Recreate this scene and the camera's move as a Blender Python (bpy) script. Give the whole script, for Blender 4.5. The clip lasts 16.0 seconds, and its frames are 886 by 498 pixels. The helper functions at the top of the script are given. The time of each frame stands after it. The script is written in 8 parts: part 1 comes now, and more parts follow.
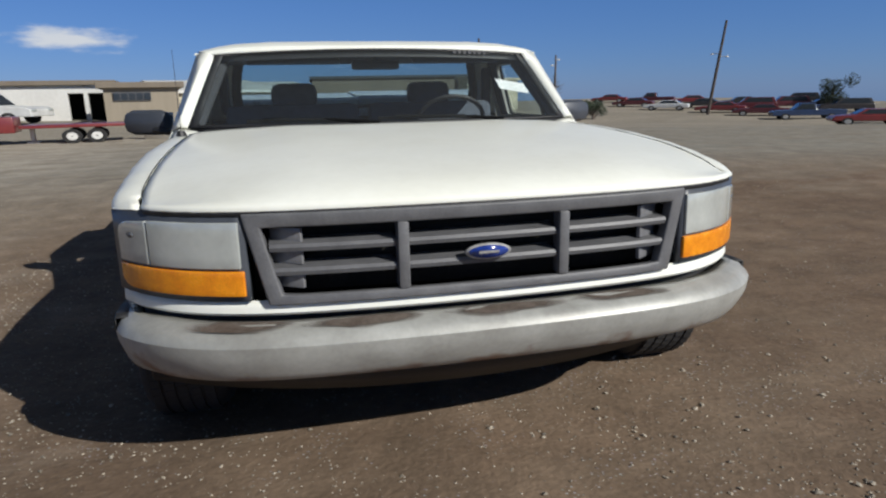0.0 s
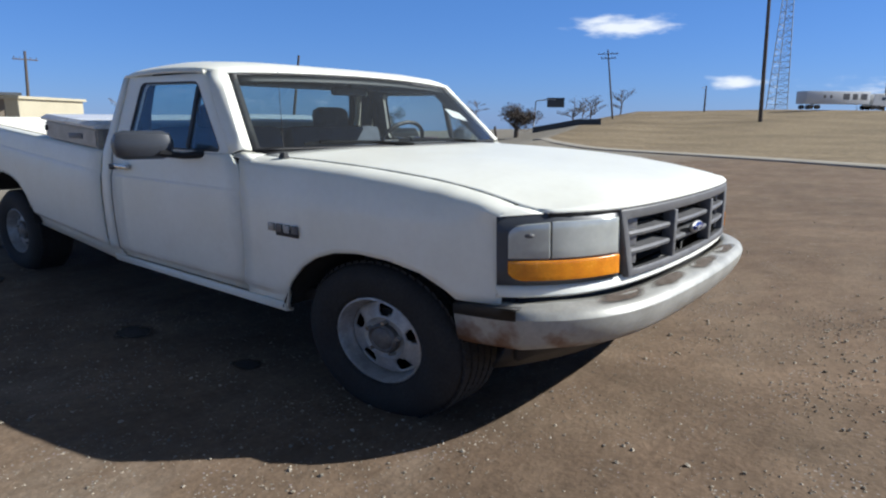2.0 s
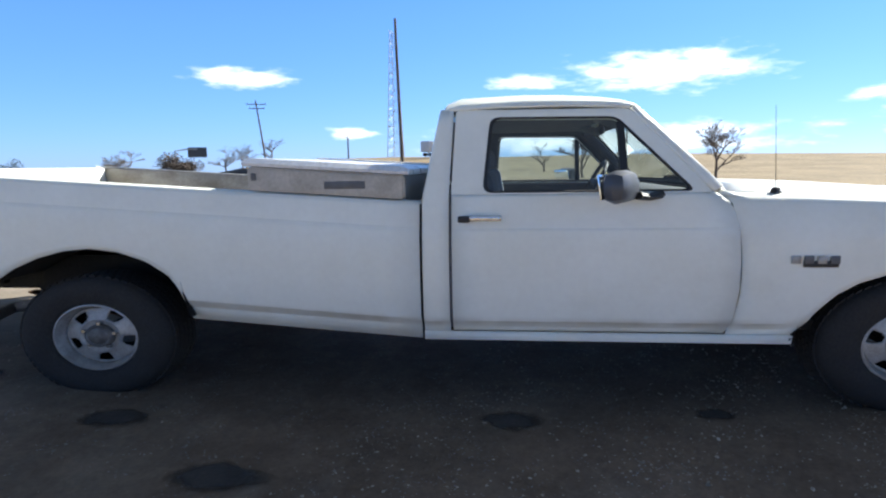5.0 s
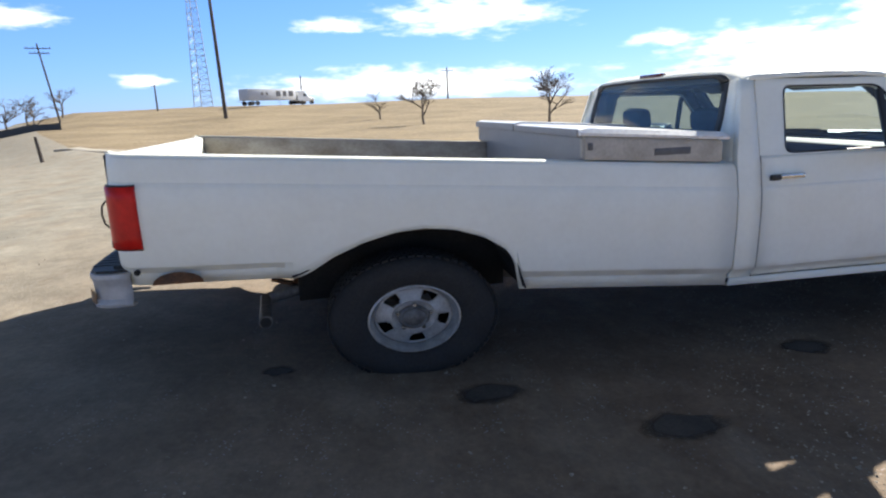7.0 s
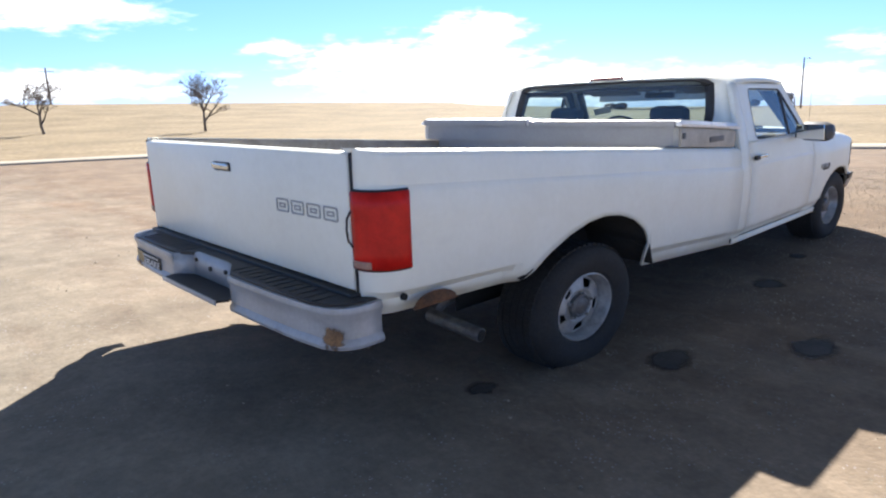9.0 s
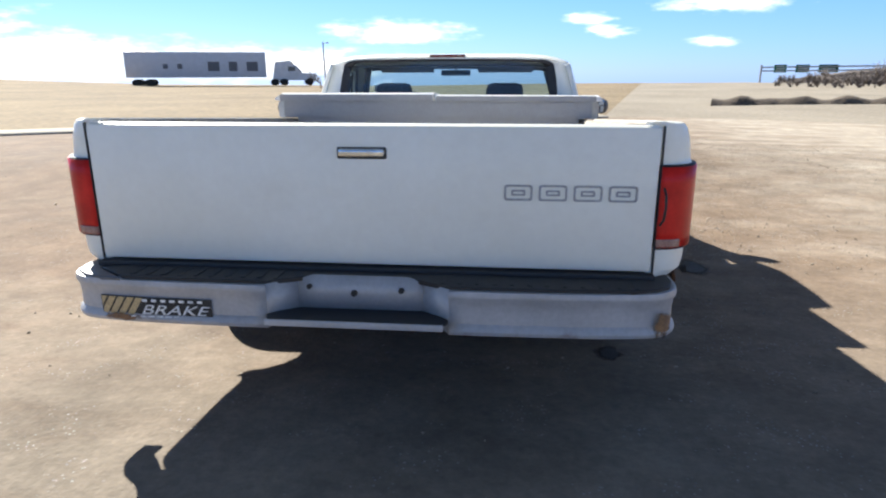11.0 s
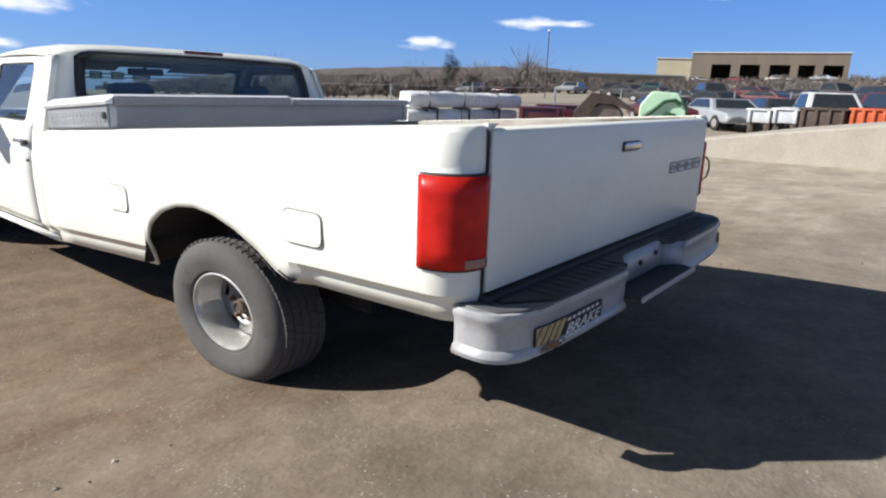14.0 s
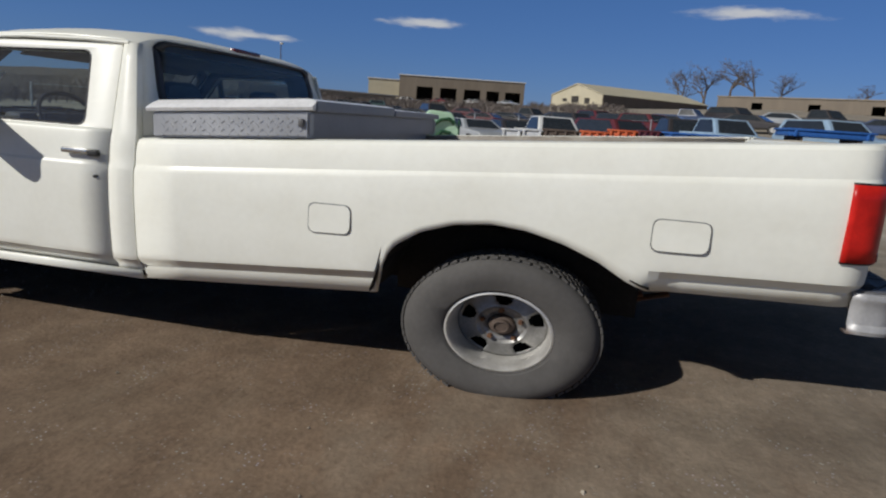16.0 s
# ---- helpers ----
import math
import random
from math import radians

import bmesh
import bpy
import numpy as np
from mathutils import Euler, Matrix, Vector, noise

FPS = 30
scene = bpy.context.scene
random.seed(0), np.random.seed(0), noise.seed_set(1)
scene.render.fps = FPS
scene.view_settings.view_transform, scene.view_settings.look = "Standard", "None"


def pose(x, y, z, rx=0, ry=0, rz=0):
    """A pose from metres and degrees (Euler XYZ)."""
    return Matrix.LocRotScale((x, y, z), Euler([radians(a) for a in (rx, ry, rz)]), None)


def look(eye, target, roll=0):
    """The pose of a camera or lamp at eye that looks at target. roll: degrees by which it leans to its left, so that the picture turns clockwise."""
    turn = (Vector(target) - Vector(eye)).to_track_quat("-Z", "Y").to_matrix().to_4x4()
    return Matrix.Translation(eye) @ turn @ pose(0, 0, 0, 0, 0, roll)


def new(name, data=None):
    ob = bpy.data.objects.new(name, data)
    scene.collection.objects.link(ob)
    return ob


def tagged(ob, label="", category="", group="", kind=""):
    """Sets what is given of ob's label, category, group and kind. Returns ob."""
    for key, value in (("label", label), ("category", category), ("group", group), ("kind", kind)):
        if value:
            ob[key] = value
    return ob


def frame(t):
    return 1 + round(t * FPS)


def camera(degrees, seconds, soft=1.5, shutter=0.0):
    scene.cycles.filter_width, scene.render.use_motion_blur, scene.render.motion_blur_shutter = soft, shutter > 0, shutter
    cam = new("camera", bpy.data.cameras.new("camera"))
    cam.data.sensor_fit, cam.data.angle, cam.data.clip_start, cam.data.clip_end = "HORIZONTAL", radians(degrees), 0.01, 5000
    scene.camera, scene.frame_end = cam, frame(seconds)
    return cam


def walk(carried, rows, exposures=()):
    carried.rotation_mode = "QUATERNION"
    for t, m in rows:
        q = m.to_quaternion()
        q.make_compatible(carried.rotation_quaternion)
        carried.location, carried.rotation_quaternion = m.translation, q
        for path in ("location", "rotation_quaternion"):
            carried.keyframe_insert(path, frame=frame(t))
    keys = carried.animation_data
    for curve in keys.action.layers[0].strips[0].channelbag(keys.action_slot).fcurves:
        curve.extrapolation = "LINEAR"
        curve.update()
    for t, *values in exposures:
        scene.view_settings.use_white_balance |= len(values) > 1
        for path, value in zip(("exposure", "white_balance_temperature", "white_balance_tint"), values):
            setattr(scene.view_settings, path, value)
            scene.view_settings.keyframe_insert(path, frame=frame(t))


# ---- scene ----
cam = camera(70.6, 16.0, soft=2.2)
PATH = [
    (0, (-0.45, -2.181, 1.003), (0.001, -0.291, 0.527), -1.2),
    (0.5, (-0.902, -2.096, 1.012), (-0.2, -0.281, 0.551), 1.4),
    (1, (-1.387, -1.971, 1.027), (-0.309, -0.359, 0.538), 0.2),
    (1.5, (-1.884, -1.728, 1.033), (-0.63, -0.244, 0.558), 1.6),
    (2, (-2.38, -1.467, 1.017), (-0.851, -0.243, 0.611), 0.3),
    (2.5, (-2.609, -1.056, 1.003), (-0.982, 0.005, 0.528), -3.0),
    (3, (-2.919, -0.664, 1.008), (-1.149, 0.143, 0.545), 0.0),
    (3.5, (-3.053, -0.182, 0.99), (-1.193, 0.37, 0.504), 0.4),
    (4, (-3.237, 0.325, 1.01), (-1.327, 0.776, 0.623), -0.7),
    (4.5, (-3.395, 0.866, 1.025), (-1.453, 1.221, 0.706), -0.9),
    (4.7, (-3.41, 1.156, 0.989), (-1.456, 1.456, 0.691), -0.9),
    (6.8, (-3.565, 3.394, 1.072), (-1.599, 3.172, 0.776), -4.0),
    (7, (-3.465, 3.687, 1.143), (-1.543, 3.352, 0.703), -2.3),
    (7.5, (-3.372, 4.259, 1.112), (-1.496, 3.711, 0.69), -1.1),
    (8, (-3.124, 4.762, 1.125), (-1.32, 4.016, 0.69), -3.0),
    (8.5, (-2.79, 5.219, 1.123), (-1.117, 4.223, 0.664), -3.1),
    (9, (-2.419, 5.602, 1.153), (-0.99, 4.279, 0.698), -1.8),
    (9.2, (-2.192, 5.719, 1.142), (-0.888, 4.274, 0.683), -2.2),
    (11.5, (0.058, 6.428, 1.166), (-0.037, 4.505, 0.626), 1.3),
    (12, (0.571, 6.453, 1.156), (0.183, 4.559, 0.644), 2.1),
    (12.5, (1.044, 6.366, 1.153), (0.36, 4.563, 0.624), 2.0),
    (13, (1.476, 6.104, 1.13), (0.538, 4.416, 0.61), 1.3),
    (13.5, (1.892, 5.846, 1.148), (0.63, 4.374, 0.655), 2.1),
    (14, (2.157, 5.422, 1.108), (0.64, 4.216, 0.614), 1.8),
    (14.5, (2.469, 5.02, 1.094), (0.765, 4.084, 0.624), 2.9),
    (15, (2.649, 4.548, 1.033), (0.824, 3.868, 0.58), 1.8),
    (15.5, (2.889, 4.104, 1.015), (1.028, 3.516, 0.58), 3.0),
    (16, (3.082, 3.633, 1.008), (1.171, 3.208, 0.602), 4.1),
]
walk(cam, [(t, look(e, g, r)) for t, e, g, r in PATH],
     exposures=[(0, -0.15, 6450, 9), (1, -0.13, 6300, 9), (1.5, 0.05, 6250, 9), (2.5, 0.88, 6250, 8), (3.5, 1.55, 6550, 8), (4.5, 1.42, 6550, 7), (7, 1.26, 6850, 9), (7.5, 1.57, 7050, 11), (8, 1.65, 7050, 12),
                (9, 1.56, 6800, 11), (11.5, 1.34, 6650, 9), (12.5, 1.41, 6650, 9), (13.5, 1.13, 6600, 10), (14.2, 0.30, 6450, 10), (15, -0.42, 6550, 10), (16, -0.50, 6550, 10)])

# ---- light ----
SUN = Vector((1.03, -1.16, 1.0)).normalized()
SUN_ELEV = math.asin(SUN.z)
SUN_TURN = math.atan2(SUN.x, SUN.y)

world = bpy.data.worlds.new("sky")
scene.world = world
world.use_nodes = True
wn, wl = world.node_tree.nodes, world.node_tree.links
wn.clear()
w_out = wn.new("ShaderNodeOutputWorld")
w_bg = wn.new("ShaderNodeBackground")
w_sky = wn.new("ShaderNodeTexSky")
w_sky.sky_type = "NISHITA"
w_sky.sun_disc = False
w_sky.sun_elevation = SUN_ELEV
w_sky.sun_rotation = SUN_TURN
w_sky.altitude = 200
w_sky.air_density = 1.0
w_sky.dust_density = 0.15
w_sky.ozone_density = 3.0
w_bg.inputs["Strength"].default_value = 0.052
# fair-weather clouds: low banks and puffs near the skyline, by bearing and height above it, with thin drifts overhead
w_co = wn.new("ShaderNodeTexCoord")
w_sep = wn.new("ShaderNodeSeparateXYZ")
wl.new(w_co.outputs["Generated"], w_sep.inputs[0])


def w_math(op, a, b=0.0, clamp=False):
    n = wn.new("ShaderNodeMath")
    n.operation, n.use_clamp = op, clamp
    for i, v in enumerate((a, b)):
        if isinstance(v, (int, float)):
            n.inputs[i].default_value = v
        else:
            wl.new(v, n.inputs[i])
    return n.outputs[0]


def w_vec(op, a, b):
    n = wn.new("ShaderNodeVectorMath")
    n.operation = op
    for i, v in enumerate((a, b)):
        if isinstance(v, tuple):
            n.inputs[i].default_value = v
        else:
            wl.new(v, n.inputs[i])
    return n.outputs["Value" if op == "LENGTH" else 0]


def w_noise(vector, scale, detail=6.0):
    n = wn.new("ShaderNodeTexNoise")
    n.inputs["Scale"].default_value, n.inputs["Detail"].default_value, n.inputs["Roughness"].default_value = scale, detail, 0.58
    wl.new(vector, n.inputs["Vector"])
    return n.outputs


CLOUD_TURN = 50.0
ct, st = math.cos(radians(CLOUD_TURN)), math.sin(radians(CLOUD_TURN))
w_x, w_y, w_z = w_sep.outputs
bearing = w_math("MULTIPLY", w_math("ARCTAN2", w_math("ADD", w_math("MULTIPLY", w_x, st), w_math("MULTIPLY", w_y, ct)),
                                    w_math("SUBTRACT", w_math("MULTIPLY", w_x, ct), w_math("MULTIPLY", w_y, st))), 180 / math.pi)
height = w_math("MULTIPLY", w_math("ARCSINE", w_z), 180 / math.pi)
w_plane = wn.new("ShaderNodeCombineXYZ")
wl.new(bearing, w_plane.inputs[0])
wl.new(height, w_plane.inputs[1])
w_coarse = w_vec("MULTIPLY", w_plane.outputs[0], (0.10, 0.34, 1.0))
w_warp = w_vec("MULTIPLY", w_vec("SUBTRACT", w_noise(w_coarse, 1.6, 3.0)["Color"], (0.5, 0.5, 0.5)), (5.0, 1.3, 0.0))
w_at = w_vec("ADD", w_plane.outputs[0], w_warp)
cover = None
for az, el, wide, tall in ((106, 4.7, 5.0, 1.1), (23.7, 7.7, 4.6, 1.0), (-13, 7.7, 9.6, 2.0), (-1.4, 7.2, 4.4, 0.9), (-8, 2.2, 18, 1.7), (14.8, 3.0, 2.4, 0.6), (-29.5, 4.8, 3.6, 0.9),
                           (-38.8, 4.4, 2.0, 0.7), (-46, 5.6, 5.5, 2.3), (-41, 3.2, 14, 3.0), (-52, 1.0, 14, 2.4), (-68, 0.8, 14, 1.8), (-80.4, 3.4, 6.6, 1.4), (-107, 5.4, 5.8, 1.2),
                           (-98, 3.4, 2.5, 0.6), (-107, 2.3, 2.5, 0.6), (-96.6, 4.4, 2.5, 0.55), (-139.3, 3.9, 2.5, 0.65), (-149.5, 5.7, 4.2, 0.5), (-164.5, 8.0, 4.8, 0.6), (169, 9.7, 5.6, 0.65)):
    away = w_vec("LENGTH", w_vec("MULTIPLY", w_vec("SUBTRACT", w_at, ((az + CLOUD_TURN + 180) % 360 - 180, el, 0.0)), (1 / wide, 1 / tall, 1.0)), (0.0, 0.0, 0.0))
    cover = away if cover is None else w_math("MINIMUM", cover, away)
w_fine = w_noise(w_coarse, 3.4, 8.0)["Fac"]
puffs = w_math("ADD", w_math("MULTIPLY", w_math("SUBTRACT", 1.0, cover), 1.0), w_math("MULTIPLY", w_math("SUBTRACT", w_fine, 0.5), 1.7))
lift = w_math("ADD", w_math("MAXIMUM", w_z, 0.0), 0.16)
w_cmb = wn.new("ShaderNodeCombineXYZ")
wl.new(w_math("DIVIDE", w_x, lift), w_cmb.inputs[0])
wl.new(w_math("DIVIDE", w_y, lift), w_cmb.inputs[1])
drifts = w_math("MULTIPLY", w_math("SUBTRACT", w_noise(w_cmb.outputs[0], 0.9)["Fac"], 0.61), 6.0)
overhead = w_math("MULTIPLY", w_math("SUBTRACT", height, 13.0), 0.15, True)
w_ramp = wn.new("ShaderNodeValToRGB")
w_ramp.color_ramp.interpolation = "EASE"
w_ramp.color_ramp.elements[0].position = 0.0
w_ramp.color_ramp.elements[1].position = 0.85
wl.new(w_math("MAXIMUM", puffs, w_math("MULTIPLY", drifts, overhead)), w_ramp.inputs[0])
w_mix = wn.new("ShaderNodeMixRGB")
wl.new(w_math("MULTIPLY", w_ramp.outputs[0], 0.88), w_mix.inputs[0])
w_tint = wn.new("ShaderNodeMixRGB")
w_tint.blend_type = "MULTIPLY"
w_tint.inputs[0].default_value = 1.0
w_grad = wn.new("ShaderNodeValToRGB")
w_grad.color_ramp.elements[0].color = (0.90, 1.14, 1.98, 1)
w_grad.color_ramp.elements[1].color = (0.58, 0.92, 1.62, 1)
w_grad.color_ramp.elements[1].position = 0.3
w_grad.color_ramp.elements.new(0.42).color = (1.10, 0.76, 0.52, 1)
wl.new(w_sep.outputs[2], w_grad.inputs[0])
wl.new(w_grad.outputs[0], w_tint.inputs[2])
wl.new(w_sky.outputs[0], w_tint.inputs[1])
# a veil of even blue haze low down
w_veil = wn.new("ShaderNodeMixRGB")
w_low = wn.new("ShaderNodeMapRange")
w_low.inputs["From Min"].default_value, w_low.inputs["From Max"].default_value = 0.2, 0.42
w_low.inputs["To Min"].default_value, w_low.inputs["To Max"].default_value = 0.50, 0.06
wl.new(w_z, w_low.inputs["Value"])
wl.new(w_low.outputs[0], w_veil.inputs[0])
wl.new(w_tint.outputs[0], w_veil.inputs[1])
w_veil.inputs[2].default_value = (1.45, 3.95, 9.3, 1)
wl.new(w_veil.outputs[0], w_mix.inputs[1])
w_mix.inputs[2].default_value = (14.5, 14.8, 15.2, 1)
wl.new(w_mix.outputs[0], w_bg.inputs["Color"])
wl.new(w_bg.outputs[0], w_out.inputs["Surface"])

sun_data = bpy.data.lights.new("sun", "SUN")
sun_data.energy = 5.0
sun_data.angle = radians(0.53)
sun_data.color = (1.0, 0.975, 0.925)
sun_lamp = new("sun", sun_data)
sun_lamp.matrix_world = look(SUN * 50, (0, 0, 0))

# ---- materials ----
def mat(name, col, col2=None, rough=0.5, metal=0.0, scale=6.0, fine=90.0, bump=0.0, fine_mix=0.25, low=0.35, high=0.65, coat=0.0, stretch=(1, 1, 1),
        rough_var=0.1, spec=0.5, island=0.0, rand=0.0):
    """A surface with a coarse and a fine variation of its colour, and relief."""
    m = bpy.data.materials.new(name)
    m.use_nodes = True
    nt = m.node_tree
    n, l = nt.nodes, nt.links
    p = n["Principled BSDF"]
    col2 = col2 or tuple(c * 0.8 for c in col)
    tc = n.new("ShaderNodeTexCoord")
    mp = n.new("ShaderNodeMapping")
    mp.inputs["Scale"].default_value = stretch
    l.new(tc.outputs["Object"], mp.inputs[0])
    n1 = n.new("ShaderNodeTexNoise")
    n1.inputs["Scale"].default_value = scale
    n1.inputs["Detail"].default_value = 5
    n1.inputs["Roughness"].default_value = 0.62
    l.new(mp.outputs[0], n1.inputs["Vector"])
    r = n.new("ShaderNodeValToRGB")
    r.color_ramp.elements[0].position, r.color_ramp.elements[1].position = low, high
    r.color_ramp.elements[0].color, r.color_ramp.elements[1].color = (*col2, 1), (*col, 1)
    l.new(n1.outputs["Fac"], r.inputs[0])
    n2 = n.new("ShaderNodeTexNoise")
    n2.inputs["Scale"].default_value = fine
    n2.inputs["Detail"].default_value = 3
    l.new(mp.outputs[0], n2.inputs["Vector"])
    r2 = n.new("ShaderNodeMapRange")
    r2.inputs["From Min"].default_value, r2.inputs["From Max"].default_value = 0.3, 0.7
    r2.inputs["To Min"].default_value, r2.inputs["To Max"].default_value = 1 - fine_mix, 1 + fine_mix
    l.new(n2.outputs["Fac"], r2.inputs["Value"])
    mul = n.new("ShaderNodeVectorMath")
    mul.operation = "SCALE"
    l.new(r.outputs[0], mul.inputs[0])
    l.new(r2.outputs[0], mul.inputs["Scale"])
    last = mul.outputs[0]
    if island or rand:
        src = n.new("ShaderNodeNewGeometry").outputs["Random Per Island"] if island else n.new("ShaderNodeObjectInfo").outputs["Random"]
        r3 = n.new("ShaderNodeMapRange")
        amount = island or rand
        r3.inputs["To Min"].default_value, r3.inputs["To Max"].default_value = 1 - amount, 1 + amount
        l.new(src, r3.inputs["Value"])
        m3 = n.new("ShaderNodeVectorMath")
        m3.operation = "SCALE"
        l.new(last, m3.inputs[0])
        l.new(r3.outputs[0], m3.inputs["Scale"])
        last = m3.outputs[0]
    l.new(last, p.inputs["Base Color"])
    rr = n.new("ShaderNodeMapRange")
    rr.inputs["To Min"].default_value, rr.inputs["To Max"].default_value = max(0.02, rough - rough_var), min(1, rough + rough_var)
    l.new(n1.outputs["Fac"], rr.inputs["Value"])
    l.new(rr.outputs[0], p.inputs["Roughness"])
    p.inputs["Metallic"].default_value = metal
    p.inputs["Coat Weight"].default_value = coat
    p.inputs["Coat Roughness"].default_value = 0.12
    p.inputs["Specular IOR Level"].default_value = spec
    if bump:
        b = n.new("ShaderNodeBump")
        b.inputs["Strength"].default_value = 1.0
        b.inputs["Distance"].default_value = bump
        l.new(n2.outputs["Fac"], b.inputs["Height"])
        l.new(b.outputs[0], p.inputs["Normal"])
    return m


def glass(name, tint, rough=0.0, sheen=0.06, film=0.0, power=5.0):
    """Thin window glass; film veils it with a little dust and painted sky haze."""
    m = bpy.data.materials.new(name)
    m.use_nodes = True
    n, l = m.node_tree.nodes, m.node_tree.links
    n.clear()
    out = n.new("ShaderNodeOutputMaterial")
    tr = n.new("ShaderNodeBsdfTransparent")
    tr.inputs[0].default_value = (*tint, 1)
    gl = n.new("ShaderNodeBsdfGlossy")
    gl.inputs["Roughness"].default_value = rough
    lw = n.new("ShaderNodeLayerWeight")
    lw.inputs["Blend"].default_value = 0.5
    pw = n.new("ShaderNodeMath")
    pw.operation = "POWER"
    l.new(lw.outputs["Facing"], pw.inputs[0])
    pw.inputs[1].default_value = power
    fr = n.new("ShaderNodeMath")
    fr.operation = "MULTIPLY_ADD"
    l.new(pw.outputs[0], fr.inputs[0])
    fr.inputs[1].default_value = 0.92 - sheen
    fr.inputs[2].default_value = sheen
    mx = n.new("ShaderNodeMixShader")
    l.new(fr.outputs[0], mx.inputs[0])
    l.new(tr.outputs[0], mx.inputs[1])
    l.new(gl.outputs[0], mx.inputs[2])
    # pale film: some dust, and sky reflection put in as diffuse colour
    df = n.new("ShaderNodeBsdfDiffuse")
    df.inputs[0].default_value = (0.62, 0.62, 0.60, 1)
    m2 = n.new("ShaderNodeMixShader")
    m2.inputs[0].default_value = film
    l.new(mx.outputs[0], m2.inputs[1])
    l.new(df.outputs[0], m2.inputs[2])
    l.new(m2.outputs[0], out.inputs[0])
    return m


WHITE = mat("white_paint", (0.875, 0.878, 0.80), (0.83, 0.828, 0.74), rough=0.42, scale=3.0, fine=40, fine_mix=0.015, coat=0.12, rough_var=0.08, spec=0.4)


def road_grime(m):
    """Ochre road dirt caught along the lower body crease."""
    n, l = m.node_tree.nodes, m.node_tree.links
    p = n["Principled BSDF"]
    old = p.inputs["Base Color"].links[0].from_socket
    tc = n.new("ShaderNodeTexCoord")
    sp = n.new("ShaderNodeSeparateXYZ")
    l.new(tc.outputs["Object"], sp.inputs[0])

    def mth(op, a, b, clamp=False):
        k = n.new("ShaderNodeMath")
        k.operation, k.use_clamp = op, clamp
        for i, v in enumerate((a, b)):
            if isinstance(v, (int, float)):
                k.inputs[i].default_value = v
            else:
                l.new(v, k.inputs[i])
        return k.outputs[0]
    level = mth("SUBTRACT", sp.outputs[2], mth("MULTIPLY", mth("MAXIMUM", mth("SUBTRACT", sp.outputs[1], 1.93), 0.0), 0.068))
    band = mth("SUBTRACT", 1.0, mth("MULTIPLY", mth("ABSOLUTE", mth("SUBTRACT", level, 0.362), 0), 38.0), True)
    low_ = mth("MULTIPLY", mth("SUBTRACT", 0.40, level), 4.0, True)
    ns = n.new("ShaderNodeTexNoise")
    ns.inputs["Scale"].default_value = 4.5
    ns.inputs["Detail"].default_value = 7
    l.new(tc.outputs["Object"], ns.inputs["Vector"])
    f = mth("MULTIPLY", mth("ADD", band, mth("MULTIPLY", low_, 0.5)), mth("MULTIPLY", mth("SUBTRACT", ns.outputs["Fac"], 0.30), 1.7, True), True)
    mx = n.new("ShaderNodeMixRGB")
    # thin smears of dust over all panels
    n4 = n.new("ShaderNodeTexNoise")
    n4.inputs["Scale"].default_value = 2.3
    n4.inputs["Detail"].default_value = 9
    n4.inputs["Roughness"].default_value = 0.7
    mp4 = n.new("ShaderNodeMapping")
    mp4.inputs["Scale"].default_value = (1.0, 1.0, 2.2)
    l.new(tc.outputs["Object"], mp4.inputs[0])
    l.new(mp4.outputs[0], n4.inputs["Vector"])
    smear = mth("MULTIPLY", mth("SUBTRACT", n4.outputs["Fac"], 0.53), 0.5, True)
    l.new(mth("ADD", f, smear, True), mx.inputs[0])
    l.new(old, mx.inputs[1])
    mx.inputs[2].default_value = (0.44, 0.38, 0.28, 1)
    l.new(mx.outputs[0], p.inputs["Base Color"])


road_grime(WHITE)
GREY_PLASTIC = mat("grey_plastic", (0.135, 0.135, 0.14), (0.10, 0.10, 0.105), rough=0.5, scale=12, fine=160, fine_mix=0.08, bump=0.0006)
SHINY_GREY = mat("shiny_grey_plastic", (0.21, 0.21, 0.22), (0.16, 0.16, 0.165), rough=0.22, scale=12, fine=160, fine_mix=0.05, coat=0.5)
BLACK = mat("black_plastic", (0.022, 0.022, 0.024), (0.014, 0.014, 0.015), rough=0.55, scale=14, fine=150, bump=0.0005)
DARK = mat("underbody_black", (0.02, 0.018, 0.016), (0.01, 0.009, 0.008), rough=0.9, scale=9, fine=60, bump=0.002)
# rubber darkened to carry the shade that the tyres stand in
RUBBER = mat("tyre_rubber", (0.026, 0.025, 0.024), (0.016, 0.015, 0.015), rough=0.85, scale=10, fine=90, bump=0.001)
# lighter copy of the rubber, for the driver-side rear tyre
LIGHT_RUBBER = mat("light_tyre_rubber", (0.100, 0.095, 0.090), (0.074, 0.070, 0.066), rough=0.9, scale=5, fine=60, fine_mix=0.06, bump=0.0004)
ARGENT = mat("argent_steel", (0.47, 0.465, 0.45), (0.31, 0.30, 0.285), rough=0.48, metal=0.35, scale=20, fine=130, fine_mix=0.12)
# disc steel darkened for the shade of the deep rim
SHADED_DISC = mat("shaded_disc_steel", (0.30, 0.295, 0.285), (0.20, 0.195, 0.185), rough=0.38, metal=0.5, scale=18, fine=120, fine_mix=0.1)
CHROME = mat("worn_chrome", (0.70, 0.69, 0.66), (0.46, 0.44, 0.41), rough=0.22, metal=0.85, scale=16, fine=120, fine_mix=0.1)
RUST = mat("rust", (0.20, 0.085, 0.035), (0.09, 0.045, 0.025), rough=0.9, scale=25, fine=140, bump=0.002)
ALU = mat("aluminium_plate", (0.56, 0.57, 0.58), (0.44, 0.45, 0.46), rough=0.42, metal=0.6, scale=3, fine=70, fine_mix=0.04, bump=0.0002)
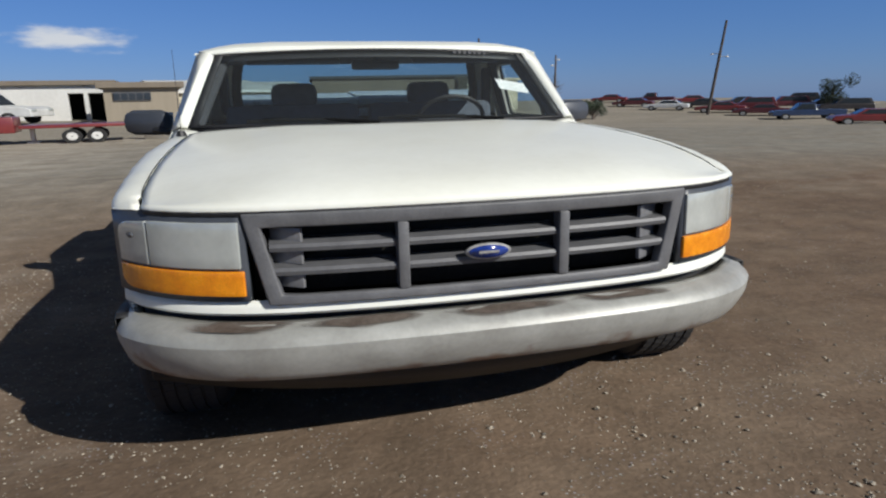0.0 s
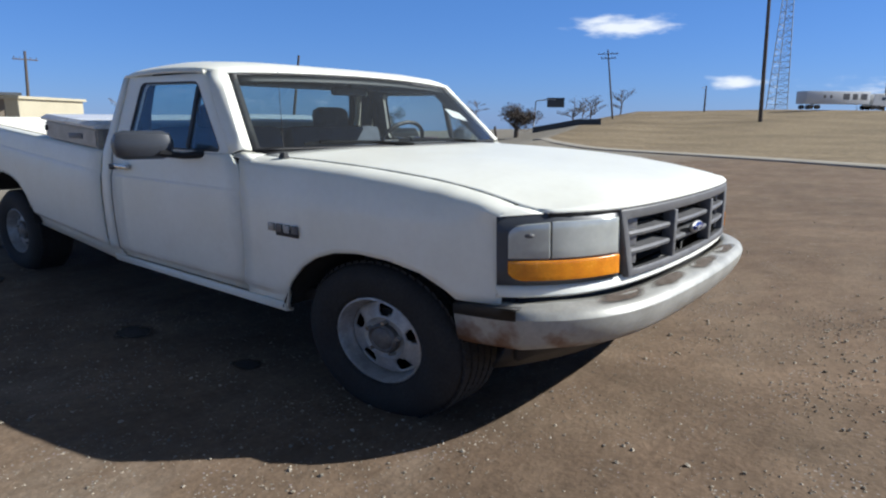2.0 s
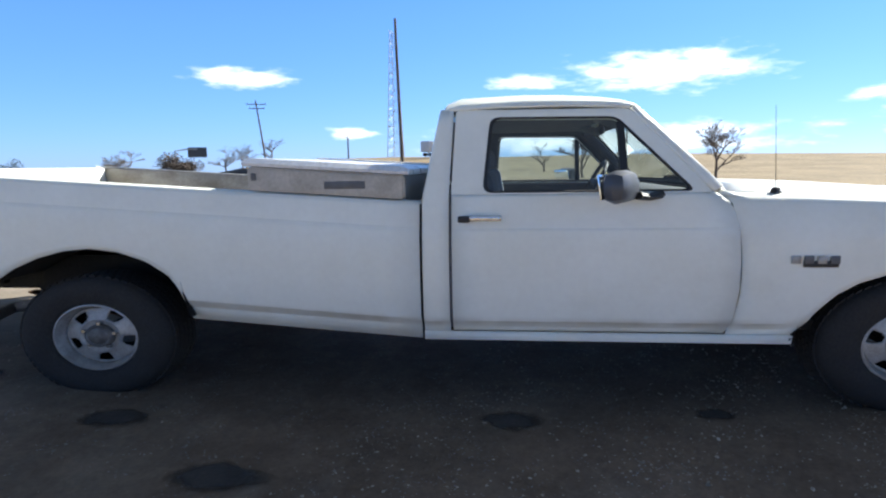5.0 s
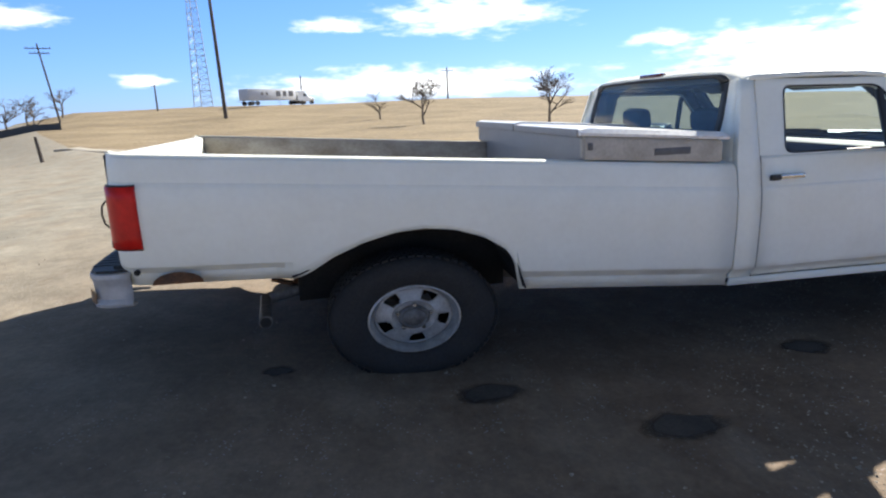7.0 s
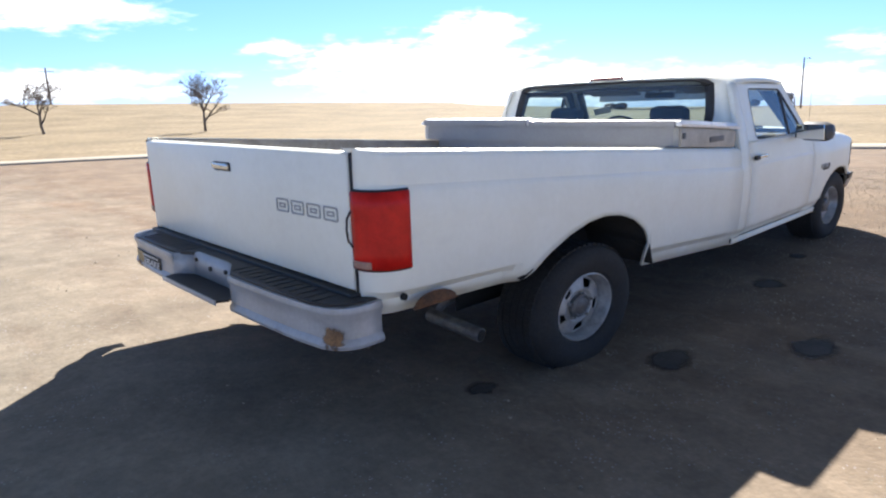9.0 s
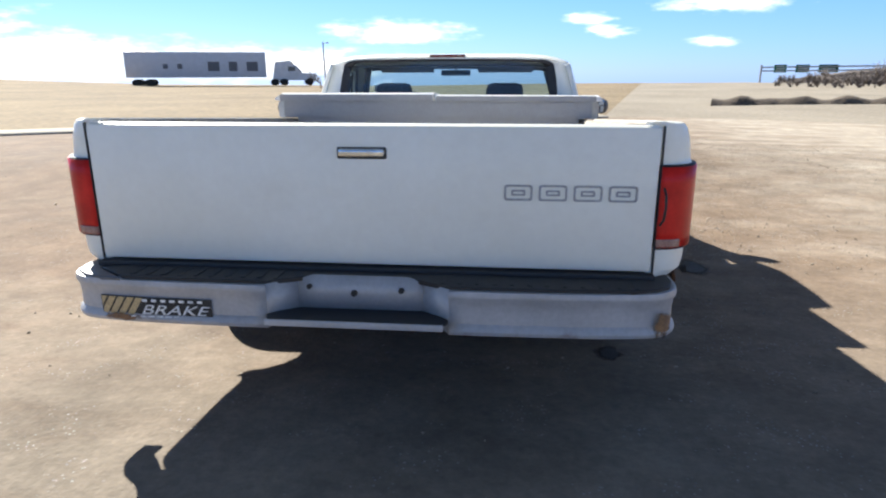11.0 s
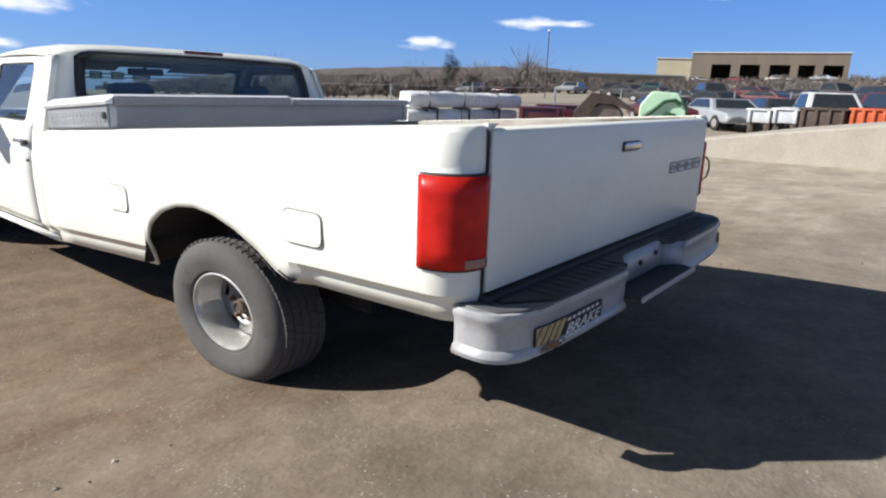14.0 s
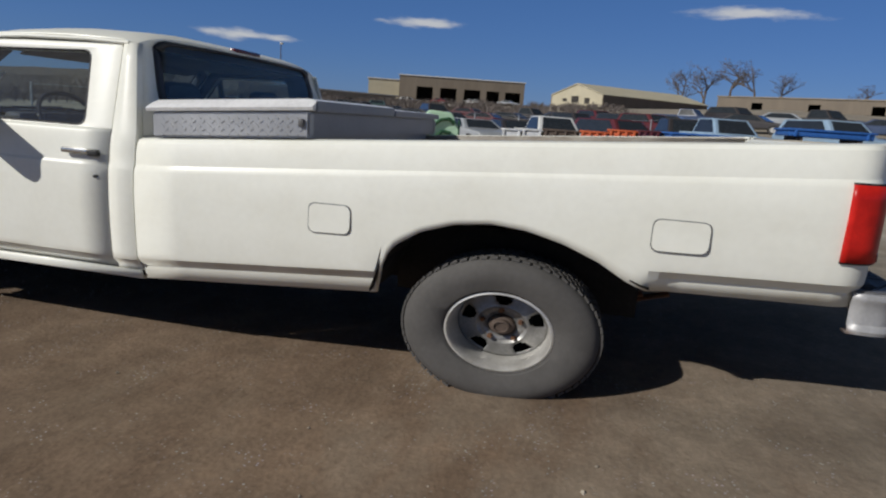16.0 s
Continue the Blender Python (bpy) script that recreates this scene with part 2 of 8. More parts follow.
# greyer copy of the aluminium, with the rear faces' shade in its colour
SHADED_ALU = mat("shaded_aluminium", (0.36, 0.36, 0.37), (0.30, 0.30, 0.31), rough=0.45, metal=0.35, scale=3, fine=70, fine_mix=0.04)
TAN_BOX = mat("tan_aluminium", (0.50, 0.47, 0.42), (0.38, 0.35, 0.30), rough=0.55, metal=0.3, scale=8, fine=80, fine_mix=0.1)
RED_LENS = mat("red_lens", (0.66, 0.022, 0.015), (0.46, 0.013, 0.010), rough=0.34, scale=12, fine=240, fine_mix=0.08, spec=0.22)
DARK_RED = mat("dark_red_lens", (0.10, 0.006, 0.008), (0.07, 0.004, 0.006), rough=0.2, scale=30, fine=200)
PALE_LENS = mat("pale_lens", (0.40, 0.24, 0.20), (0.32, 0.16, 0.13), rough=0.2, scale=30, fine=240)
AMBER = mat("amber_lens", (0.86, 0.31, 0.012), (0.70, 0.21, 0.010), rough=0.25, scale=24, fine=260, fine_mix=0.12, coat=0.15)
CLEAR_LENS = mat("hazed_clear_lens", (0.54, 0.56, 0.53), (0.41, 0.43, 0.41), rough=0.16, metal=0.12, scale=6, fine=60, fine_mix=0.03, coat=0.9)
BLUE_OVAL = mat("blue_enamel", (0.02, 0.05, 0.28), (0.015, 0.04, 0.22), rough=0.2, coat=0.5)
# grey-brown bed paint, darkened to hold the shade inside the bed
SHADED_BED = mat("shaded_bed_paint", (0.40, 0.37, 0.32), (0.24, 0.205, 0.165), rough=0.65, scale=5, fine=60, fine_mix=0.12, stretch=(1, 1, 2))
CLOTH = mat("blue_grey_cloth", (0.085, 0.10, 0.125), (0.06, 0.07, 0.09), rough=0.95, scale=14, fine=200, bump=0.001)
TRIM = mat("dark_interior_trim", (0.05, 0.052, 0.058), (0.035, 0.037, 0.042), rough=0.7, scale=10, fine=120)
LINER = mat("grey_headliner", (0.13, 0.13, 0.135), (0.10, 0.10, 0.105), rough=0.95, scale=10, fine=160)
PAPER = mat("white_paper", (0.82, 0.82, 0.80), (0.78, 0.78, 0.76), rough=0.8)
MARK = mat("faint_grey_print", (0.40, 0.40, 0.40), (0.32, 0.32, 0.32), rough=0.5)
MIRROR_CASE = mat("dark_mirror_plastic", (0.064, 0.071, 0.086), (0.05, 0.056, 0.068), rough=0.4, scale=4, fine=60, fine_mix=0.04)
# whitened copy of the aluminium that carries sunlight in its colour
SUNLIT_ALU = mat("sunlit_aluminium", (0.86, 0.86, 0.86), (0.78, 0.78, 0.78), rough=0.3, metal=0.06, scale=5, fine=60, fine_mix=0.08)
RIM_CHROME = mat("dull_chrome", (0.64, 0.63, 0.60), (0.50, 0.485, 0.45), rough=0.36, metal=0.45, scale=14, fine=120, fine_mix=0.1)
GOLD = mat("faded_gold_print", (0.56, 0.41, 0.20), (0.47, 0.35, 0.18), rough=0.6, scale=60, fine=200)
GLASS = glass("window_glass", (0.78, 0.87, 0.88), sheen=0.09, film=0.035)
WINDSCREEN = glass("veiled_windscreen_glass", (0.86, 0.95, 0.95), sheen=0.07, film=0.022, power=3.4)
TINTED = glass("tinted_rear_glass", (0.50, 0.62, 0.64), film=0.03)
MIRROR = mat("mirror_glass", (0.85, 0.87, 0.88), (0.84, 0.86, 0.87), rough=0.02, metal=1.0, fine_mix=0.0, rough_var=0.0)


def worn_bumper(name, base, base2, low_rust, ends_rust):
    """Dull painted steel: scuffed brown pad marks along the top, rust creeping up from the lower edge at the ends."""
    m = mat(name, base, base2, rough=0.45, metal=0.15, scale=7, fine=80, fine_mix=0.06)
    n, l = m.node_tree.nodes, m.node_tree.links
    p = n["Principled BSDF"]
    old = p.inputs["Base Color"].links[0].from_socket
    tc = n.new("ShaderNodeTexCoord")
    ns = n.new("ShaderNodeTexNoise")
    ns.inputs["Scale"].default_value = 9
    ns.inputs["Detail"].default_value = 7
    l.new(tc.outputs["Object"], ns.inputs["Vector"])
    sp = n.new("ShaderNodeSeparateXYZ")
    l.new(tc.outputs["Object"], sp.inputs[0])

    def mth(op, a, b):
        k = n.new("ShaderNodeMath")
        k.operation = op
        k.use_clamp = False
        for i, v in enumerate((a, b)):
            if isinstance(v, (int, float)):
                k.inputs[i].default_value = v
            else:
                l.new(v, k.inputs[i])
        return k.outputs[0]

    ends = mth("MULTIPLY", mth("POWER", mth("ABSOLUTE", sp.outputs[0], 0), 5), ends_rust)
    drop = mth("MULTIPLY", mth("SUBTRACT", sp.outputs[2], low_rust), 3.2)
    f = mth("SUBTRACT", mth("ADD", ns.outputs["Fac"], ends), drop)
    r = n.new("ShaderNodeMapRange")
    r.inputs["From Min"].default_value, r.inputs["From Max"].default_value = 0.52, 0.70
    l.new(f, r.inputs["Value"])
    mx = n.new("ShaderNodeMixRGB")
    l.new(r.outputs[0], mx.inputs[0])
    l.new(old, mx.inputs[1])
    mx.inputs[2].default_value = (0.17, 0.085, 0.045, 1)
    l.new(mx.outputs[0], p.inputs["Base Color"])
    return m


BUMPER_F = worn_bumper("worn_front_bumper", (0.43, 0.43, 0.40), (0.31, 0.305, 0.28), 0.378, 0.28)
BUMPER_R = worn_bumper("worn_rear_bumper", (0.47, 0.47, 0.475), (0.37, 0.37, 0.375), 0.42, 0.07)
SCUFF = mat("scuffed_brown_pad_mark", (0.085, 0.062, 0.047), (0.15, 0.12, 0.098), rough=0.8, scale=25, fine=120, bump=0.001)


def ground_mat(name, a, b, c, pebble, streak=0.0):
    """Packed dirt and gravel: broad patches, tyre-worn streaks, grit."""
    m = mat(name, a, b, rough=0.95, scale=0.35, fine=55, fine_mix=0.13, bump=0.0032, low=0.3, high=0.7, spec=0.2)
    n, l = m.node_tree.nodes, m.node_tree.links
    p = n["Principled BSDF"]
    old = p.inputs["Base Color"].links[0].from_socket
    tc = n.new("ShaderNodeTexCoord")
    mp = n.new("ShaderNodeMapping")
    mp.inputs["Rotation"].default_value = (0, 0, radians(38))
    mp.inputs["Scale"].default_value = (0.7, 1.7, 1)
    l.new(tc.outputs["Object"], mp.inputs[0])
    ns = n.new("ShaderNodeTexNoise")
    ns.inputs["Scale"].default_value = 1.1
    ns.inputs["Detail"].default_value = 8
    ns.inputs["Roughness"].default_value = 0.7
    l.new(mp.outputs[0], ns.inputs["Vector"])
    r = n.new("ShaderNodeMapRange")
    r.inputs["From Min"].default_value, r.inputs["From Max"].default_value = 0.42, 0.68
    r.inputs["To Max"].default_value = streak
    l.new(ns.outputs["Fac"], r.inputs["Value"])
    mx = n.new("ShaderNodeMixRGB")
    l.new(r.outputs[0], mx.inputs[0])
    # paler, greyer dirt tone behind the pickup
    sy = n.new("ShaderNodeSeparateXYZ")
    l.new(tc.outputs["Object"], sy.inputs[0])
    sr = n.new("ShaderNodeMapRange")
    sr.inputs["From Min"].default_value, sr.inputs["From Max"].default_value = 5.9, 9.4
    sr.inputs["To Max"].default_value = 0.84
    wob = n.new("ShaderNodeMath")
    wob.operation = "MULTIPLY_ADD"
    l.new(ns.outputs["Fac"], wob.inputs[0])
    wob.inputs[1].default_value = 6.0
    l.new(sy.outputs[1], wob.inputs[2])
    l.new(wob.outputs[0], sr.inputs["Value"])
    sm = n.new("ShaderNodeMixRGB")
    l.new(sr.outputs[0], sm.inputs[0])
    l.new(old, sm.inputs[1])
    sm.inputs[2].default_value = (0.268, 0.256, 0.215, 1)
    # paler dirt tone on the yard's side
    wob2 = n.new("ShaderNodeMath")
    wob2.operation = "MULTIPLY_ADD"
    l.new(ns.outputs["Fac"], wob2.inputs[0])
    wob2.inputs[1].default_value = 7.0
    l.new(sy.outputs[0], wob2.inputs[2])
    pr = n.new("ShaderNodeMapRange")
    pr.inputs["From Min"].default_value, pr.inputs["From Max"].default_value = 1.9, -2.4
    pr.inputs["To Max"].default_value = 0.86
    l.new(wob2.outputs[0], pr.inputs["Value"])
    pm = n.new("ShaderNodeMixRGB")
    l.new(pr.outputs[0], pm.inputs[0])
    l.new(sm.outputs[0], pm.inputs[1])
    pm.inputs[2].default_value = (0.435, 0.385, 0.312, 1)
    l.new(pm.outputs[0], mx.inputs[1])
    mx.inputs[2].default_value = (*c, 1)
    # hand-sized mottling and coarse grit
    for sc, lo_, hi_, amt in ((1.7, 0.36, 0.64, 0.13), (4.2, 0.36, 0.64, 0.13), (26.0, 0.34, 0.66, 0.12)):
        nm = n.new("ShaderNodeTexNoise")
        nm.inputs["Scale"].default_value = sc
        nm.inputs["Detail"].default_value = 6
        nm.inputs["Roughness"].default_value = 0.68
        l.new(tc.outputs["Object"], nm.inputs["Vector"])
        rm = n.new("ShaderNodeMapRange")
        rm.inputs["From Min"].default_value, rm.inputs["From Max"].default_value = lo_, hi_
        rm.inputs["To Min"].default_value, rm.inputs["To Max"].default_value = 1 - amt, 1 + amt
        l.new(nm.outputs["Fac"], rm.inputs["Value"])
        sv = n.new("ShaderNodeVectorMath")
        sv.operation = "SCALE"
        l.new(mx.outputs[0] if sc < 2 else last_, sv.inputs[0])
        l.new(rm.outputs[0], sv.inputs["Scale"])
        last_ = sv.outputs[0]
    # wheel tracks running past the pickup, as long soft streaks
    mt = n.new("ShaderNodeMapping")
    mt.inputs["Rotation"].default_value = (0, 0, radians(-14))
    mt.inputs["Scale"].default_value = (2.6, 0.22, 1)
    l.new(tc.outputs["Object"], mt.inputs[0])
    nt_ = n.new("ShaderNodeTexNoise")
    nt_.inputs["Scale"].default_value = 1.5
    nt_.inputs["Detail"].default_value = 5
    l.new(mt.outputs[0], nt_.inputs["Vector"])
    rt_ = n.new("ShaderNodeMapRange")
    rt_.inputs["From Min"].default_value, rt_.inputs["From Max"].default_value = 0.36, 0.64
    rt_.inputs["To Min"].default_value, rt_.inputs["To Max"].default_value = 0.955, 1.04
    l.new(nt_.outputs["Fac"], rt_.inputs["Value"])
    sv = n.new("ShaderNodeVectorMath")
    sv.operation = "SCALE"
    l.new(last_, sv.inputs[0])
    l.new(rt_.outputs[0], sv.inputs["Scale"])
    last_ = sv.outputs[0]
    vo = n.new("ShaderNodeTexVoronoi")
    vo.inputs["Scale"].default_value = 55
    l.new(tc.outputs["Object"], vo.inputs["Vector"])
    r2 = n.new("ShaderNodeMapRange")
    r2.inputs["From Min"].default_value, r2.inputs["From Max"].default_value = 0.12, 0.26
    r2.inputs["To Min"].default_value, r2.inputs["To Max"].default_value = pebble, 0
    l.new(vo.outputs["Distance"], r2.inputs["Value"])
    gate = n.new("ShaderNodeMath")
    gate.operation = "MULTIPLY"
    g1 = n.new("ShaderNodeMapRange")
    g1.inputs["From Min"].default_value, g1.inputs["From Max"].default_value = 0.5, 0.6
    n3 = n.new("ShaderNodeTexNoise")
    n3.inputs["Scale"].default_value = 6
    n3.inputs["Detail"].default_value = 4
    l.new(tc.outputs["Object"], n3.inputs["Vector"])
    l.new(n3.outputs["Fac"], g1.inputs["Value"])
    l.new(g1.outputs[0], gate.inputs[0])
    l.new(r2.outputs[0], gate.inputs[1])
    mx2 = n.new("ShaderNodeMixRGB")
    l.new(gate.outputs[0], mx2.inputs[0])
    l.new(last_, mx2.inputs[1])
    l.new(vo.outputs["Color"], mx2.inputs[2])
    hs = n.new("ShaderNodeHueSaturation")
    hs.inputs["Saturation"].default_value = 0.15
    hs.inputs["Value"].default_value = 0.55
    l.new(vo.outputs["Color"], hs.inputs["Color"])
    l.new(hs.outputs[0], mx2.inputs[2])
    l.new(mx2.outputs[0], p.inputs["Base Color"])
    bp = [k for k in n if k.type == "BUMP"][0]
    ad = n.new("ShaderNodeMath")
    ad.operation = "MULTIPLY_ADD"
    l.new(ns.outputs["Fac"], ad.inputs[0])
    ad.inputs[1].default_value = 1.2
    l.new(bp.inputs["Height"].links[0].from_socket, ad.inputs[2])
    l.new(ad.outputs[0], bp.inputs["Height"])
    return m


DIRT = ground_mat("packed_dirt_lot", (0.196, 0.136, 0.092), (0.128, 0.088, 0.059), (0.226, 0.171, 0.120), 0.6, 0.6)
GRASS = mat("dry_winter_grass", (0.275, 0.218, 0.142), (0.195, 0.153, 0.10), rough=1.0, scale=0.16, fine=5, fine_mix=0.3, bump=0.03, spec=0.1)
GRAVEL = mat("pale_gravel_yard", (0.33, 0.292, 0.235), (0.25, 0.22, 0.176), rough=1.0, scale=0.15, fine=9, fine_mix=0.2, bump=0.02, spec=0.1)
CONCRETE = mat("weathered_concrete", (0.46, 0.415, 0.34), (0.36, 0.325, 0.27), rough=0.9, scale=0.9, fine=22, fine_mix=0.06, bump=0.002)
PALE_KERB = mat("pale_kerb_concrete", (0.39, 0.35, 0.29), (0.31, 0.28, 0.23), rough=0.9, scale=1.2, fine=30, fine_mix=0.1)
STAIN = mat("oil_soaked_dirt", (0.035, 0.03, 0.026), (0.06, 0.05, 0.042), rough=0.8, scale=8, fine=60, bump=0.004)


def feather(m, flat="z", scale=14.0, ragged=0.35):
    """Lets a flat stain fade out unevenly towards its rim."""
    n, l = m.node_tree.nodes, m.node_tree.links
    tc = n.new("ShaderNodeTexCoord")
    ds = n.new("ShaderNodeVectorMath")
    ds.operation = "DISTANCE"
    ds.inputs[1].default_value = (0.5, 0.5, 0.5)
    fl = n.new("ShaderNodeVectorMath")
    fl.operation = "MULTIPLY_ADD"
    fl.inputs[1].default_value = (1, 1, 0) if flat == "z" else (1, 0, 1)
    fl.inputs[2].default_value = (0, 0, 0.5) if flat == "z" else (0, 0.5, 0)
    l.new(tc.outputs["Generated"], fl.inputs[0])
    l.new(fl.outputs[0], ds.inputs[0])
    ns = n.new("ShaderNodeTexNoise")
    ns.inputs["Scale"].default_value = scale
    ns.inputs["Detail"].default_value = 5
    l.new(tc.outputs["Object"], ns.inputs["Vector"])
    ad = n.new("ShaderNodeMath")
    ad.operation = "MULTIPLY_ADD"
    l.new(ns.outputs["Fac"], ad.inputs[0])
    ad.inputs[1].default_value = ragged
    l.new(ds.outputs["Value"], ad.inputs[2])
    r = n.new("ShaderNodeMapRange")
    r.inputs["From Min"].default_value, r.inputs["From Max"].default_value = 0.265 + ragged * 0.5, 0.485 + ragged * 0.5
    r.inputs["To Min"].default_value, r.inputs["To Max"].default_value = 0.92, 0.0
    l.new(ad.outputs[0], r.inputs["Value"])
    l.new(r.outputs[0], n["Principled BSDF"].inputs["Alpha"])


feather(STAIN)
RUST_STAIN = mat("rust_stain", (0.30, 0.17, 0.08), (0.16, 0.09, 0.05), rough=0.9, scale=25, fine=140)
feather(RUST_STAIN, "y", 42.0, 0.8)
feather(SCUFF, "z")
WIPER_RUBBER = mat("wiper_rubber", (0.010, 0.010, 0.010), (0.006, 0.006, 0.006), rough=0.9, scale=20, fine=100, spec=0.1)
STONE = mat("gravel_stone", (0.36, 0.315, 0.25), (0.25, 0.215, 0.165), rough=0.9, scale=20, fine=120, island=0.45)
HUB_STEEL = mat("dull_hub_steel", (0.20, 0.19, 0.18), (0.10, 0.095, 0.09), rough=0.55, metal=0.4, scale=24, fine=130, fine_mix=0.15)
BARK = mat("bare_bark", (0.15, 0.12, 0.10), (0.10, 0.08, 0.066), rough=0.95, scale=12, fine=60)
TWIG = mat("bare_twigs", (0.17, 0.143, 0.128), (0.12, 0.10, 0.088), rough=1.0, scale=2, fine=12, island=0.3)
LEAF = mat("dark_evergreen", (0.035, 0.05, 0.025), (0.022, 0.032, 0.017), rough=0.9, scale=5, fine=30, island=0.4)
RUSSET = mat("russet_dead_leaves", (0.085, 0.064, 0.050), (0.058, 0.044, 0.035), rough=0.95, scale=3, fine=25, island=0.35)
POLE_WOOD = mat("weathered_pole_wood", (0.12, 0.10, 0.085), (0.08, 0.066, 0.056), rough=0.95, scale=5, fine=50, stretch=(1, 1, 0.1))
GALV = mat("galvanised_steel", (0.38, 0.40, 0.42), (0.30, 0.315, 0.33), rough=0.5, metal=0.5, scale=6, fine=60)
SIGN_GREEN = mat("green_sign_sheet", (0.012, 0.12, 0.075), (0.01, 0.10, 0.06), rough=0.5)
SIGN_BACK = mat("dark_sign_sheet", (0.06, 0.07, 0.08), (0.045, 0.052, 0.06), rough=0.6)
TANWALL = mat("tan_metal_siding", (0.30, 0.255, 0.19), (0.26, 0.22, 0.165), rough=0.7, scale=0.5, fine=6, fine_mix=0.06, stretch=(1, 1, 0.1))
BROWNWALL = mat("brown_metal_siding", (0.20, 0.165, 0.125), (0.165, 0.135, 0.102), rough=0.75, scale=0.4, fine=5, fine_mix=0.07, stretch=(1, 1, 0.1))
CREAM = mat("cream_metal_siding", (0.52, 0.47, 0.34), (0.46, 0.415, 0.30), rough=0.7, scale=0.4, fine=6, fine_mix=0.05)
ROOFWHITE = mat("pale_metal_roof", (0.64, 0.63, 0.59), (0.56, 0.55, 0.52), rough=0.5, scale=0.4, fine=6, fine_mix=0.05)
# flat dark tone that stands for shade inside buildings
SHADE = mat("bay_shade", (0.05, 0.045, 0.04), (0.035, 0.03, 0.028), rough=0.9)
WRAP = mat("white_plastic_wrap", (0.86, 0.86, 0.84), (0.74, 0.74, 0.72), rough=0.35, scale=3, fine=30, bump=0.006)
MOWER_GREEN = mat("pale_green_paint", (0.52, 0.74, 0.52), (0.45, 0.66, 0.45), rough=0.5, scale=4, fine=40, fine_mix=0.05)
DEEP_GREEN = mat("deep_green_paint", (0.02, 0.09, 0.035), (0.015, 0.06, 0.025), rough=0.45)
BROWN_STEEL = mat("brown_rusty_steel", (0.105, 0.075, 0.058), (0.065, 0.046, 0.036), rough=0.8, scale=6, fine=40)
ORANGE = mat("orange_paint", (0.60, 0.12, 0.035), (0.48, 0.09, 0.03), rough=0.5)
BLUE = mat("blue_paint", (0.03, 0.13, 0.42), (0.025, 0.10, 0.33), rough=0.4)
CAR_GLASS = mat("dark_car_glass", (0.03, 0.035, 0.04), (0.02, 0.025, 0.03), rough=0.08, coat=0.5)
TRAILER_WHITE = mat("white_trailer_skin", (0.62, 0.63, 0.64), (0.52, 0.53, 0.54), rough=0.4)


# ---- shaping helpers ----
def thing(name, label, category, m=None, group="", kind=""):
    ob = new(name)
    ob.empty_display_size = 0.2
    if m is not None:
        ob.matrix_basis = m
    return tagged(ob, label, category, group, kind)


def part(name, bm, material, parent=None, label="", solid=0.0, bevel=0.0, smooth=True, offset=-1.0, sharp=32):
    bmesh.ops.remove_doubles(bm, verts=bm.verts, dist=1e-5)
    if solid:
        # skins face away from the pickup's middle line
        for f in bm.faces:
            c = f.calc_center_median()
            f.normal_update()
            if f.normal.dot(c - Vector((0, min(max(c.y, 0.0), 4.0), 0.5))) < 0:
                f.normal_flip()
    else:
        bmesh.ops.recalc_face_normals(bm, faces=bm.faces)
    me = bpy.data.meshes.new(name)
    bm.to_mesh(me)
    bm.free()
    if smooth:
        me.polygons.foreach_set("use_smooth", [True] * len(me.polygons))
        me.set_sharp_from_angle(angle=radians(sharp))
    ob = new(name, me)
    for k in material if isinstance(material, (list, tuple)) else [material]:
        me.materials.append(k)
    if parent is not None:
        ob.parent = parent
    if label:
        tagged(ob, label)
    if solid:
        s = ob.modifiers.new("thickness", "SOLIDIFY")
        s.thickness, s.offset = solid, offset
    if bevel:
        b = ob.modifiers.new("edge", "BEVEL")
        b.width, b.segments, b.limit_method, b.angle_limit = bevel, 2, "ANGLE", radians(40)
    return ob


def box(bm, c, s, bev=0.0, turn=None):
    m = Matrix.Translation(c) @ (turn.to_4x4() if turn is not None else Matrix.Identity(4)) @ Matrix.Diagonal((*s, 1))
    made = bmesh.ops.create_cube(bm, size=1, matrix=m)
    if bev:
        edges = list({e for v in made["verts"] for e in v.link_edges})
        bmesh.ops.bevel(bm, geom=edges, offset=bev, segments=2, affect="EDGES", profile=0.5)
    return bm


def boxes(*items, bev=0.0):
    bm = bmesh.new()
    for c, s in items:
        box(bm, c, s, bev)
    return bm


def tube(bm, pts, radii, n=8, zs=1.0):
    """A round bar along points, with a radius at each."""
    pts = [Vector(p) for p in pts]
    radii = [radii] * len(pts) if isinstance(radii, (int, float)) else radii
    rings = []
    for i, p in enumerate(pts):
        d = (pts[min(i + 1, len(pts) - 1)] - pts[max(i - 1, 0)]).normalized()
        a = d.cross(Vector((0, 0, 1)) if abs(d.z) < 0.9 else Vector((1, 0, 0))).normalized()
        b = d.cross(a)
        ring = []
        for k in range(n):
            q = 2 * math.pi * k / n
            o = (a * math.cos(q) + b * math.sin(q)) * radii[i]
            o.z *= zs
            ring.append(bm.verts.new(p + o))
        rings.append(ring)
    for r0, r1 in zip(rings, rings[1:]):
        for k in range(n):
            bm.faces.new((r0[k], r0[(k + 1) % n], r1[(k + 1) % n], r1[k]))
    bm.faces.new(rings[0][::-1])
    bm.faces.new(rings[-1])
    return bm


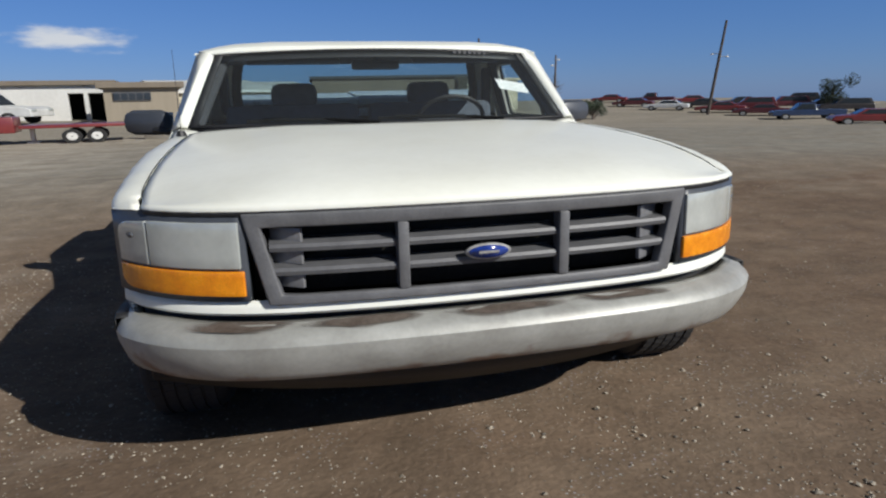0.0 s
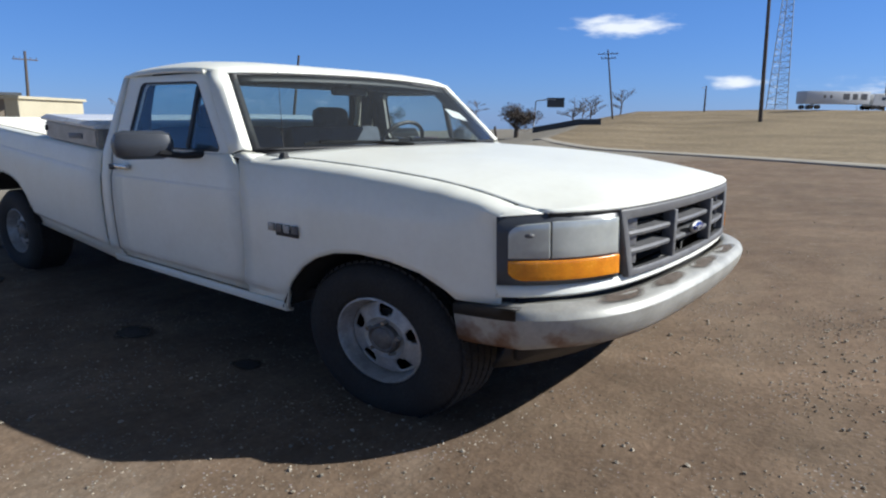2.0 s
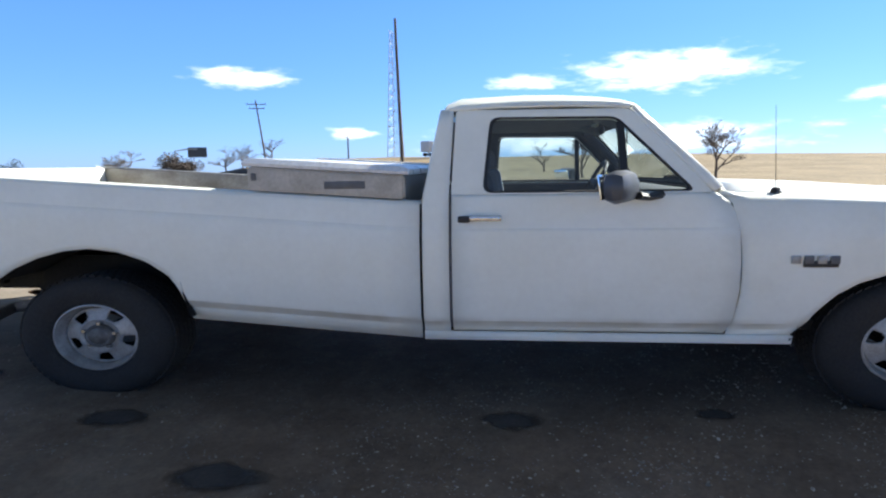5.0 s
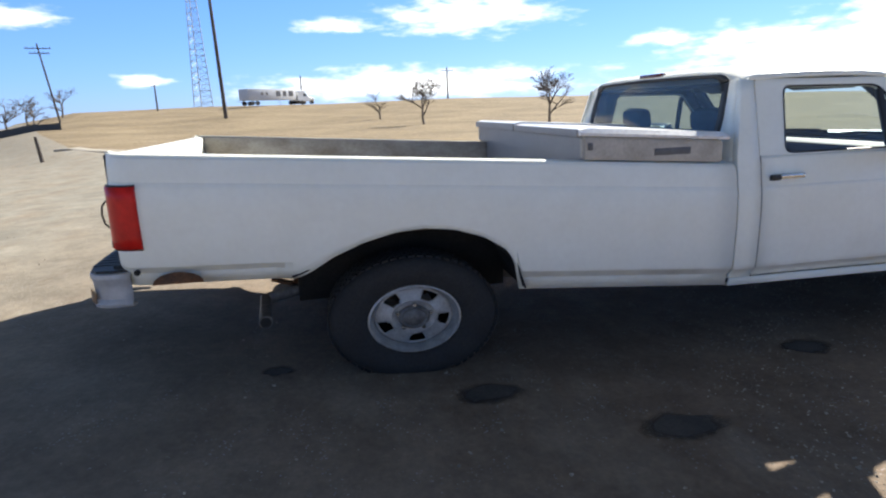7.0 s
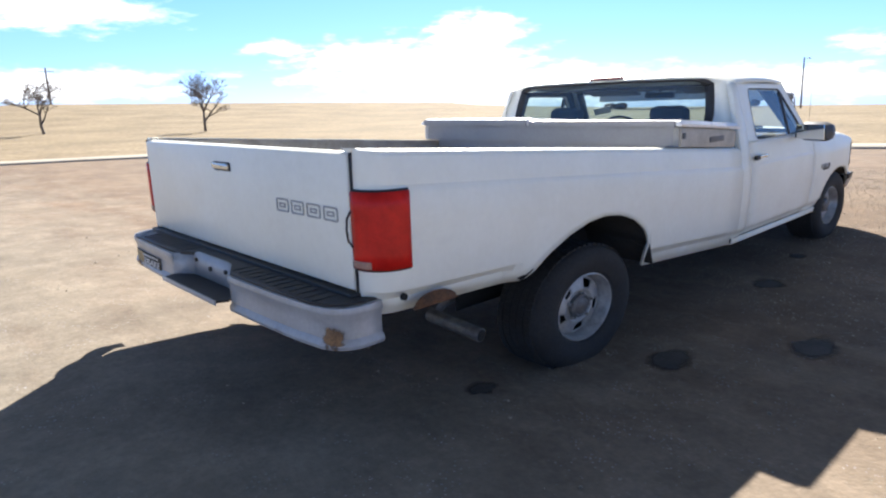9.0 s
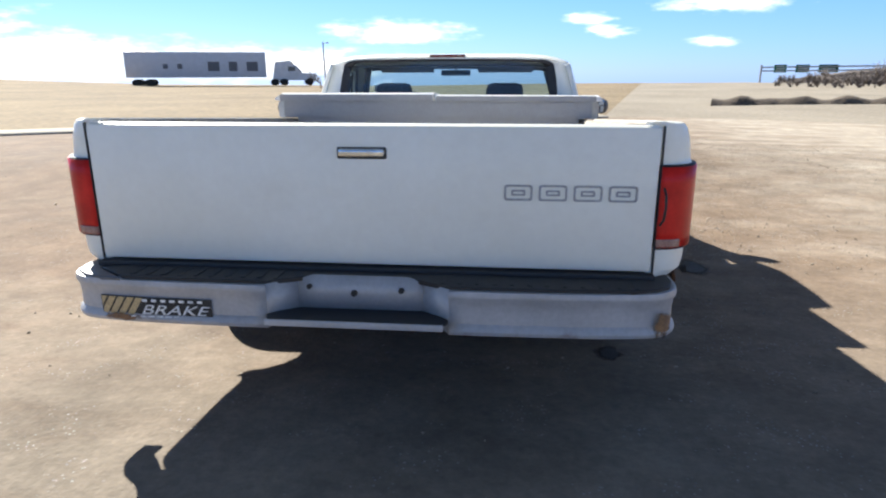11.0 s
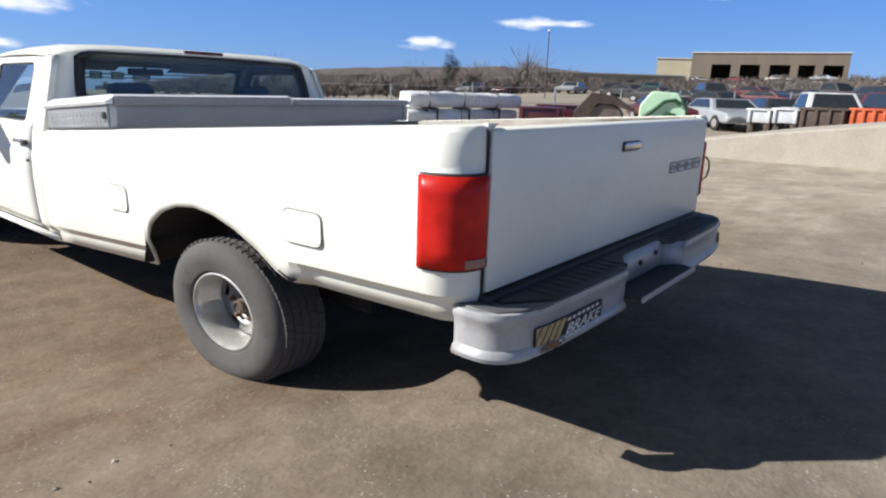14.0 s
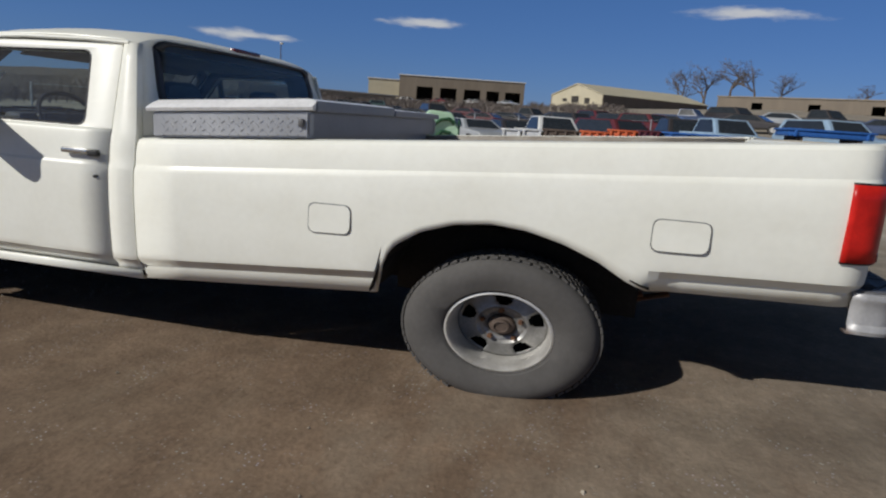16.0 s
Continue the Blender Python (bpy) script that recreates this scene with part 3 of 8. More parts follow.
def rows_mesh(bm, rows, closed=False, flip=False):
    """A skin over rows of points of equal number."""
    vs = [[bm.verts.new(p) for p in r] for r in rows]
    for a, b in zip(vs, vs[1:]):
        k = len(a)
        for i in range(k if closed else k - 1):
            q = [a[i], a[(i + 1) % k], b[(i + 1) % k], b[i]]
            if flip:
                q.reverse()
            co = {tuple(round(c, 6) for c in v.co) for v in q}
            if len(co) >= 3:
                seen, f = set(), []
                for v in q:
                    key = tuple(round(c, 6) for c in v.co)
                    if key not in seen:
                        seen.add(key)
                        f.append(v)
                bm.faces.new(f)
    return bm


def prism(bm, poly, axis, a, b):
    """A flat outline drawn through from a to b along an axis."""
    def at(p, w):
        return {"x": (w, p[0], p[1]), "y": (p[0], w, p[1]), "z": (p[0], p[1], w)}[axis]
    v0, v1 = [bm.verts.new(at(p, a)) for p in poly], [bm.verts.new(at(p, b)) for p in poly]
    k = len(poly)
    bm.faces.new(v0)
    bm.faces.new(v1[::-1])
    for i in range(k):
        bm.faces.new((v0[i], v1[i], v1[(i + 1) % k], v0[(i + 1) % k]))
    return bm


def rounded(corners, r, n=4):
    """A closed outline with rounded corners."""
    out, k = [], len(corners)
    for i in range(k):
        p, a, b = Vector(corners[i]), Vector(corners[i - 1]), Vector(corners[(i + 1) % k])
        da, db = (a - p), (b - p)
        ra = min(r if isinstance(r, (int, float)) else r[i], da.length * 0.45, db.length * 0.45)
        s, e = p + da.normalized() * ra, p + db.normalized() * ra
        for j in range(n + 1):
            t = j / n
            out.append(s * (1 - t) ** 2 + p * 2 * t * (1 - t) + e * t * t)
    return out


def ring_between(bm, outer, inner):
    """A flat frame between two closed outlines of equal number of points."""
    vo, vi = [bm.verts.new(p) for p in outer], [bm.verts.new(p) for p in inner]
    k = len(vo)
    for i in range(k):
        bm.faces.new((vo[i], vo[(i + 1) % k], vi[(i + 1) % k], vi[i]))
    return bm


def interp(x, xs, ys):
    return float(np.interp(x, xs, ys))

# ---- the pickup ----
K = 0.74  # upright share of round forms, squashed to fit the camera's wide-stretched view
RAKE = 0.068  # the bed climbs to the rear
SIDE_Z = (0.285, 0.34, 0.375, 0.40, 0.50, 0.62, 0.72, 0.738, 0.748, 0.756, 0.80, 0.835, 0.848, 0.853)
SIDE_X = (0.925, 0.932, 0.968, 0.973, 0.979, 0.982, 0.979, 0.974, 0.9685, 0.9678, 0.963, 0.953, 0.943, 0.925)

truck = thing("pickup_truck", "white full-size pickup truck with worn bumpers, parked on packed dirt", "pickup truck")


def side_x(z):
    return interp(z, SIDE_Z, SIDE_X)


def front_y(x):
    return -0.75 + 0.1 * x * x + 0.37 * x ** 6


# bed sides, wrapped round the rear corner
ARCH_Y = (1.918, 2.912, 2.918, 2.945, 2.985, 3.08, 3.2, 3.33, 3.45, 3.58, 3.70, 3.79, 3.86, 4.2, 4.6)
ARCH_Z = (0.285, 0.357, 0.435, 0.498, 0.553, 0.613, 0.652, 0.667, 0.657, 0.624, 0.575, 0.522, 0.492, 0.503, 0.515)
BED_Y = [1.915, 2.1, 2.3, 2.5, 2.7, 2.85] + list(np.linspace(2.912, 3.86, 42)) + [3.895, 3.93, 3.97, 4.1, 4.25, 4.36, 4.42]


def bed_column(s, x_shift, y):
    low = interp(y, ARCH_Y, ARCH_Z)
    col = []
    lift, z0, zc = RAKE * (y - 1.93), SIDE_Z[0], SIDE_Z[7]
    zs = [low + (z - z0) / (zc - z0) * (zc + lift - low) if z < zc else z + lift for z in SIDE_Z]
    tail = min(1.0, max(0.0, (y - 3.85) / 0.08))
    for z, x in zip(zs, SIDE_X):
        col.append((s * (side_x(z - RAKE * (y - 1.93)) * (1 - tail) + x * tail + x_shift), y, z))
    top = 0.853 + RAKE * (y - 1.93)
    col.append((s * max(0.868, 0.90 + x_shift), y, top + 0.001))
    return col


def bed_side(s):
    rows = [bed_column(s, 0, y) for y in BED_Y]
    for k in range(1, 7):
        a = radians(15 * k)
        rows.append(bed_column(s, -0.10 * (1 - math.cos(a)), 4.42 + 0.105 * math.sin(a)))
    rows.append(bed_column(s, -0.113, 4.5255))
    bm = rows_mesh(bmesh.new(), rows, flip=s < 0)
    return part("bed_side", bm, WHITE, truck, "white bed side with a rust bite behind the wheel" if s < 0 else "white bed side with two filler doors", solid=0.012, sharp=17)


for s in (-1, 1):
    bed_side(s)
    # inner wall, rail cap and wheel tub
    rows = []
    for y in (1.96, 2.8, 3.7, 4.477):
        t = 0.853 + RAKE * (y - 1.93)
        rows.append([(s * 0.915, y, t - 0.002), (s * 0.86, y, t - 0.002), (s * 0.855, y, t - 0.03), (s * 0.85, y, t - 0.30)])
    part("bed_inner_wall", rows_mesh(bmesh.new(), rows, flip=s < 0), SHADED_BED, truck, "grey-brown inner bed wall, darkened for its shade", solid=0.01)
    bm = bmesh.new()
    prof = [(y, interp(y, ARCH_Y, ARCH_Z) + 0.015) for y in np.linspace(2.90, 3.87, 30)]
    rows_mesh(bm, [[(s * w, y, z) for y, z in prof] for w in (0.972, 0.62)])
    rows_mesh(bm, [[(s * 0.62, y, z) for y, z in prof], [(s * 0.62, y, 0.30) for y, z in prof]])
    part("wheel_well", bm, DARK, truck, "dark wheel well", solid=0.006)
    prof = [(y, interp(y, ARCH_Y, ARCH_Z) + 0.035) for y in np.linspace(2.90, 3.87, 30)]
    bm = rows_mesh(bmesh.new(), [[(s * w, y, z) for y, z in prof] for w in (0.85, 0.61)])
    rows_mesh(bm, [[(s * 0.61, y, z) for y, z in prof], [(s * 0.61, y, 0.60) for y, z in prof]])
    part("wheel_tub", bm, SHADED_BED, truck, "wheel tub in the bed, darkened for its shade", solid=0.004)
bm = boxes(((0, 2.465, 0.60), (1.72, 1.03, 0.02)), ((0, 3.34, 0.60), (1.24, 0.72, 0.02)), ((0, 4.095, 0.60), (1.72, 0.79, 0.02)), ((0, 1.955, 0.71), (1.72, 0.02, 0.26)))
part("bed_floor", bm, SHADED_BED, truck, "bed floor, darkened for its shade")
part("bed_front_wall", boxes(((0, 1.94, 0.70), (1.84, 0.03, 0.29)), bev=0.006), WHITE, truck)

# tailgate
tail = boxes(((0, 4.51, 0.803), (1.722, 0.062, 0.430)), bev=0.016)
tailgate = part("tailgate", tail, WHITE, truck, "white tailgate with a black and chrome latch handle")
bm = boxes(((0, 4.538, 0.935), (0.150, 0.016, 0.036)), bev=0.006)
handle = part("latch_handle", bm, BLACK, tailgate, "black latch recess")
part("lever", boxes(((0, 4.549, 0.937), (0.138, 0.014, 0.024)), bev=0.006), CHROME, handle, "chrome lever")
# black strip added to paint the shade between tailgate and bumper
part("tailgate_shade_strip", boxes(((0, 4.505, 0.574), (1.74, 0.11, 0.022)), bev=0.004), BLACK, truck, "black strip added for the shade below the tailgate")
# maker's mark: four plain outlined blocks
bm = bmesh.new()
for k in range(4):
    cx = -0.462 - k * 0.100
    o = [(cx - 0.041, 4.5445, 0.801), (cx + 0.041, 4.5445, 0.801), (cx + 0.041, 4.5445, 0.848), (cx - 0.041, 4.5445, 0.848)]
    ro = rounded(o, 0.010)
    c = Vector((cx, 4.5445, 0.8245))
    ri = [c + Vector(((p - c).x * 0.86, 0, (p - c).z * 0.76)) for p in ro]
    ring_between(bm, ro, ri)
    ro2 = [c + Vector(((p - c).x * 0.50, 0, (p - c).z * 0.36)) for p in ro]
    ri2 = [c + Vector(((p - c).x * 0.36, 0, (p - c).z * 0.14)) for p in ro]
    ring_between(bm, ro2, ri2)
part("maker_mark", bm, MARK, tailgate, "grey outlined blocks of the maker's mark", solid=0.002, smooth=False)
# a loop of wire at the passenger corner
bm = tube(bmesh.new(), [(-0.875, 4.545, 0.845), (-0.878, 4.562, 0.825), (-0.879, 4.566, 0.79), (-0.877, 4.560, 0.755), (-0.872, 4.543, 0.735)], 0.004, 6)
part("wire_loop", bm, BLACK, truck, "thin dark loop of wire at the tail lamp")

for s in (-1, 1):
    # black strip stands in for the shade of the gap
    part("tailgate_gap_strip", boxes(((s * 0.8655, 4.509, 0.802), (0.0045, 0.05, 0.432)), bev=0.002), BLACK, truck, "black strip for the shade beside the tailgate")

# tail lamps wrapped round the corners
for s in (-1, 1):
    def lamp_rows(z0, z1, out):
        rows = []
        for z in np.linspace(z0, z1, 6):
            r = [(s * (0.984 + out), 4.408, z)]
            for k in range(0, 7):
                a = radians(15 * k)
                r.append((s * (0.882 + (0.100 + out) * math.cos(a)), 4.425 + (0.107 + out) * math.sin(a), z))
            r.append((s * 0.868, 4.534 + out, z))
            rows.append(r)
        return rows
    lamp = part("tail_lamp", rows_mesh(bmesh.new(), lamp_rows(0.666, 0.903, 0.006), flip=s > 0), RED_LENS, truck, "red ribbed tail lamp lens", solid=0.02)
    part("reverse_lens", rows_mesh(bmesh.new(), [r[5:] for r in lamp_rows(0.668, 0.692, 0.0085)], flip=s > 0), PALE_LENS, lamp, "pale lower reversing lens", solid=0.018)
    part("lamp_seal", rows_mesh(bmesh.new(), lamp_rows(0.660, 0.909, 0.0015), flip=s > 0), BLACK, lamp, solid=0.012)

# filler doors on the driver side
for y0, y1, z0, z1 in ((3.855, 4.030, 0.638, 0.741), (2.655, 2.815, 0.570, 0.676)):
    tilt = RAKE
    def door_out(grow, x):
        c = [(x, y0 - grow, z0 - grow), (x, y1 + grow, z0 - grow + tilt * (y1 - y0) * 0.4), (x, y1 + grow, z1 + grow + tilt * (y1 - y0) * 0.1), (x, y0 - grow, z1 + grow)]
        return rounded(c, 0.028, 5)
    zc = (z0 + z1) / 2 - RAKE * ((y0 + y1) / 2 - 1.93)
    xs = side_x(zc)
    bm = bmesh.new()
    bm.faces.new([bm.verts.new(p) for p in door_out(0.003, xs + 0.001)])
    # grey plate draws the shade in the filler door's gap
    groove = part("filler_door_gap", bm, GREY_PLASTIC, truck, solid=0.002, offset=1, smooth=False)
    bm = bmesh.new()
    bm.faces.new([bm.verts.new(p) for p in door_out(0.0, xs + 0.002)])
    part("filler_door", bm, WHITE, truck, solid=0.0025, offset=1, smooth=False)

# cab: doors
SILL = 0.876


def upper_x(z):
    return 0.942 - (z - SILL) * 0.30


DOOR_FZ, DOOR_FY = (0.30, 0.33, 0.43, 0.54, 0.64, 0.75, 0.83, 0.88), (0.735, 0.718, 0.689, 0.680, 0.683, 0.691, 0.714, 0.778)
CAB_Z = [0.322, 0.338, 0.368, 0.40, 0.50, 0.62, 0.70, 0.733, 0.743, 0.751, 0.80, 0.84, 0.862, SILL]
CAB_X = [0.930, 0.934, 0.962, 0.966, 0.972, 0.975, 0.973, 0.970, 0.9645, 0.9632, 0.958, 0.952, 0.947, 0.942]


def cab_x(z):
    return interp(z, CAB_Z, CAB_X) if z <= SILL else upper_x(z)


WIN = [(0.850, 0.884), (1.135, 1.172), (1.632, 1.180), (1.662, 0.884)]
for s in (-1, 1):
    rows = []
    for f in np.linspace(0, 1, 9):
        r = []
        for z in CAB_Z:
            yf = interp(z, DOOR_FZ, DOOR_FY)
            y = yf + (1.786 - yf) * f
            r.append((s * cab_x(z), y, z))
        rows.append(r)
    bm = rows_mesh(bmesh.new(), rows, flip=s < 0)
    door = part("door", bm, WHITE, truck, "white door with a black framed window", solid=0.014, sharp=17)
    outer = rounded([(s * upper_x(z), y, z) for y, z in ((0.784, 0.877), (1.082, 1.207), (1.772, 1.214), (1.789, 0.877))], (0.004, 0.03, 0.02, 0.004))
    inner = rounded([(s * upper_x(z), y, z) for y, z in WIN], (0.03, 0.03, 0.035, 0.04))
    part("window_frame", ring_between(bmesh.new(), outer, inner), WHITE, door, solid=0.03, bevel=0.004)
    inward = Vector((-s * 0.036, 0, 0))
    part("frame_trim", ring_between(bmesh.new(), [p + inward for p in outer], [p + inward for p in inner]), TRIM, door, "dark inner window trim", solid=0.004)
    c = sum(inner, Vector()) / len(inner)
    seal = [p + (c - p) * 0.035 + Vector((-s * 0.006, 0, 0)) for p in inner]
    lip = [p + (p - c) * 0.004 + Vector((s * 0.002, 0, 0)) for p in inner]
    part("window_seal", ring_between(bmesh.new(), lip, seal), BLACK, door, "black rubber window seal", solid=0.012)
    bm = bmesh.new()
    bm.faces.new([bm.verts.new(p) for p in seal])
    g = part("window_pane", bm, GLASS, door, "clear side window glass", smooth=False)
    g.visible_shadow = False
    post = bmesh.new()
    box(post, (s * (upper_x(1.02) - 0.01), 1.115, 1.015), (0.022, 0.030, 0.285), 0.004, Euler((radians(-3), radians(-s * 16.5), 0)).to_matrix())
    part("vent_post", post, BLACK, door, "black quarter window post")
    # handle, lock
    bm = boxes(((s * 0.978, 1.665, 0.785), (0.024, 0.155, 0.022)), bev=0.006)
    h = part("door_handle", bm, CHROME, door, "chrome door handle with a black button end")
    part("button", boxes(((s * 0.982, 1.735, 0.781), (0.022, 0.048, 0.026)), bev=0.005), BLACK, h)
    bm = tube(bmesh.new(), [(s * 0.972, 1.738, 0.690), (s * 0.984, 1.738, 0.690)], 0.009, 10, K)
    if s > 0:
        part("lock", bm, BLACK, door)
    else:
        bm.free()
    part("door_panel", boxes(((s * 0.905, 1.27, 0.60), (0.02, 1.0, 0.53)), bev=0.008), TRIM, door, "dark inner door panel")
    # mirror on its arm
    arm = tube(bmesh.new(), [(s * 0.930, 0.985, 0.868), (s * 1.0, 1.03, 0.862), (s * 1.06, 1.09, 0.872)], (0.030, 0.022, 0.026), 8, 0.6)
    mirror = part("wing_mirror", arm, BLACK, door, "black wing mirror")
    bm = bmesh.new()
    turn = Euler((0, 0, radians(s * 24))).to_matrix()
    box(bm, (s * 1.105, 1.155, 0.906), (0.235, 0.095, 0.118), 0.044, turn)
    part("housing", bm, MIRROR_CASE, mirror)
    bm = bmesh.new()
    box(bm, Vector((s * 1.105, 1.155, 0.906)) + turn @ Vector((0, 0.050, 0)), (0.20, 0.006, 0.092), 0.002, turn @ Euler((radians(-8), 0, 0)).to_matrix())
    part("mirror_glass", bm, MIRROR, mirror)

# cab shell: rockers, rear pillars, back wall, roof, windscreen pillars
shell = bmesh.new()
for s in (-1, 1):
    # dark strips put in for the shade of the door and cab-to-bed gaps
    bm = rows_mesh(bmesh.new(), [[(s * (cab_x(z) - 0.006), y, z) for z in np.linspace(0.34, 0.87, 16)] for y in (1.786, 1.799)], flip=s < 0)
    part("door_shade_strip", bm, BLACK, truck, "black strip for the shade behind the door's edge", solid=0.003)
    bm = rows_mesh(bmesh.new(), [[(s * (cab_x(z) + 0.0008), y, z) for z in CAB_Z[1:]] for y in (1.789, 1.794)], flip=s < 0)
    part("door_gap_strip", bm, GREY_PLASTIC, truck, "grey strip drawn for the shade in the door's shut line", solid=0.003)
    bm = rows_mesh(bmesh.new(), [[(s * (min(cab_x(z), side_x(z)) - 0.016), y, z) for z in np.linspace(0.29, 0.84, 16)] for y in (1.902, 1.926)], flip=s < 0)
    part("gap_shade_strip", bm, DARK, truck, "dark strip for the shade between cab and bed", solid=0.003)
    rows_mesh(shell, [[(s * x, y, z) for x, z in ((0.90, 0.282), (0.930, 0.286), (0.938, 0.318))] for y in (0.47, 0.8, 1.4, 1.905)], flip=s < 0)
    zs = [0.318, 0.338, 0.368, 0.40, 0.50, 0.62, 0.72, 0.735, 0.748, 0.80, 0.84, SILL, 0.95, 1.05, 1.15, 1.215]

    def back_y(z):
        return 1.905 if z <= 0.86 else 1.905 - (z - 0.86) * 0.20
    rows = []
    for f in (0, 0.5, 0.85):
        rows.append([(s * cab_x(z), (1.797 if z < SILL else 1.797 - (z - SILL) * 0.05) * (1 - f) + (back_y(z) - 0.01) * f, z) for z in zs])
    rows.append([(s * (cab_x(z) - 0.006), back_y(z) - 0.006, z) for z in zs])
    rows.append([(s * (cab_x(z) - 0.03), back_y(z), z) for z in zs])
    rows_mesh(shell, rows, flip=s < 0)


def roof_z(u, v):
    edge = interp(v, (0, 0.06, 0.3, 0.6, 0.93, 1), (1.214, 1.222, 1.232, 1.234, 1.226, 1.212))
    crown = interp(v, (0, 0.08, 0.25, 0.6, 0.93, 1), (0.022, 0.034, 0.050, 0.056, 0.056, 0.050))
    return edge + crown * (1 - abs(u) ** 7)


us = [-1, -0.985, -0.95, -0.9, -0.8, -0.6, -0.3, 0, 0.3, 0.6, 0.8, 0.9, 0.95, 0.985, 1]
rows = []
for v in (0, 0.03, 0.08, 0.2, 0.4, 0.6, 0.8, 0.93, 1.0):
    half = interp(v, (0, 0.08, 0.3, 0.9, 1), (0.80, 0.838, 0.842, 0.838, 0.826))
    rows.append([(half * u, (1.052 - 0.07 * (1 - u * u)) * (1 - v) + (1.825 - 0.012 * u * u) * v, roof_z(u, v)) for u in us])
rows_mesh(shell, rows)
# back wall round the rear window
top = [(0.826 * u, 1.825 - 0.012 * u * u, roof_z(u, 1.0)) for u in us]
n_top = len(top)


def lerp3(a, b, t):
    return tuple(a[i] * (1 - t) + b[i] * t for i in range(3))


outer = top + [lerp3((0.826, 1.813, 1.212), (0.91, 1.905, 0.86), t) for t in (0.33, 0.66)] + [(0.91 - 1.82 * t, 1.905, 0.86) for t in np.linspace(0, 1, n_top)]
outer += [lerp3((-0.91, 1.905, 0.86), (-0.826, 1.813, 1.212), t) for t in (0.34, 0.67)]
wt = [(0.735 * u, 1.826 - 0.01 * u * u, 1.243 + 0.010 * (1 - u * u) - 0.03 * max(0, abs(u) - 0.93) / 0.07) for u in us]
inner = wt + [lerp3((0.742, 1.82, 1.213), (0.775, 1.874, 0.95), t) for t in (0.33, 0.66)] + [(0.76 - 1.52 * t, 1.876, 0.94) for t in np.linspace(0, 1, n_top)]
inner += [lerp3((-0.775, 1.874, 0.95), (-0.742, 1.82, 1.213), t) for t in (0.34, 0.67)]
ring_between(shell, outer, inner)
bwin = [Vector(p) for p in inner]
rows_mesh(shell, [[(-0.91, 1.906, 0.86), (0.91, 1.906, 0.86)], [(-0.90, 1.906, 0.34), (0.90, 1.906, 0.34)]])


def ws_bottom(u):
    return Vector((0.870 * u, 0.735 - 0.13 * (1 - u * u), 0.890))


def ws_top(u):
    return Vector((0.758 * u, 1.046 - 0.066 * (1 - u * u), 1.210 + 0.020 * (1 - u * u)))


for s in (-1, 1):
    a = [ws_bottom(s).lerp(ws_top(s), t) for t in np.linspace(0, 1, 8)]
    m_ = [Vector((s * (0.909 - 0.114 * t), 0.742 + 0.315 * t, 0.896 + 0.326 * t)) for t in np.linspace(0, 1, 8)]
    b = [Vector((s * (0.940 - 0.098 * t), 0.782 + 0.298 * t, 0.876 + 0.332 * t)) for t in np.linspace(0, 1, 8)]
    rows_mesh(shell, [a, m_, b], flip=s > 0)
rows_mesh(shell, [[ws_top(u) for u in us], [(0.80 * u, 1.054 - 0.07 * (1 - u * u), roof_z(u, 0)) for u in us]])
for s in (-1, 1):
    # unseen dark box, added to block sun leaking between rocker and door
    part("sill_sun_block", boxes(((s * 0.916, 1.19, 0.314), (0.022, 1.40, 0.052))), DARK, truck)
cab = part("cab", shell, WHITE, truck, solid=0.012)
cab.modifiers[0].offset = 0
# inner pillar trims, drip rails, seals
for s in (-1, 1):
    a, b = ws_bottom(s) + Vector((-s * 0.035, 0.035, 0.0)), ws_top(s) + Vector((-s * 0.035, 0.035, -0.02))
    part("pillar_trim", tube(bmesh.new(), [a, a.lerp(b, 0.5), b], 0.028, 8), TRIM, cab, "dark inner windscreen pillar trim")
    part("rear_pillar_trim", boxes(((s * 0.795, 1.77, 1.045), (0.05, 0.07, 0.25)), bev=0.015), TRIM, cab, "dark inner rear pillar trim")
    pts = [(s * (0.845 - 0.0), 1.085, 1.214), (s * 0.846, 1.3, 1.224), (s * 0.846, 1.6, 1.224), (s * 0.842, 1.80, 1.216)]
    part("drip_rail", tube(bmesh.new(), pts, 0.008, 6), WHITE, cab)
ub = np.linspace(-1, 1, 17)
w_rows = [[ws_bottom(u).lerp(ws_top(u), t) + Vector((0, -0.012 * math.sin(math.pi * t), 0.006 * math.sin(math.pi * t))) for u in ub] for t in np.linspace(0, 1, 7)]
wind = part("windscreen", rows_mesh(bmesh.new(), w_rows), WINDSCREEN, cab, "clear curved windscreen")
wind.visible_shadow = False
bm = bmesh.new()
edge = [ws_bottom(u) for u in ub] + [ws_bottom(1).lerp(ws_top(1), t) for t in (0.25, 0.5, 0.75)] + [ws_top(u) for u in ub[::-1]] + [ws_bottom(-1).lerp(ws_top(-1), t) for t in (0.75, 0.5, 0.25)]
cen = sum(edge, Vector()) / len(edge)
ring_between(bm, [p + (cen - p) * 0.003 + Vector((0, -0.006, 0.002)) for p in edge], [p + (cen - p) * 0.045 + Vector((0, -0.006, 0.003)) for p in edge])
part("windscreen_seal", bm, BLACK, cab, solid=0.006)
bm = rows_mesh(bmesh.new(), [[ws_bottom(u * 0.96).lerp(ws_top(u * 0.96), t) + Vector((0, 0.010, -0.004)) for u in ub] for t in (0.90, 0.99)])
part("shade_band", bm, BLACK, cab, "black band along the top of the windscreen", solid=0.002)
c = sum(bwin, Vector()) / len(bwin)
bseal = [p + (c - p) * 0.075 + Vector((0, 0.002, 0)) for p in bwin]
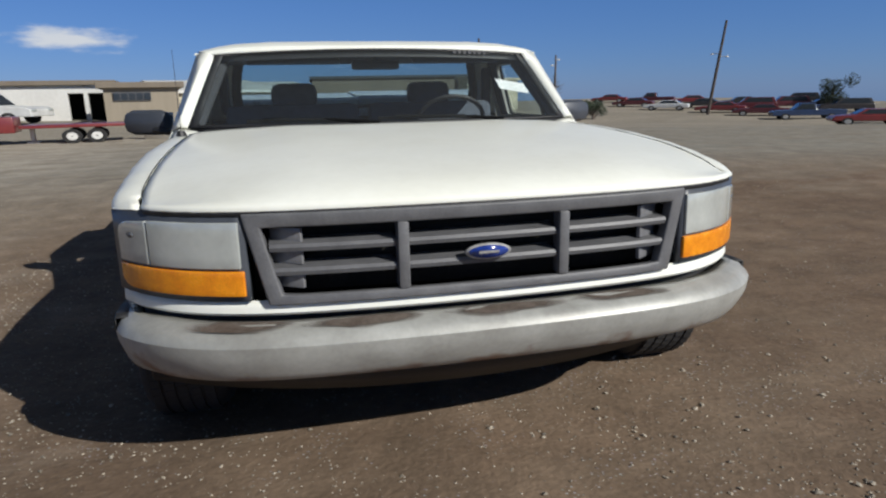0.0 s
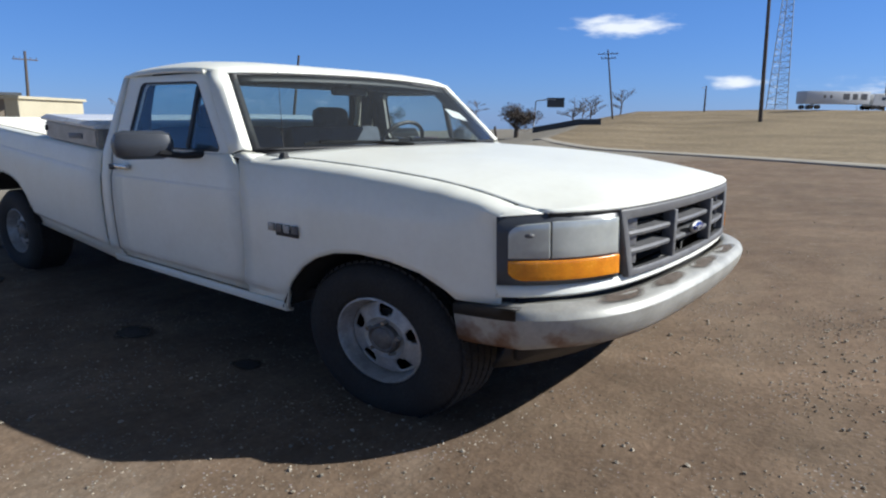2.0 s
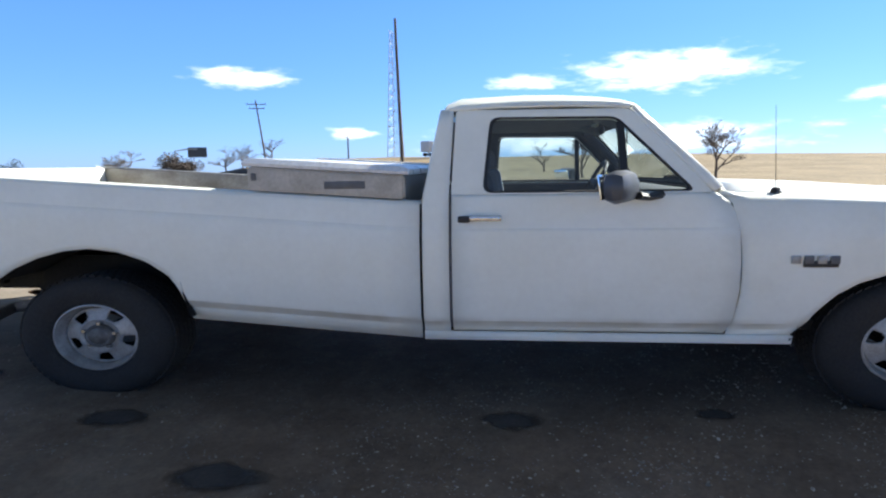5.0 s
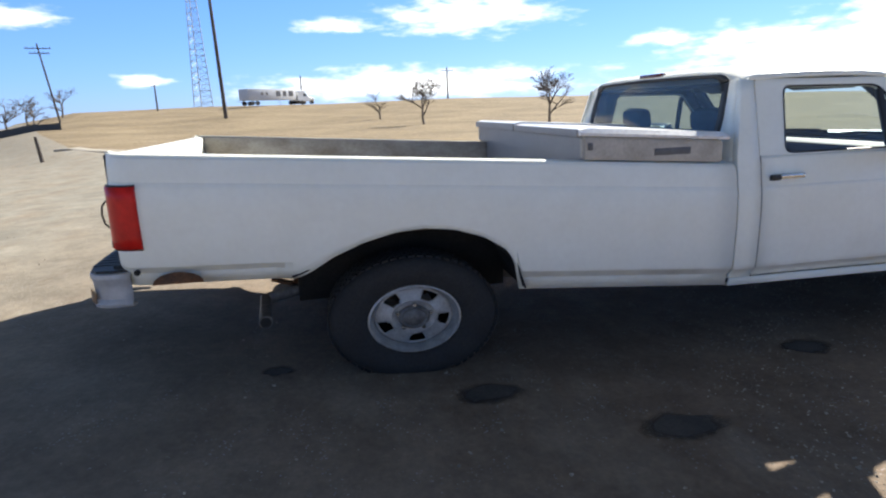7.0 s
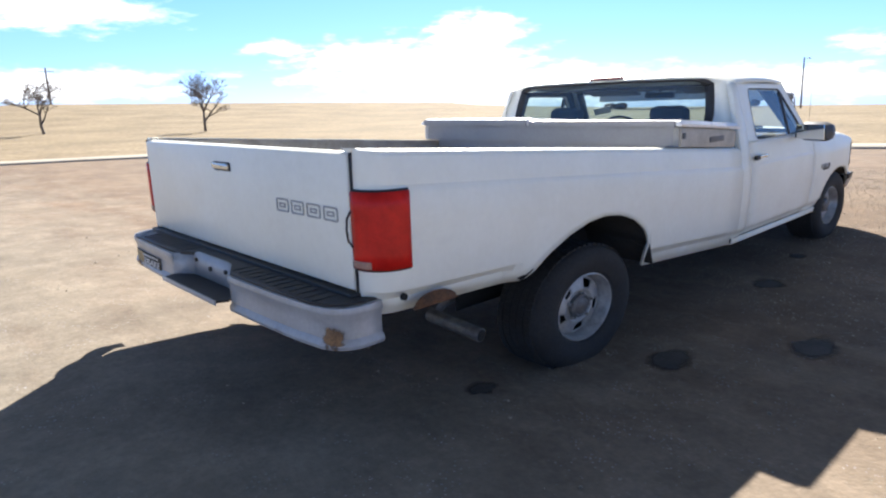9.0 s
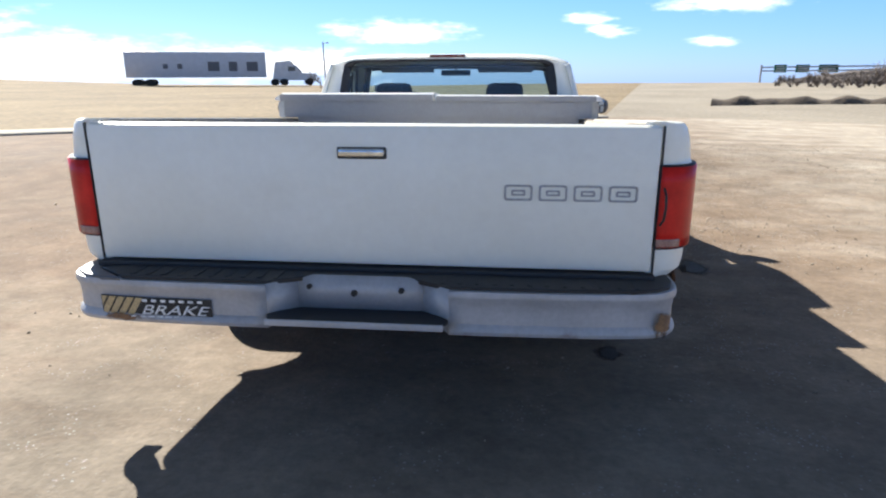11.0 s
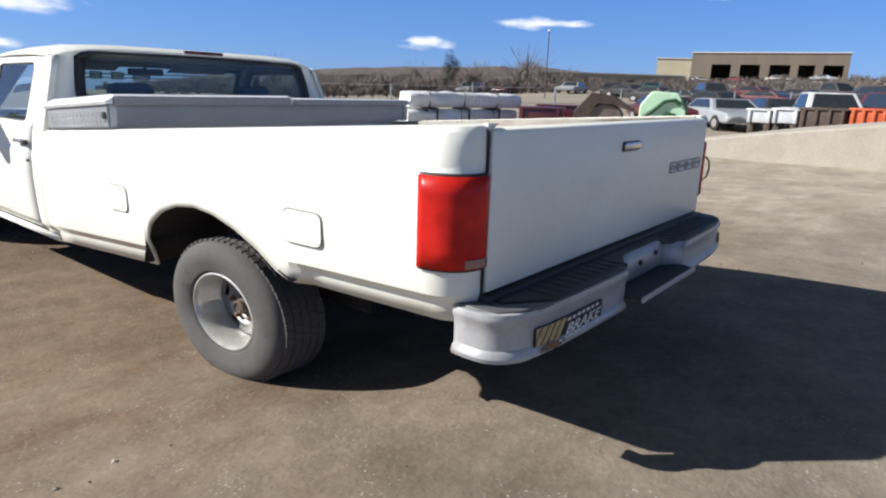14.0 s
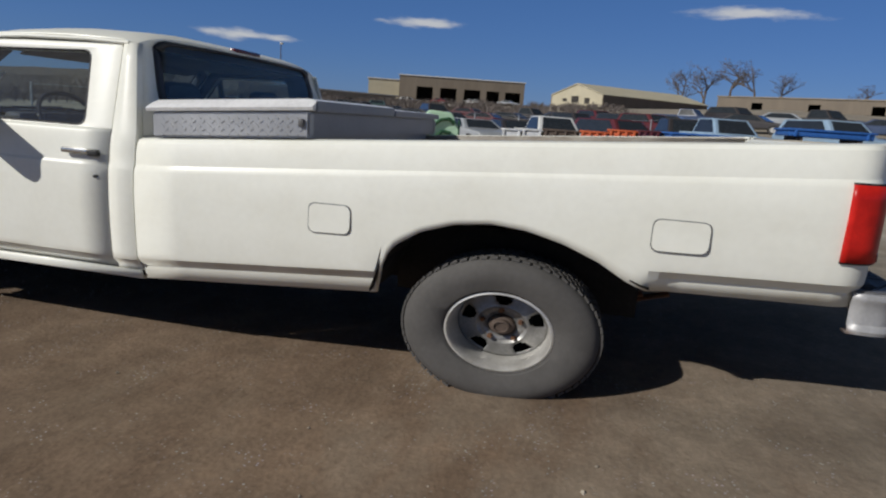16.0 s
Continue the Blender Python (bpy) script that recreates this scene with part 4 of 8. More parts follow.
part("rear_window_seal", ring_between(bmesh.new(), [p + (p - c) * 0.006 + Vector((0, 0.006, 0)) for p in bwin], bseal), BLACK, cab, solid=0.008)
bm = bmesh.new()
bm.faces.new([bm.verts.new(p) for p in bseal])
rw = part("rear_window", bm, TINTED, cab, "tinted rear window", smooth=False)
rw.visible_shadow = False
part("high_brake_lamp", boxes(((0, 1.815, 1.272), (0.25, 0.035, 0.022)), bev=0.007), DARK_RED, cab, "dark red high brake lamp")
bm = bmesh.new()
tt = [ws_bottom(u).lerp(ws_top(u), t) for u, t in ((0.70, 0.44), (0.88, 0.37), (0.88, 0.52), (0.70, 0.59))]
bm.faces.new([bm.verts.new(p + Vector((0, 0.012, -0.004))) for p in tt])
part("windscreen_paper", bm, PAPER, cab, "white paper sheet behind the windscreen", solid=0.002, smooth=False)
bm = bmesh.new()
for k in range(7):
    a = ws_bottom(0.50 + k * 0.035).lerp(ws_top(0.50 + k * 0.035), 0.955)
    box(bm, a + Vector((0, -0.012, 0.004)), (0.014, 0.003, 0.014))
part("chalk_marks", bm, LINER, cab, "faint grey chalked marks on the windscreen")

# inside the cab
part("headliner", boxes(((0, 1.44, 1.205), (1.56, 0.66, 0.012)), bev=0.004), LINER, cab)
part("cab_floor", boxes(((0, 1.25, 0.375), (1.80, 1.25, 0.02)), ((0, 0.66, 0.60), (1.74, 0.03, 0.48)), ((0, 1.875, 0.63), (1.78, 0.02, 0.52))), TRIM, cab, "dark carpeted cab floor")
dash = part("dashboard", boxes(((0, 0.84, 0.81), (1.70, 0.26, 0.12)), ((0.38, 0.93, 0.875), (0.42, 0.10, 0.05)), bev=0.02), TRIM, cab, "dark dashboard")
bm = bmesh.new()
for k in range(24):
    a0, a1 = 2 * math.pi * k / 24, 2 * math.pi * (k + 1) / 24
    p0, p1 = [Vector((0.38 + 0.175 * math.cos(a), 1.06 - 0.06 * math.sin(a), 0.885 + 0.115 * math.sin(a))) for a in (a0, a1)]
    tube(bm, [p0, p1], 0.012, 6)
tube(bm, [(0.38, 1.06, 0.885), (0.38, 0.93, 0.84)], 0.03, 8)
box(bm, (0.38, 1.06, 0.885), (0.30, 0.02, 0.035), 0.008)
part("steering_wheel", bm, BLACK, cab, "black steering wheel")
seat = part("bench_seat", boxes(((0, 1.42, 0.60), (1.60, 0.50, 0.13)), bev=0.04), CLOTH, cab, "blue-grey cloth bench seat with two headrests")
for x in (-0.41, 0.41):
    bm = bmesh.new()
    box(bm, (x, 1.66, 0.79), (0.76, 0.13, 0.36), 0.04, Euler((radians(-11), 0, 0)).to_matrix())
    part("backrest", bm, CLOTH, seat)
    bm = bmesh.new()
    box(bm, (x * 0.98, 1.70, 1.02), (0.265, 0.10, 0.140), 0.045, Euler((radians(-8), 0, 0)).to_matrix())
    tube(bm, [(x * 0.98 - 0.06, 1.69, 0.99), (x * 0.98 - 0.06, 1.69, 0.94)], 0.008, 6)
    tube(bm, [(x * 0.98 + 0.06, 1.69, 0.99), (x * 0.98 + 0.06, 1.69, 0.94)], 0.008, 6)
    part("headrest", bm, CLOTH, seat)
bm = boxes(((0, 1.09, 1.160), (0.24, 0.03, 0.045)), bev=0.012)
tube(bm, [(0, 1.09, 1.18), (0, 1.06, 1.222)], 0.01, 6)
part("rear_view_mirror", bm, BLACK, cab)
for s in (-1, 1):
    bm = bmesh.new()
    box(bm, (s * 0.40, 1.10, 1.188), (0.44, 0.14, 0.012), 0.004, Euler((radians(18), 0, 0)).to_matrix())
    part("sun_visor", bm, LINER, cab)

# bonnet and cowl
hu = np.sin(np.linspace(-1.3, 1.3, 31)) / math.sin(1.3)
HOOD_V = (0, 0.012, 0.03, 0.06, 0.10, 0.18, 0.3, 0.45, 0.6, 0.75, 0.9, 1.0)


def hood_pt(u, v):
    half = interp(v, (0, 0.08, 1), (0.803, 0.8205, 0.841))
    x = half * u
    y0 = front_y(x) - 0.006
    y1 = 0.585 + 0.12 * u * u
    z = interp(v, (0, 0.012, 0.03, 0.06, 0.10, 0.18, 0.3, 0.45, 0.6, 0.75, 0.9, 1.0), (0.759, 0.774, 0.788, 0.803, 0.815, 0.833, 0.851, 0.868, 0.880, 0.888, 0.893, 0.894))
    y = y0 + (y1 - y0) * v
    rim = interp(y, (-0.6, -0.487, -0.43, -0.3, -0.16, 0.1, 0.4, 0.72), (0.752, 0.772, 0.789, 0.813, 0.830, 0.850, 0.863, 0.870)) + 0.002
    z += (min(z, rim) - z) * min(1, abs(u)) ** 4 * min(1, v * 40)
    z += 0.006 * math.exp(-((abs(u) - 0.52) / 0.12) ** 2) * min(1, v * 4) * (1 - v * 0.6)
    return (x, y0 + (y1 - y0) * v, z)


hood = part("bonnet", rows_mesh(bmesh.new(), [[hood_pt(u, v) for u in hu] for v in HOOD_V]), WHITE, truck, "white bonnet with a dark shut line", solid=0.014)
part("cowl", rows_mesh(bmesh.new(), [[hood_pt(u, 1.0) for u in ub], [ws_bottom(u) + Vector((0, 0.01, 0.0)) for u in ub]]), BLACK, cab, "black cowl grille below the windscreen", solid=0.02)
for s in (-1, 1):
    bm = rows_mesh(bmesh.new(), [[(s * 0.80, 0.66, 0.868), (s * 0.845, 0.68, 0.866), (s * 0.90, 0.665, 0.862), (s * 0.925, 0.67, 0.856)], [(s * 0.80, 0.715, 0.878), (s * 0.858, 0.735, 0.884), (s * 0.903, 0.742, 0.886), (s * 0.938, 0.78, 0.874)]], flip=s < 0)
    part("cowl_corner", bm, WHITE, cab, solid=0.006)
for (x0, y0, x1, y1) in ((-0.06, 0.60, -0.55, 0.68), (0.52, 0.645, 0.02, 0.655)):
    bm = tube(bmesh.new(), [(x0, y0 - 0.02, 0.897), ((x0 + x1) / 2, (y0 + y1) / 2 + 0.015, 0.912), (x1, y1 + 0.012, 0.918)], 0.009, 6)
    box(bm, ((x0 * 0.25 + x1 * 0.75), (y0 * 0.25 + y1 * 0.75) + 0.02, 0.911), (abs(x1 - x0) * 0.8, 0.008, 0.016), 0, Euler((0, 0, math.atan2(y1 - y0, x1 - x0))).to_matrix())
    part("wiper", bm, WIPER_RUBBER, cab, "black wiper arm and blade")
bm = tube(bmesh.new(), [(-0.867, 0.53, 0.868), (-0.867, 0.53, 0.888)], (0.022, 0.014), 10)
tube(bm, [(-0.867, 0.53, 0.885), (-0.868, 0.545, 1.20)], (0.0016, 0.0008), 5)
part("antenna", bm, BLACK, truck, "thin black whip antenna")

# front wings
FEN_Y = [-0.487, -0.47, -0.44, -0.40, -0.36] + list(np.linspace(-0.345, 0.475, 34)) + [0.55, 0.64, 0.722]
FA_Y = (-0.60, -0.36, -0.345, -0.335, -0.30, -0.22, -0.10, 0.04, 0.15, 0.25, 0.33, 0.40, 0.45, 0.467, 0.475, 0.8)
FA_Z = (0.478, 0.478, 0.480, 0.490, 0.510, 0.545, 0.568, 0.574, 0.562, 0.530, 0.484, 0.415, 0.345, 0.305, 0.286, 0.284)


def wing_half(y):
    return interp(y, (-0.487, -0.45, -0.4, -0.3, -0.15, 0.1, 0.8), (0.893, 0.909, 0.924, 0.944, 0.962, 0.975, 0.987)) / 0.987


def wing_top(y):
    return interp(y, (-0.6, -0.487, -0.43, -0.3, -0.16, 0.1, 0.4, 0.72), (0.752, 0.772, 0.789, 0.813, 0.830, 0.850, 0.863, 0.870))


for s in (-1, 1):
    rows = []
    for y in FEN_Y:
        low, t, k = interp(y, FA_Y, FA_Z), wing_top(y), wing_half(y)
        yf = interp(0.6, DOOR_FZ, DOOR_FY)
        r = []
        for z in (0.285, 0.338, 0.368, 0.40, 0.48, 0.545, 0.62, 0.68, 0.715):
            z = low + (z - 0.285) / (0.715 - 0.285) * (min(0.715, t - 0.03) - low)
            end = interp(z, DOOR_FZ, DOOR_FY) - 0.0055
            yy = y if y < 0.5 else 0.5 + (y - 0.5) / 0.222 * (end - 0.5)
            r.append((s * cab_x(max(z, 0.322)) * k, yy, z))
        hx = interp(y, (-0.6, -0.45, 0.7), (0.803, 0.823, 0.842))
        fwd = interp(y, (-0.487, -0.44, -0.36, -0.22), (1, 0.8, 0.35, 0))
        for fx, dz, nx, nz in ((0.972, -0.036, 0.892, -0.030), (0.957, -0.018, 0.886, -0.018), (0.935, -0.007, 0.872, -0.010), (0.91, -0.001, 0.852, -0.004), (0.885, 0.001, 0.832, 0.0)):
            dz += (nz - dz) * fwd
            fx = fx * 0.975 * k * (1 - fwd) + nx * (k / 0.9048) * fwd
            end = interp(t + dz, DOOR_FZ, DOOR_FY) - 0.0055
            r.append((s * max(hx + 0.006, fx), y if y < 0.5 else 0.5 + (y - 0.5) / 0.222 * (end - 0.5), t + dz))
        r.append((s * (hx + 0.004), y, t + 0.001))
        r.append((s * (hx + 0.004), y, t - 0.02))
        rows.append(r)
    # nose above the lamp, running in to the bonnet corner
    back = [Vector(p) for p in rows[0][-7:-2]]
    lip = [Vector((s * x, front_y(x) - 0.002, 0.7585 - 0.014 * max(0.0, (x - 0.78) / 0.12))) for x in (0.895, 0.882, 0.862, 0.838, 0.812)]
    mid_ = [p.lerp(q, 0.5) + Vector((0, 0, 0.002)) for p, q in zip(back, lip)]
    low_ = [p + Vector((0, 0.01, -0.012)) for p in lip]
    bm = rows_mesh(bmesh.new(), rows, flip=s < 0)
    rows_mesh(bm, [back, mid_, lip, low_], flip=s > 0)
    bmesh.ops.remove_doubles(bm, verts=bm.verts[:], dist=0.0003)
    wing = part("front_wing", bm, WHITE, truck, "white front wing", solid=0.012)
    # thin black bar stands in for the shade between bonnet and wing
    gap = [(s * (interp(y, (-0.6, -0.45, 0.7), (0.803, 0.823, 0.842)) + 0.0022), y, wing_top(y) + 0.0015) for y in np.linspace(-0.50, 0.62, 24)]
    part("bonnet_gap_strip", tube(bmesh.new(), gap, 0.0016, 6), BLACK, wing, "thin black bar for the shade beside the bonnet")
    bm = bmesh.new()
    prof = [(y, interp(y, FA_Y, FA_Z) + 0.012) for y in np.linspace(-0.38, 0.478, 26)]
    rows_mesh(bm, [[(s * w, y, z) for y, z in prof] if w < 0.7 else [(s * (0.955 * wing_half(y) - 0.008), y, z) for y, z in prof] for w in (0.955, 0.60)])
    rows_mesh(bm, [[(s * 0.60, y, z) for y, z in prof], [(s * 0.60, y, 0.26) for y, z in prof]])
    part("wheel_well", bm, DARK, truck, "dark wheel well", solid=0.006)
    # model badge: plain raised shapes
    bx = cab_x(0.61) * wing_half(0.41)
    b = boxes(((s * (bx + 0.003), 0.395, 0.603), (0.010, 0.125, 0.024)), bev=0.003)
    badge = part("side_badge", b, BLACK, wing, "dark badge plate with pale block shapes")
    for k in range(4):
        part("badge_block", boxes(((s * (bx + 0.006), 0.485 - k * 0.046, 0.620), (0.010, 0.034, 0.030)), bev=0.003), GREY_PLASTIC if k % 2 else ARGENT, badge)
# white panel under lamps and grille, and a black sheet for the shade behind the bumper
bm = rows_mesh(bmesh.new(), [[(x, front_y(x) + 0.045, z) for x in np.linspace(-0.87, 0.87, 31)] for z in (0.40, 0.515)])
part("bumper_shade_sheet", bm, BLACK, truck, "black sheet for the shade behind the front bumper", solid=0.006)
xs = np.linspace(-0.893, 0.893, 41)
bm = rows_mesh(bmesh.new(), [[(x * k, front_y(x) + dy, z) for x in xs] for k, dy, z in ((0.985, 0.03, 0.499), (0.998, 0.004, 0.503), (1, -0.002, 0.510), (1, 0.0, 0.522), (1, 0.006, 0.540))])
part("front_panel", bm, WHITE, truck, "white panel under the lamps and grille", solid=0.01)

# black strip paints the shade under the bonnet's front edge
bm = rows_mesh(bmesh.new(), [[(x, front_y(x) - 0.003, z) for x in np.linspace(-0.80, 0.80, 31)] for z in (0.744, 0.7585)])
part("shut_line_strip", bm, BLACK, hood, "black strip for the shade under the bonnet edge", solid=0.004)

# grille
def on_front(x, z, out=0.0):
    return Vector((x, front_y(x) - out + (z - 0.64) * 0.03, z))


grille = part("grille", bmesh.new(), GREY_PLASTIC, truck, "grey plastic grille of three bays and an oval badge")


def bay_outline(x0, x1, z0, z1, x2=None, x3=None, n=10):
    x2, x3 = (x1 if x2 is None else x2), (x0 if x3 is None else x3)
    lo = [(x0 + (x1 - x0) * t, z0) for t in np.linspace(0, 1, n)]
    ri = [(x1 + (x2 - x1) * t, z0 + (z1 - z0) * t) for t in (0.25, 0.5, 0.75)]
    hi = [(x2 + (x3 - x2) * t, z1) for t in np.linspace(0, 1, n)]
    le = [(x3 + (x0 - x3) * t, z1 + (z0 - z1) * t) for t in (0.25, 0.5, 0.75)]
    return lo + ri + hi + le


out_l = bay_outline(-0.525, 0.525, 0.532, 0.750, 0.574, -0.574, 24)
in_l = bay_outline(-0.492, 0.492, 0.556, 0.716, 0.532, -0.532, 24)
bm = ring_between(bmesh.new(), [on_front(x, z, 0.012) for x, z in out_l], [on_front(x, z, 0.008) for x, z in in_l])
part("surround", bm, GREY_PLASTIC, grille, solid=0.035, bevel=0.005)
for x in (-0.205, 0.205):
    bm = bmesh.new()
    box(bm, on_front(x, 0.636, -0.008), (0.028, 0.045, 0.165), 0.006)
    part("post", bm, GREY_PLASTIC, grille)
for z in (0.668, 0.611):
    for x0, x1 in ((-0.515, -0.22), (-0.19, 0.19), (0.22, 0.515)):
        sec = []
        for x in np.linspace(x0, x1, 9):
            p = on_front(x, z)
            sec.append([(x, p.y + d, z + h) for d, h in ((0.0, -0.010), (-0.004, 0.0), (0.0, 0.008), (0.06, 0.014), (0.06, -0.012))])
        bm = rows_mesh(bmesh.new(), sec, closed=True)
        part("slat", bm, GREY_PLASTIC, grille)
for s in (-1, 1):
    for z in (0.692, 0.640, 0.582):
        bm = bmesh.new()
        box(bm, on_front(s * 0.475, z, -0.035), (0.085, 0.012, 0.036), 0.003, Euler((0, 0, radians(s * 32))).to_matrix())
        part("slanted_cheek", bm, SHINY_GREY, grille)
bm = rows_mesh(bmesh.new(), [[on_front(x, z, -0.085) for x in np.linspace(-0.56, 0.56, 12)] for z in (0.54, 0.74)])
part("radiator_core", bm, DARK, grille, "black radiator core", solid=0.01)
bm = bmesh.new()
pts = [Vector((0.058 * math.cos(a), front_y(0) - 0.022, 0.634 + 0.0195 * math.sin(a))) for a in np.linspace(0, 2 * math.pi, 28, endpoint=False)]
bm.faces.new([bm.verts.new(p) for p in pts])
ov = part("oval_badge", bm, ARGENT, grille, "blue oval badge with a bright rim", solid=0.012)
bm = bmesh.new()
bm.faces.new([bm.verts.new((0.050 * math.cos(a), front_y(0) - 0.026, 0.634 + 0.0155 * math.sin(a))) for a in np.linspace(0, 2 * math.pi, 28, endpoint=False)])
part("enamel", bm, BLUE_OVAL, ov, solid=0.004)
part("badge_stroke", boxes(((0, front_y(0) - 0.0285, 0.634), (0.05, 0.002, 0.006))), ARGENT, ov)

# headlamps
for s in (-1, 1):
    def strip(x0, x1, z0, z1, out, n=12, lo_r=0.0, hi_r=0.0):
        xs_ = list(np.linspace(x0, x1 - 0.03, n)) + [x1 - q for q in (0.022, 0.014, 0.008, 0.004, 0.0015, 0.0)]
        rows_ = []
        for f in np.linspace(0, 1, 5):
            r_ = []
            for x in xs_:
                g = max(0.0, 1 - (x1 - x) / 0.03)
                cut = 1 - math.sqrt(max(0.0, 1 - g * g))
                za = z0 + lo_r * cut
                zb = z1 - hi_r * cut - (0.014 * max(0.0, (x - 0.78) / 0.12) if z1 > 0.7 else 0)
                r_.append(on_front(s * x, za + (zb - za) * f, out))
            rows_.append(r_)
        return rows_
    bz = part("headlamp", rows_mesh(bmesh.new(), strip(0.566, 0.898, 0.542, 0.757, 0.004), flip=s < 0), MIRROR_CASE, truck, "headlamp with a hazed clear lens over an amber lens in a grey bezel", solid=0.02)
    part("main_lens", rows_mesh(bmesh.new(), strip(0.582, 0.7965, 0.622, 0.731, 0.0125), flip=s < 0), CLEAR_LENS, bz, "hazed clear lens", solid=0.012, bevel=0.004)
    part("side_lens", rows_mesh(bmesh.new(), strip(0.800, 0.883, 0.622, 0.731, 0.0125, 12, 0.0, 0.03), flip=s < 0), CLEAR_LENS, bz, "hazed clear side lens", solid=0.012, bevel=0.004)
    part("amber_lens", rows_mesh(bmesh.new(), strip(0.576, 0.884, 0.556, 0.616, 0.014, 16, 0.03, 0.0), flip=s < 0), AMBER, bz, "amber turn signal lens", solid=0.012, bevel=0.003)
    bm = bmesh.new()
    bm.faces.new([bm.verts.new(on_front(s * (0.845 + 0.010 * math.cos(a)), 0.69 + 0.007 * math.sin(a), 0.0145)) for a in np.linspace(0, 2 * math.pi, 10, endpoint=False)])
    part("lens_screw", bm, GREY_PLASTIC, bz, solid=0.003)

# front bumper
def bumper_plan():
    pts = [(x, -0.842 + 0.08 * x * x + 0.36 * x ** 6) for x in np.linspace(-0.874, 0.874, 45)]
    tail_ = [(0.902, -0.565), (0.911, -0.50), (0.918, -0.42), (0.921, -0.345)]
    return [(-x, y) for x, y in tail_[::-1]] + pts + tail_


plan = [Vector((x, y, 0)) for x, y in bumper_plan()]
sec = ((-0.090, 0.490), (-0.06, 0.497), (-0.022, 0.488), (-0.006, 0.477), (0.002, 0.462), (0.0, 0.440), (-0.007, 0.418), (-0.024, 0.386), (-0.040, 0.366), (-0.058, 0.358), (-0.08, 0.356))
rows = []
for i, p in enumerate(plan):
    d = (plan[min(i + 1, len(plan) - 1)] - plan[max(i - 1, 0)]).normalized()
    nrm = Vector((d.y, -d.x, 0))
    inn = interp(abs(p.x), (0, 0.86, 0.93, 0.95), (1, 1, 0.5, 0.25))
    sag = interp(p.y, (-0.9, -0.6, -0.34), (0, -0.008, -0.02))
    rows.append([p + nrm * (o * inn if o < -0.02 else o) + Vector((0, 0, z + sag)) for o, z in sec])
bumper = part("front_bumper", rows_mesh(bmesh.new(), rows), BUMPER_F, truck, "dented pale front bumper with brown scuff marks and rusty ends", solid=0.006)
for x in (-0.60, -0.285, 0.03, 0.36):
    pts = []
    for a in np.linspace(0, 2 * math.pi, 26, endpoint=False):
        w = 1 + 0.35 * noise.noise(Vector((x * 9 + math.cos(a) * 1.6, math.sin(a) * 1.6, 2.0)))
        px = x + 0.15 * w * math.cos(a)
        o = -0.050 + 0.032 * w * math.sin(a)
        y = -0.842 + 0.08 * px * px + 0.36 * px ** 6
        z = interp(o, [q[0] for q in sec[:4]], [q[1] for q in sec[:4]])
        pts.append((px, y - o, z + 0.0025))
    bm = bmesh.new()
    bm.faces.new([bm.verts.new(p) for p in pts])
    part("scuff_mark", bm, SCUFF, bumper, "brown scuffed pad mark")
for s in (-1, 1):
    bm = rows_mesh(bmesh.new(), [[(s * x, y, z + sag) for x, y, sag in ((0.905, -0.555, -0.010), (0.9155, -0.50, -0.013), (0.9225, -0.42, -0.017), (0.9255, -0.345, -0.021))] for z in (0.458, 0.492)], flip=s < 0)
    rows_mesh(bm, [[(s * x, y, 0.492 + sag) for x, y, sag in ((0.905, -0.555, -0.010), (0.9155, -0.50, -0.013), (0.9225, -0.42, -0.017), (0.9255, -0.345, -0.021))], [(s * 0.85, y, 0.494 + sag) for y, sag in ((-0.555, -0.010), (-0.50, -0.013), (-0.42, -0.017), (-0.345, -0.021))]])
    part("end_pad", bm, BLACK, bumper, "black rubber pad on the bumper end", solid=0.004, offset=1)
bm = rows_mesh(bmesh.new(), [[(x, -0.60 + 0.10 * x * x, z) for x in np.linspace(-0.84, 0.84, 15)] for z in (0.30, 0.49)])
part("lower_valance", bm, BLACK, bumper, "black lower valance", solid=0.02)
bm = rows_mesh(bmesh.new(), [[(x, -0.66 + 0.20 * x * x + dy, z + 0.06 * abs(x) ** 3) for x in np.linspace(-0.86, 0.86, 17)] for dy, z in ((0.0, 0.35), (0.02, 0.28), (0.06, 0.225))])
part("air_dam", bm, BLACK, bumper, "black rubber air dam", solid=0.012)

# rear step bumper
def rear_y(x):
    return 4.682 - 0.02 * x * x - 0.10 * abs(x) ** 10


xs_l = list(np.linspace(0.27, 0.79, 12))
bm_r = bmesh.new()
for s in (-1, 1):
    wrap = [(0.80 + 0.124 * math.sin(a), 4.560 + 0.098 * math.cos(a)) for a in np.linspace(0.1, math.pi / 2, 9)] + [(0.925, 4.53), (0.923, 4.485)]
    line = [Vector((x, rear_y(x), 0)) for x in xs_l] + [Vector((x, y, 0)) for x, y in wrap]
    rows = []
    for o, z in ((-0.010, 0.566), (0.004, 0.562), (0.007, 0.550), (0.006, 0.540), (0.0, 0.532), (-0.003, 0.500), (-0.002, 0.462), (0.006, 0.454), (0.010, 0.442), (0.006, 0.430), (-0.05, 0.424)):
        r = []
        for i, p in enumerate(line):
            d = (line[min(i + 1, len(line) - 1)] - line[max(i - 1, 0)]).normalized()
            q = p + Vector((-d.y, d.x, 0)) * o
            r.append((s * q.x, q.y, z))
        rows.append(r)
    rows_mesh(bm_r, rows, flip=s > 0)
    # cheek that leads in to the recess
    rows_mesh(bm_r, [[(s * 0.27, rear_y(0.27), z) for z in (0.566, 0.430)], [(s * 0.19, 4.625, z) for z in (0.572, 0.470)]], flip=s < 0)
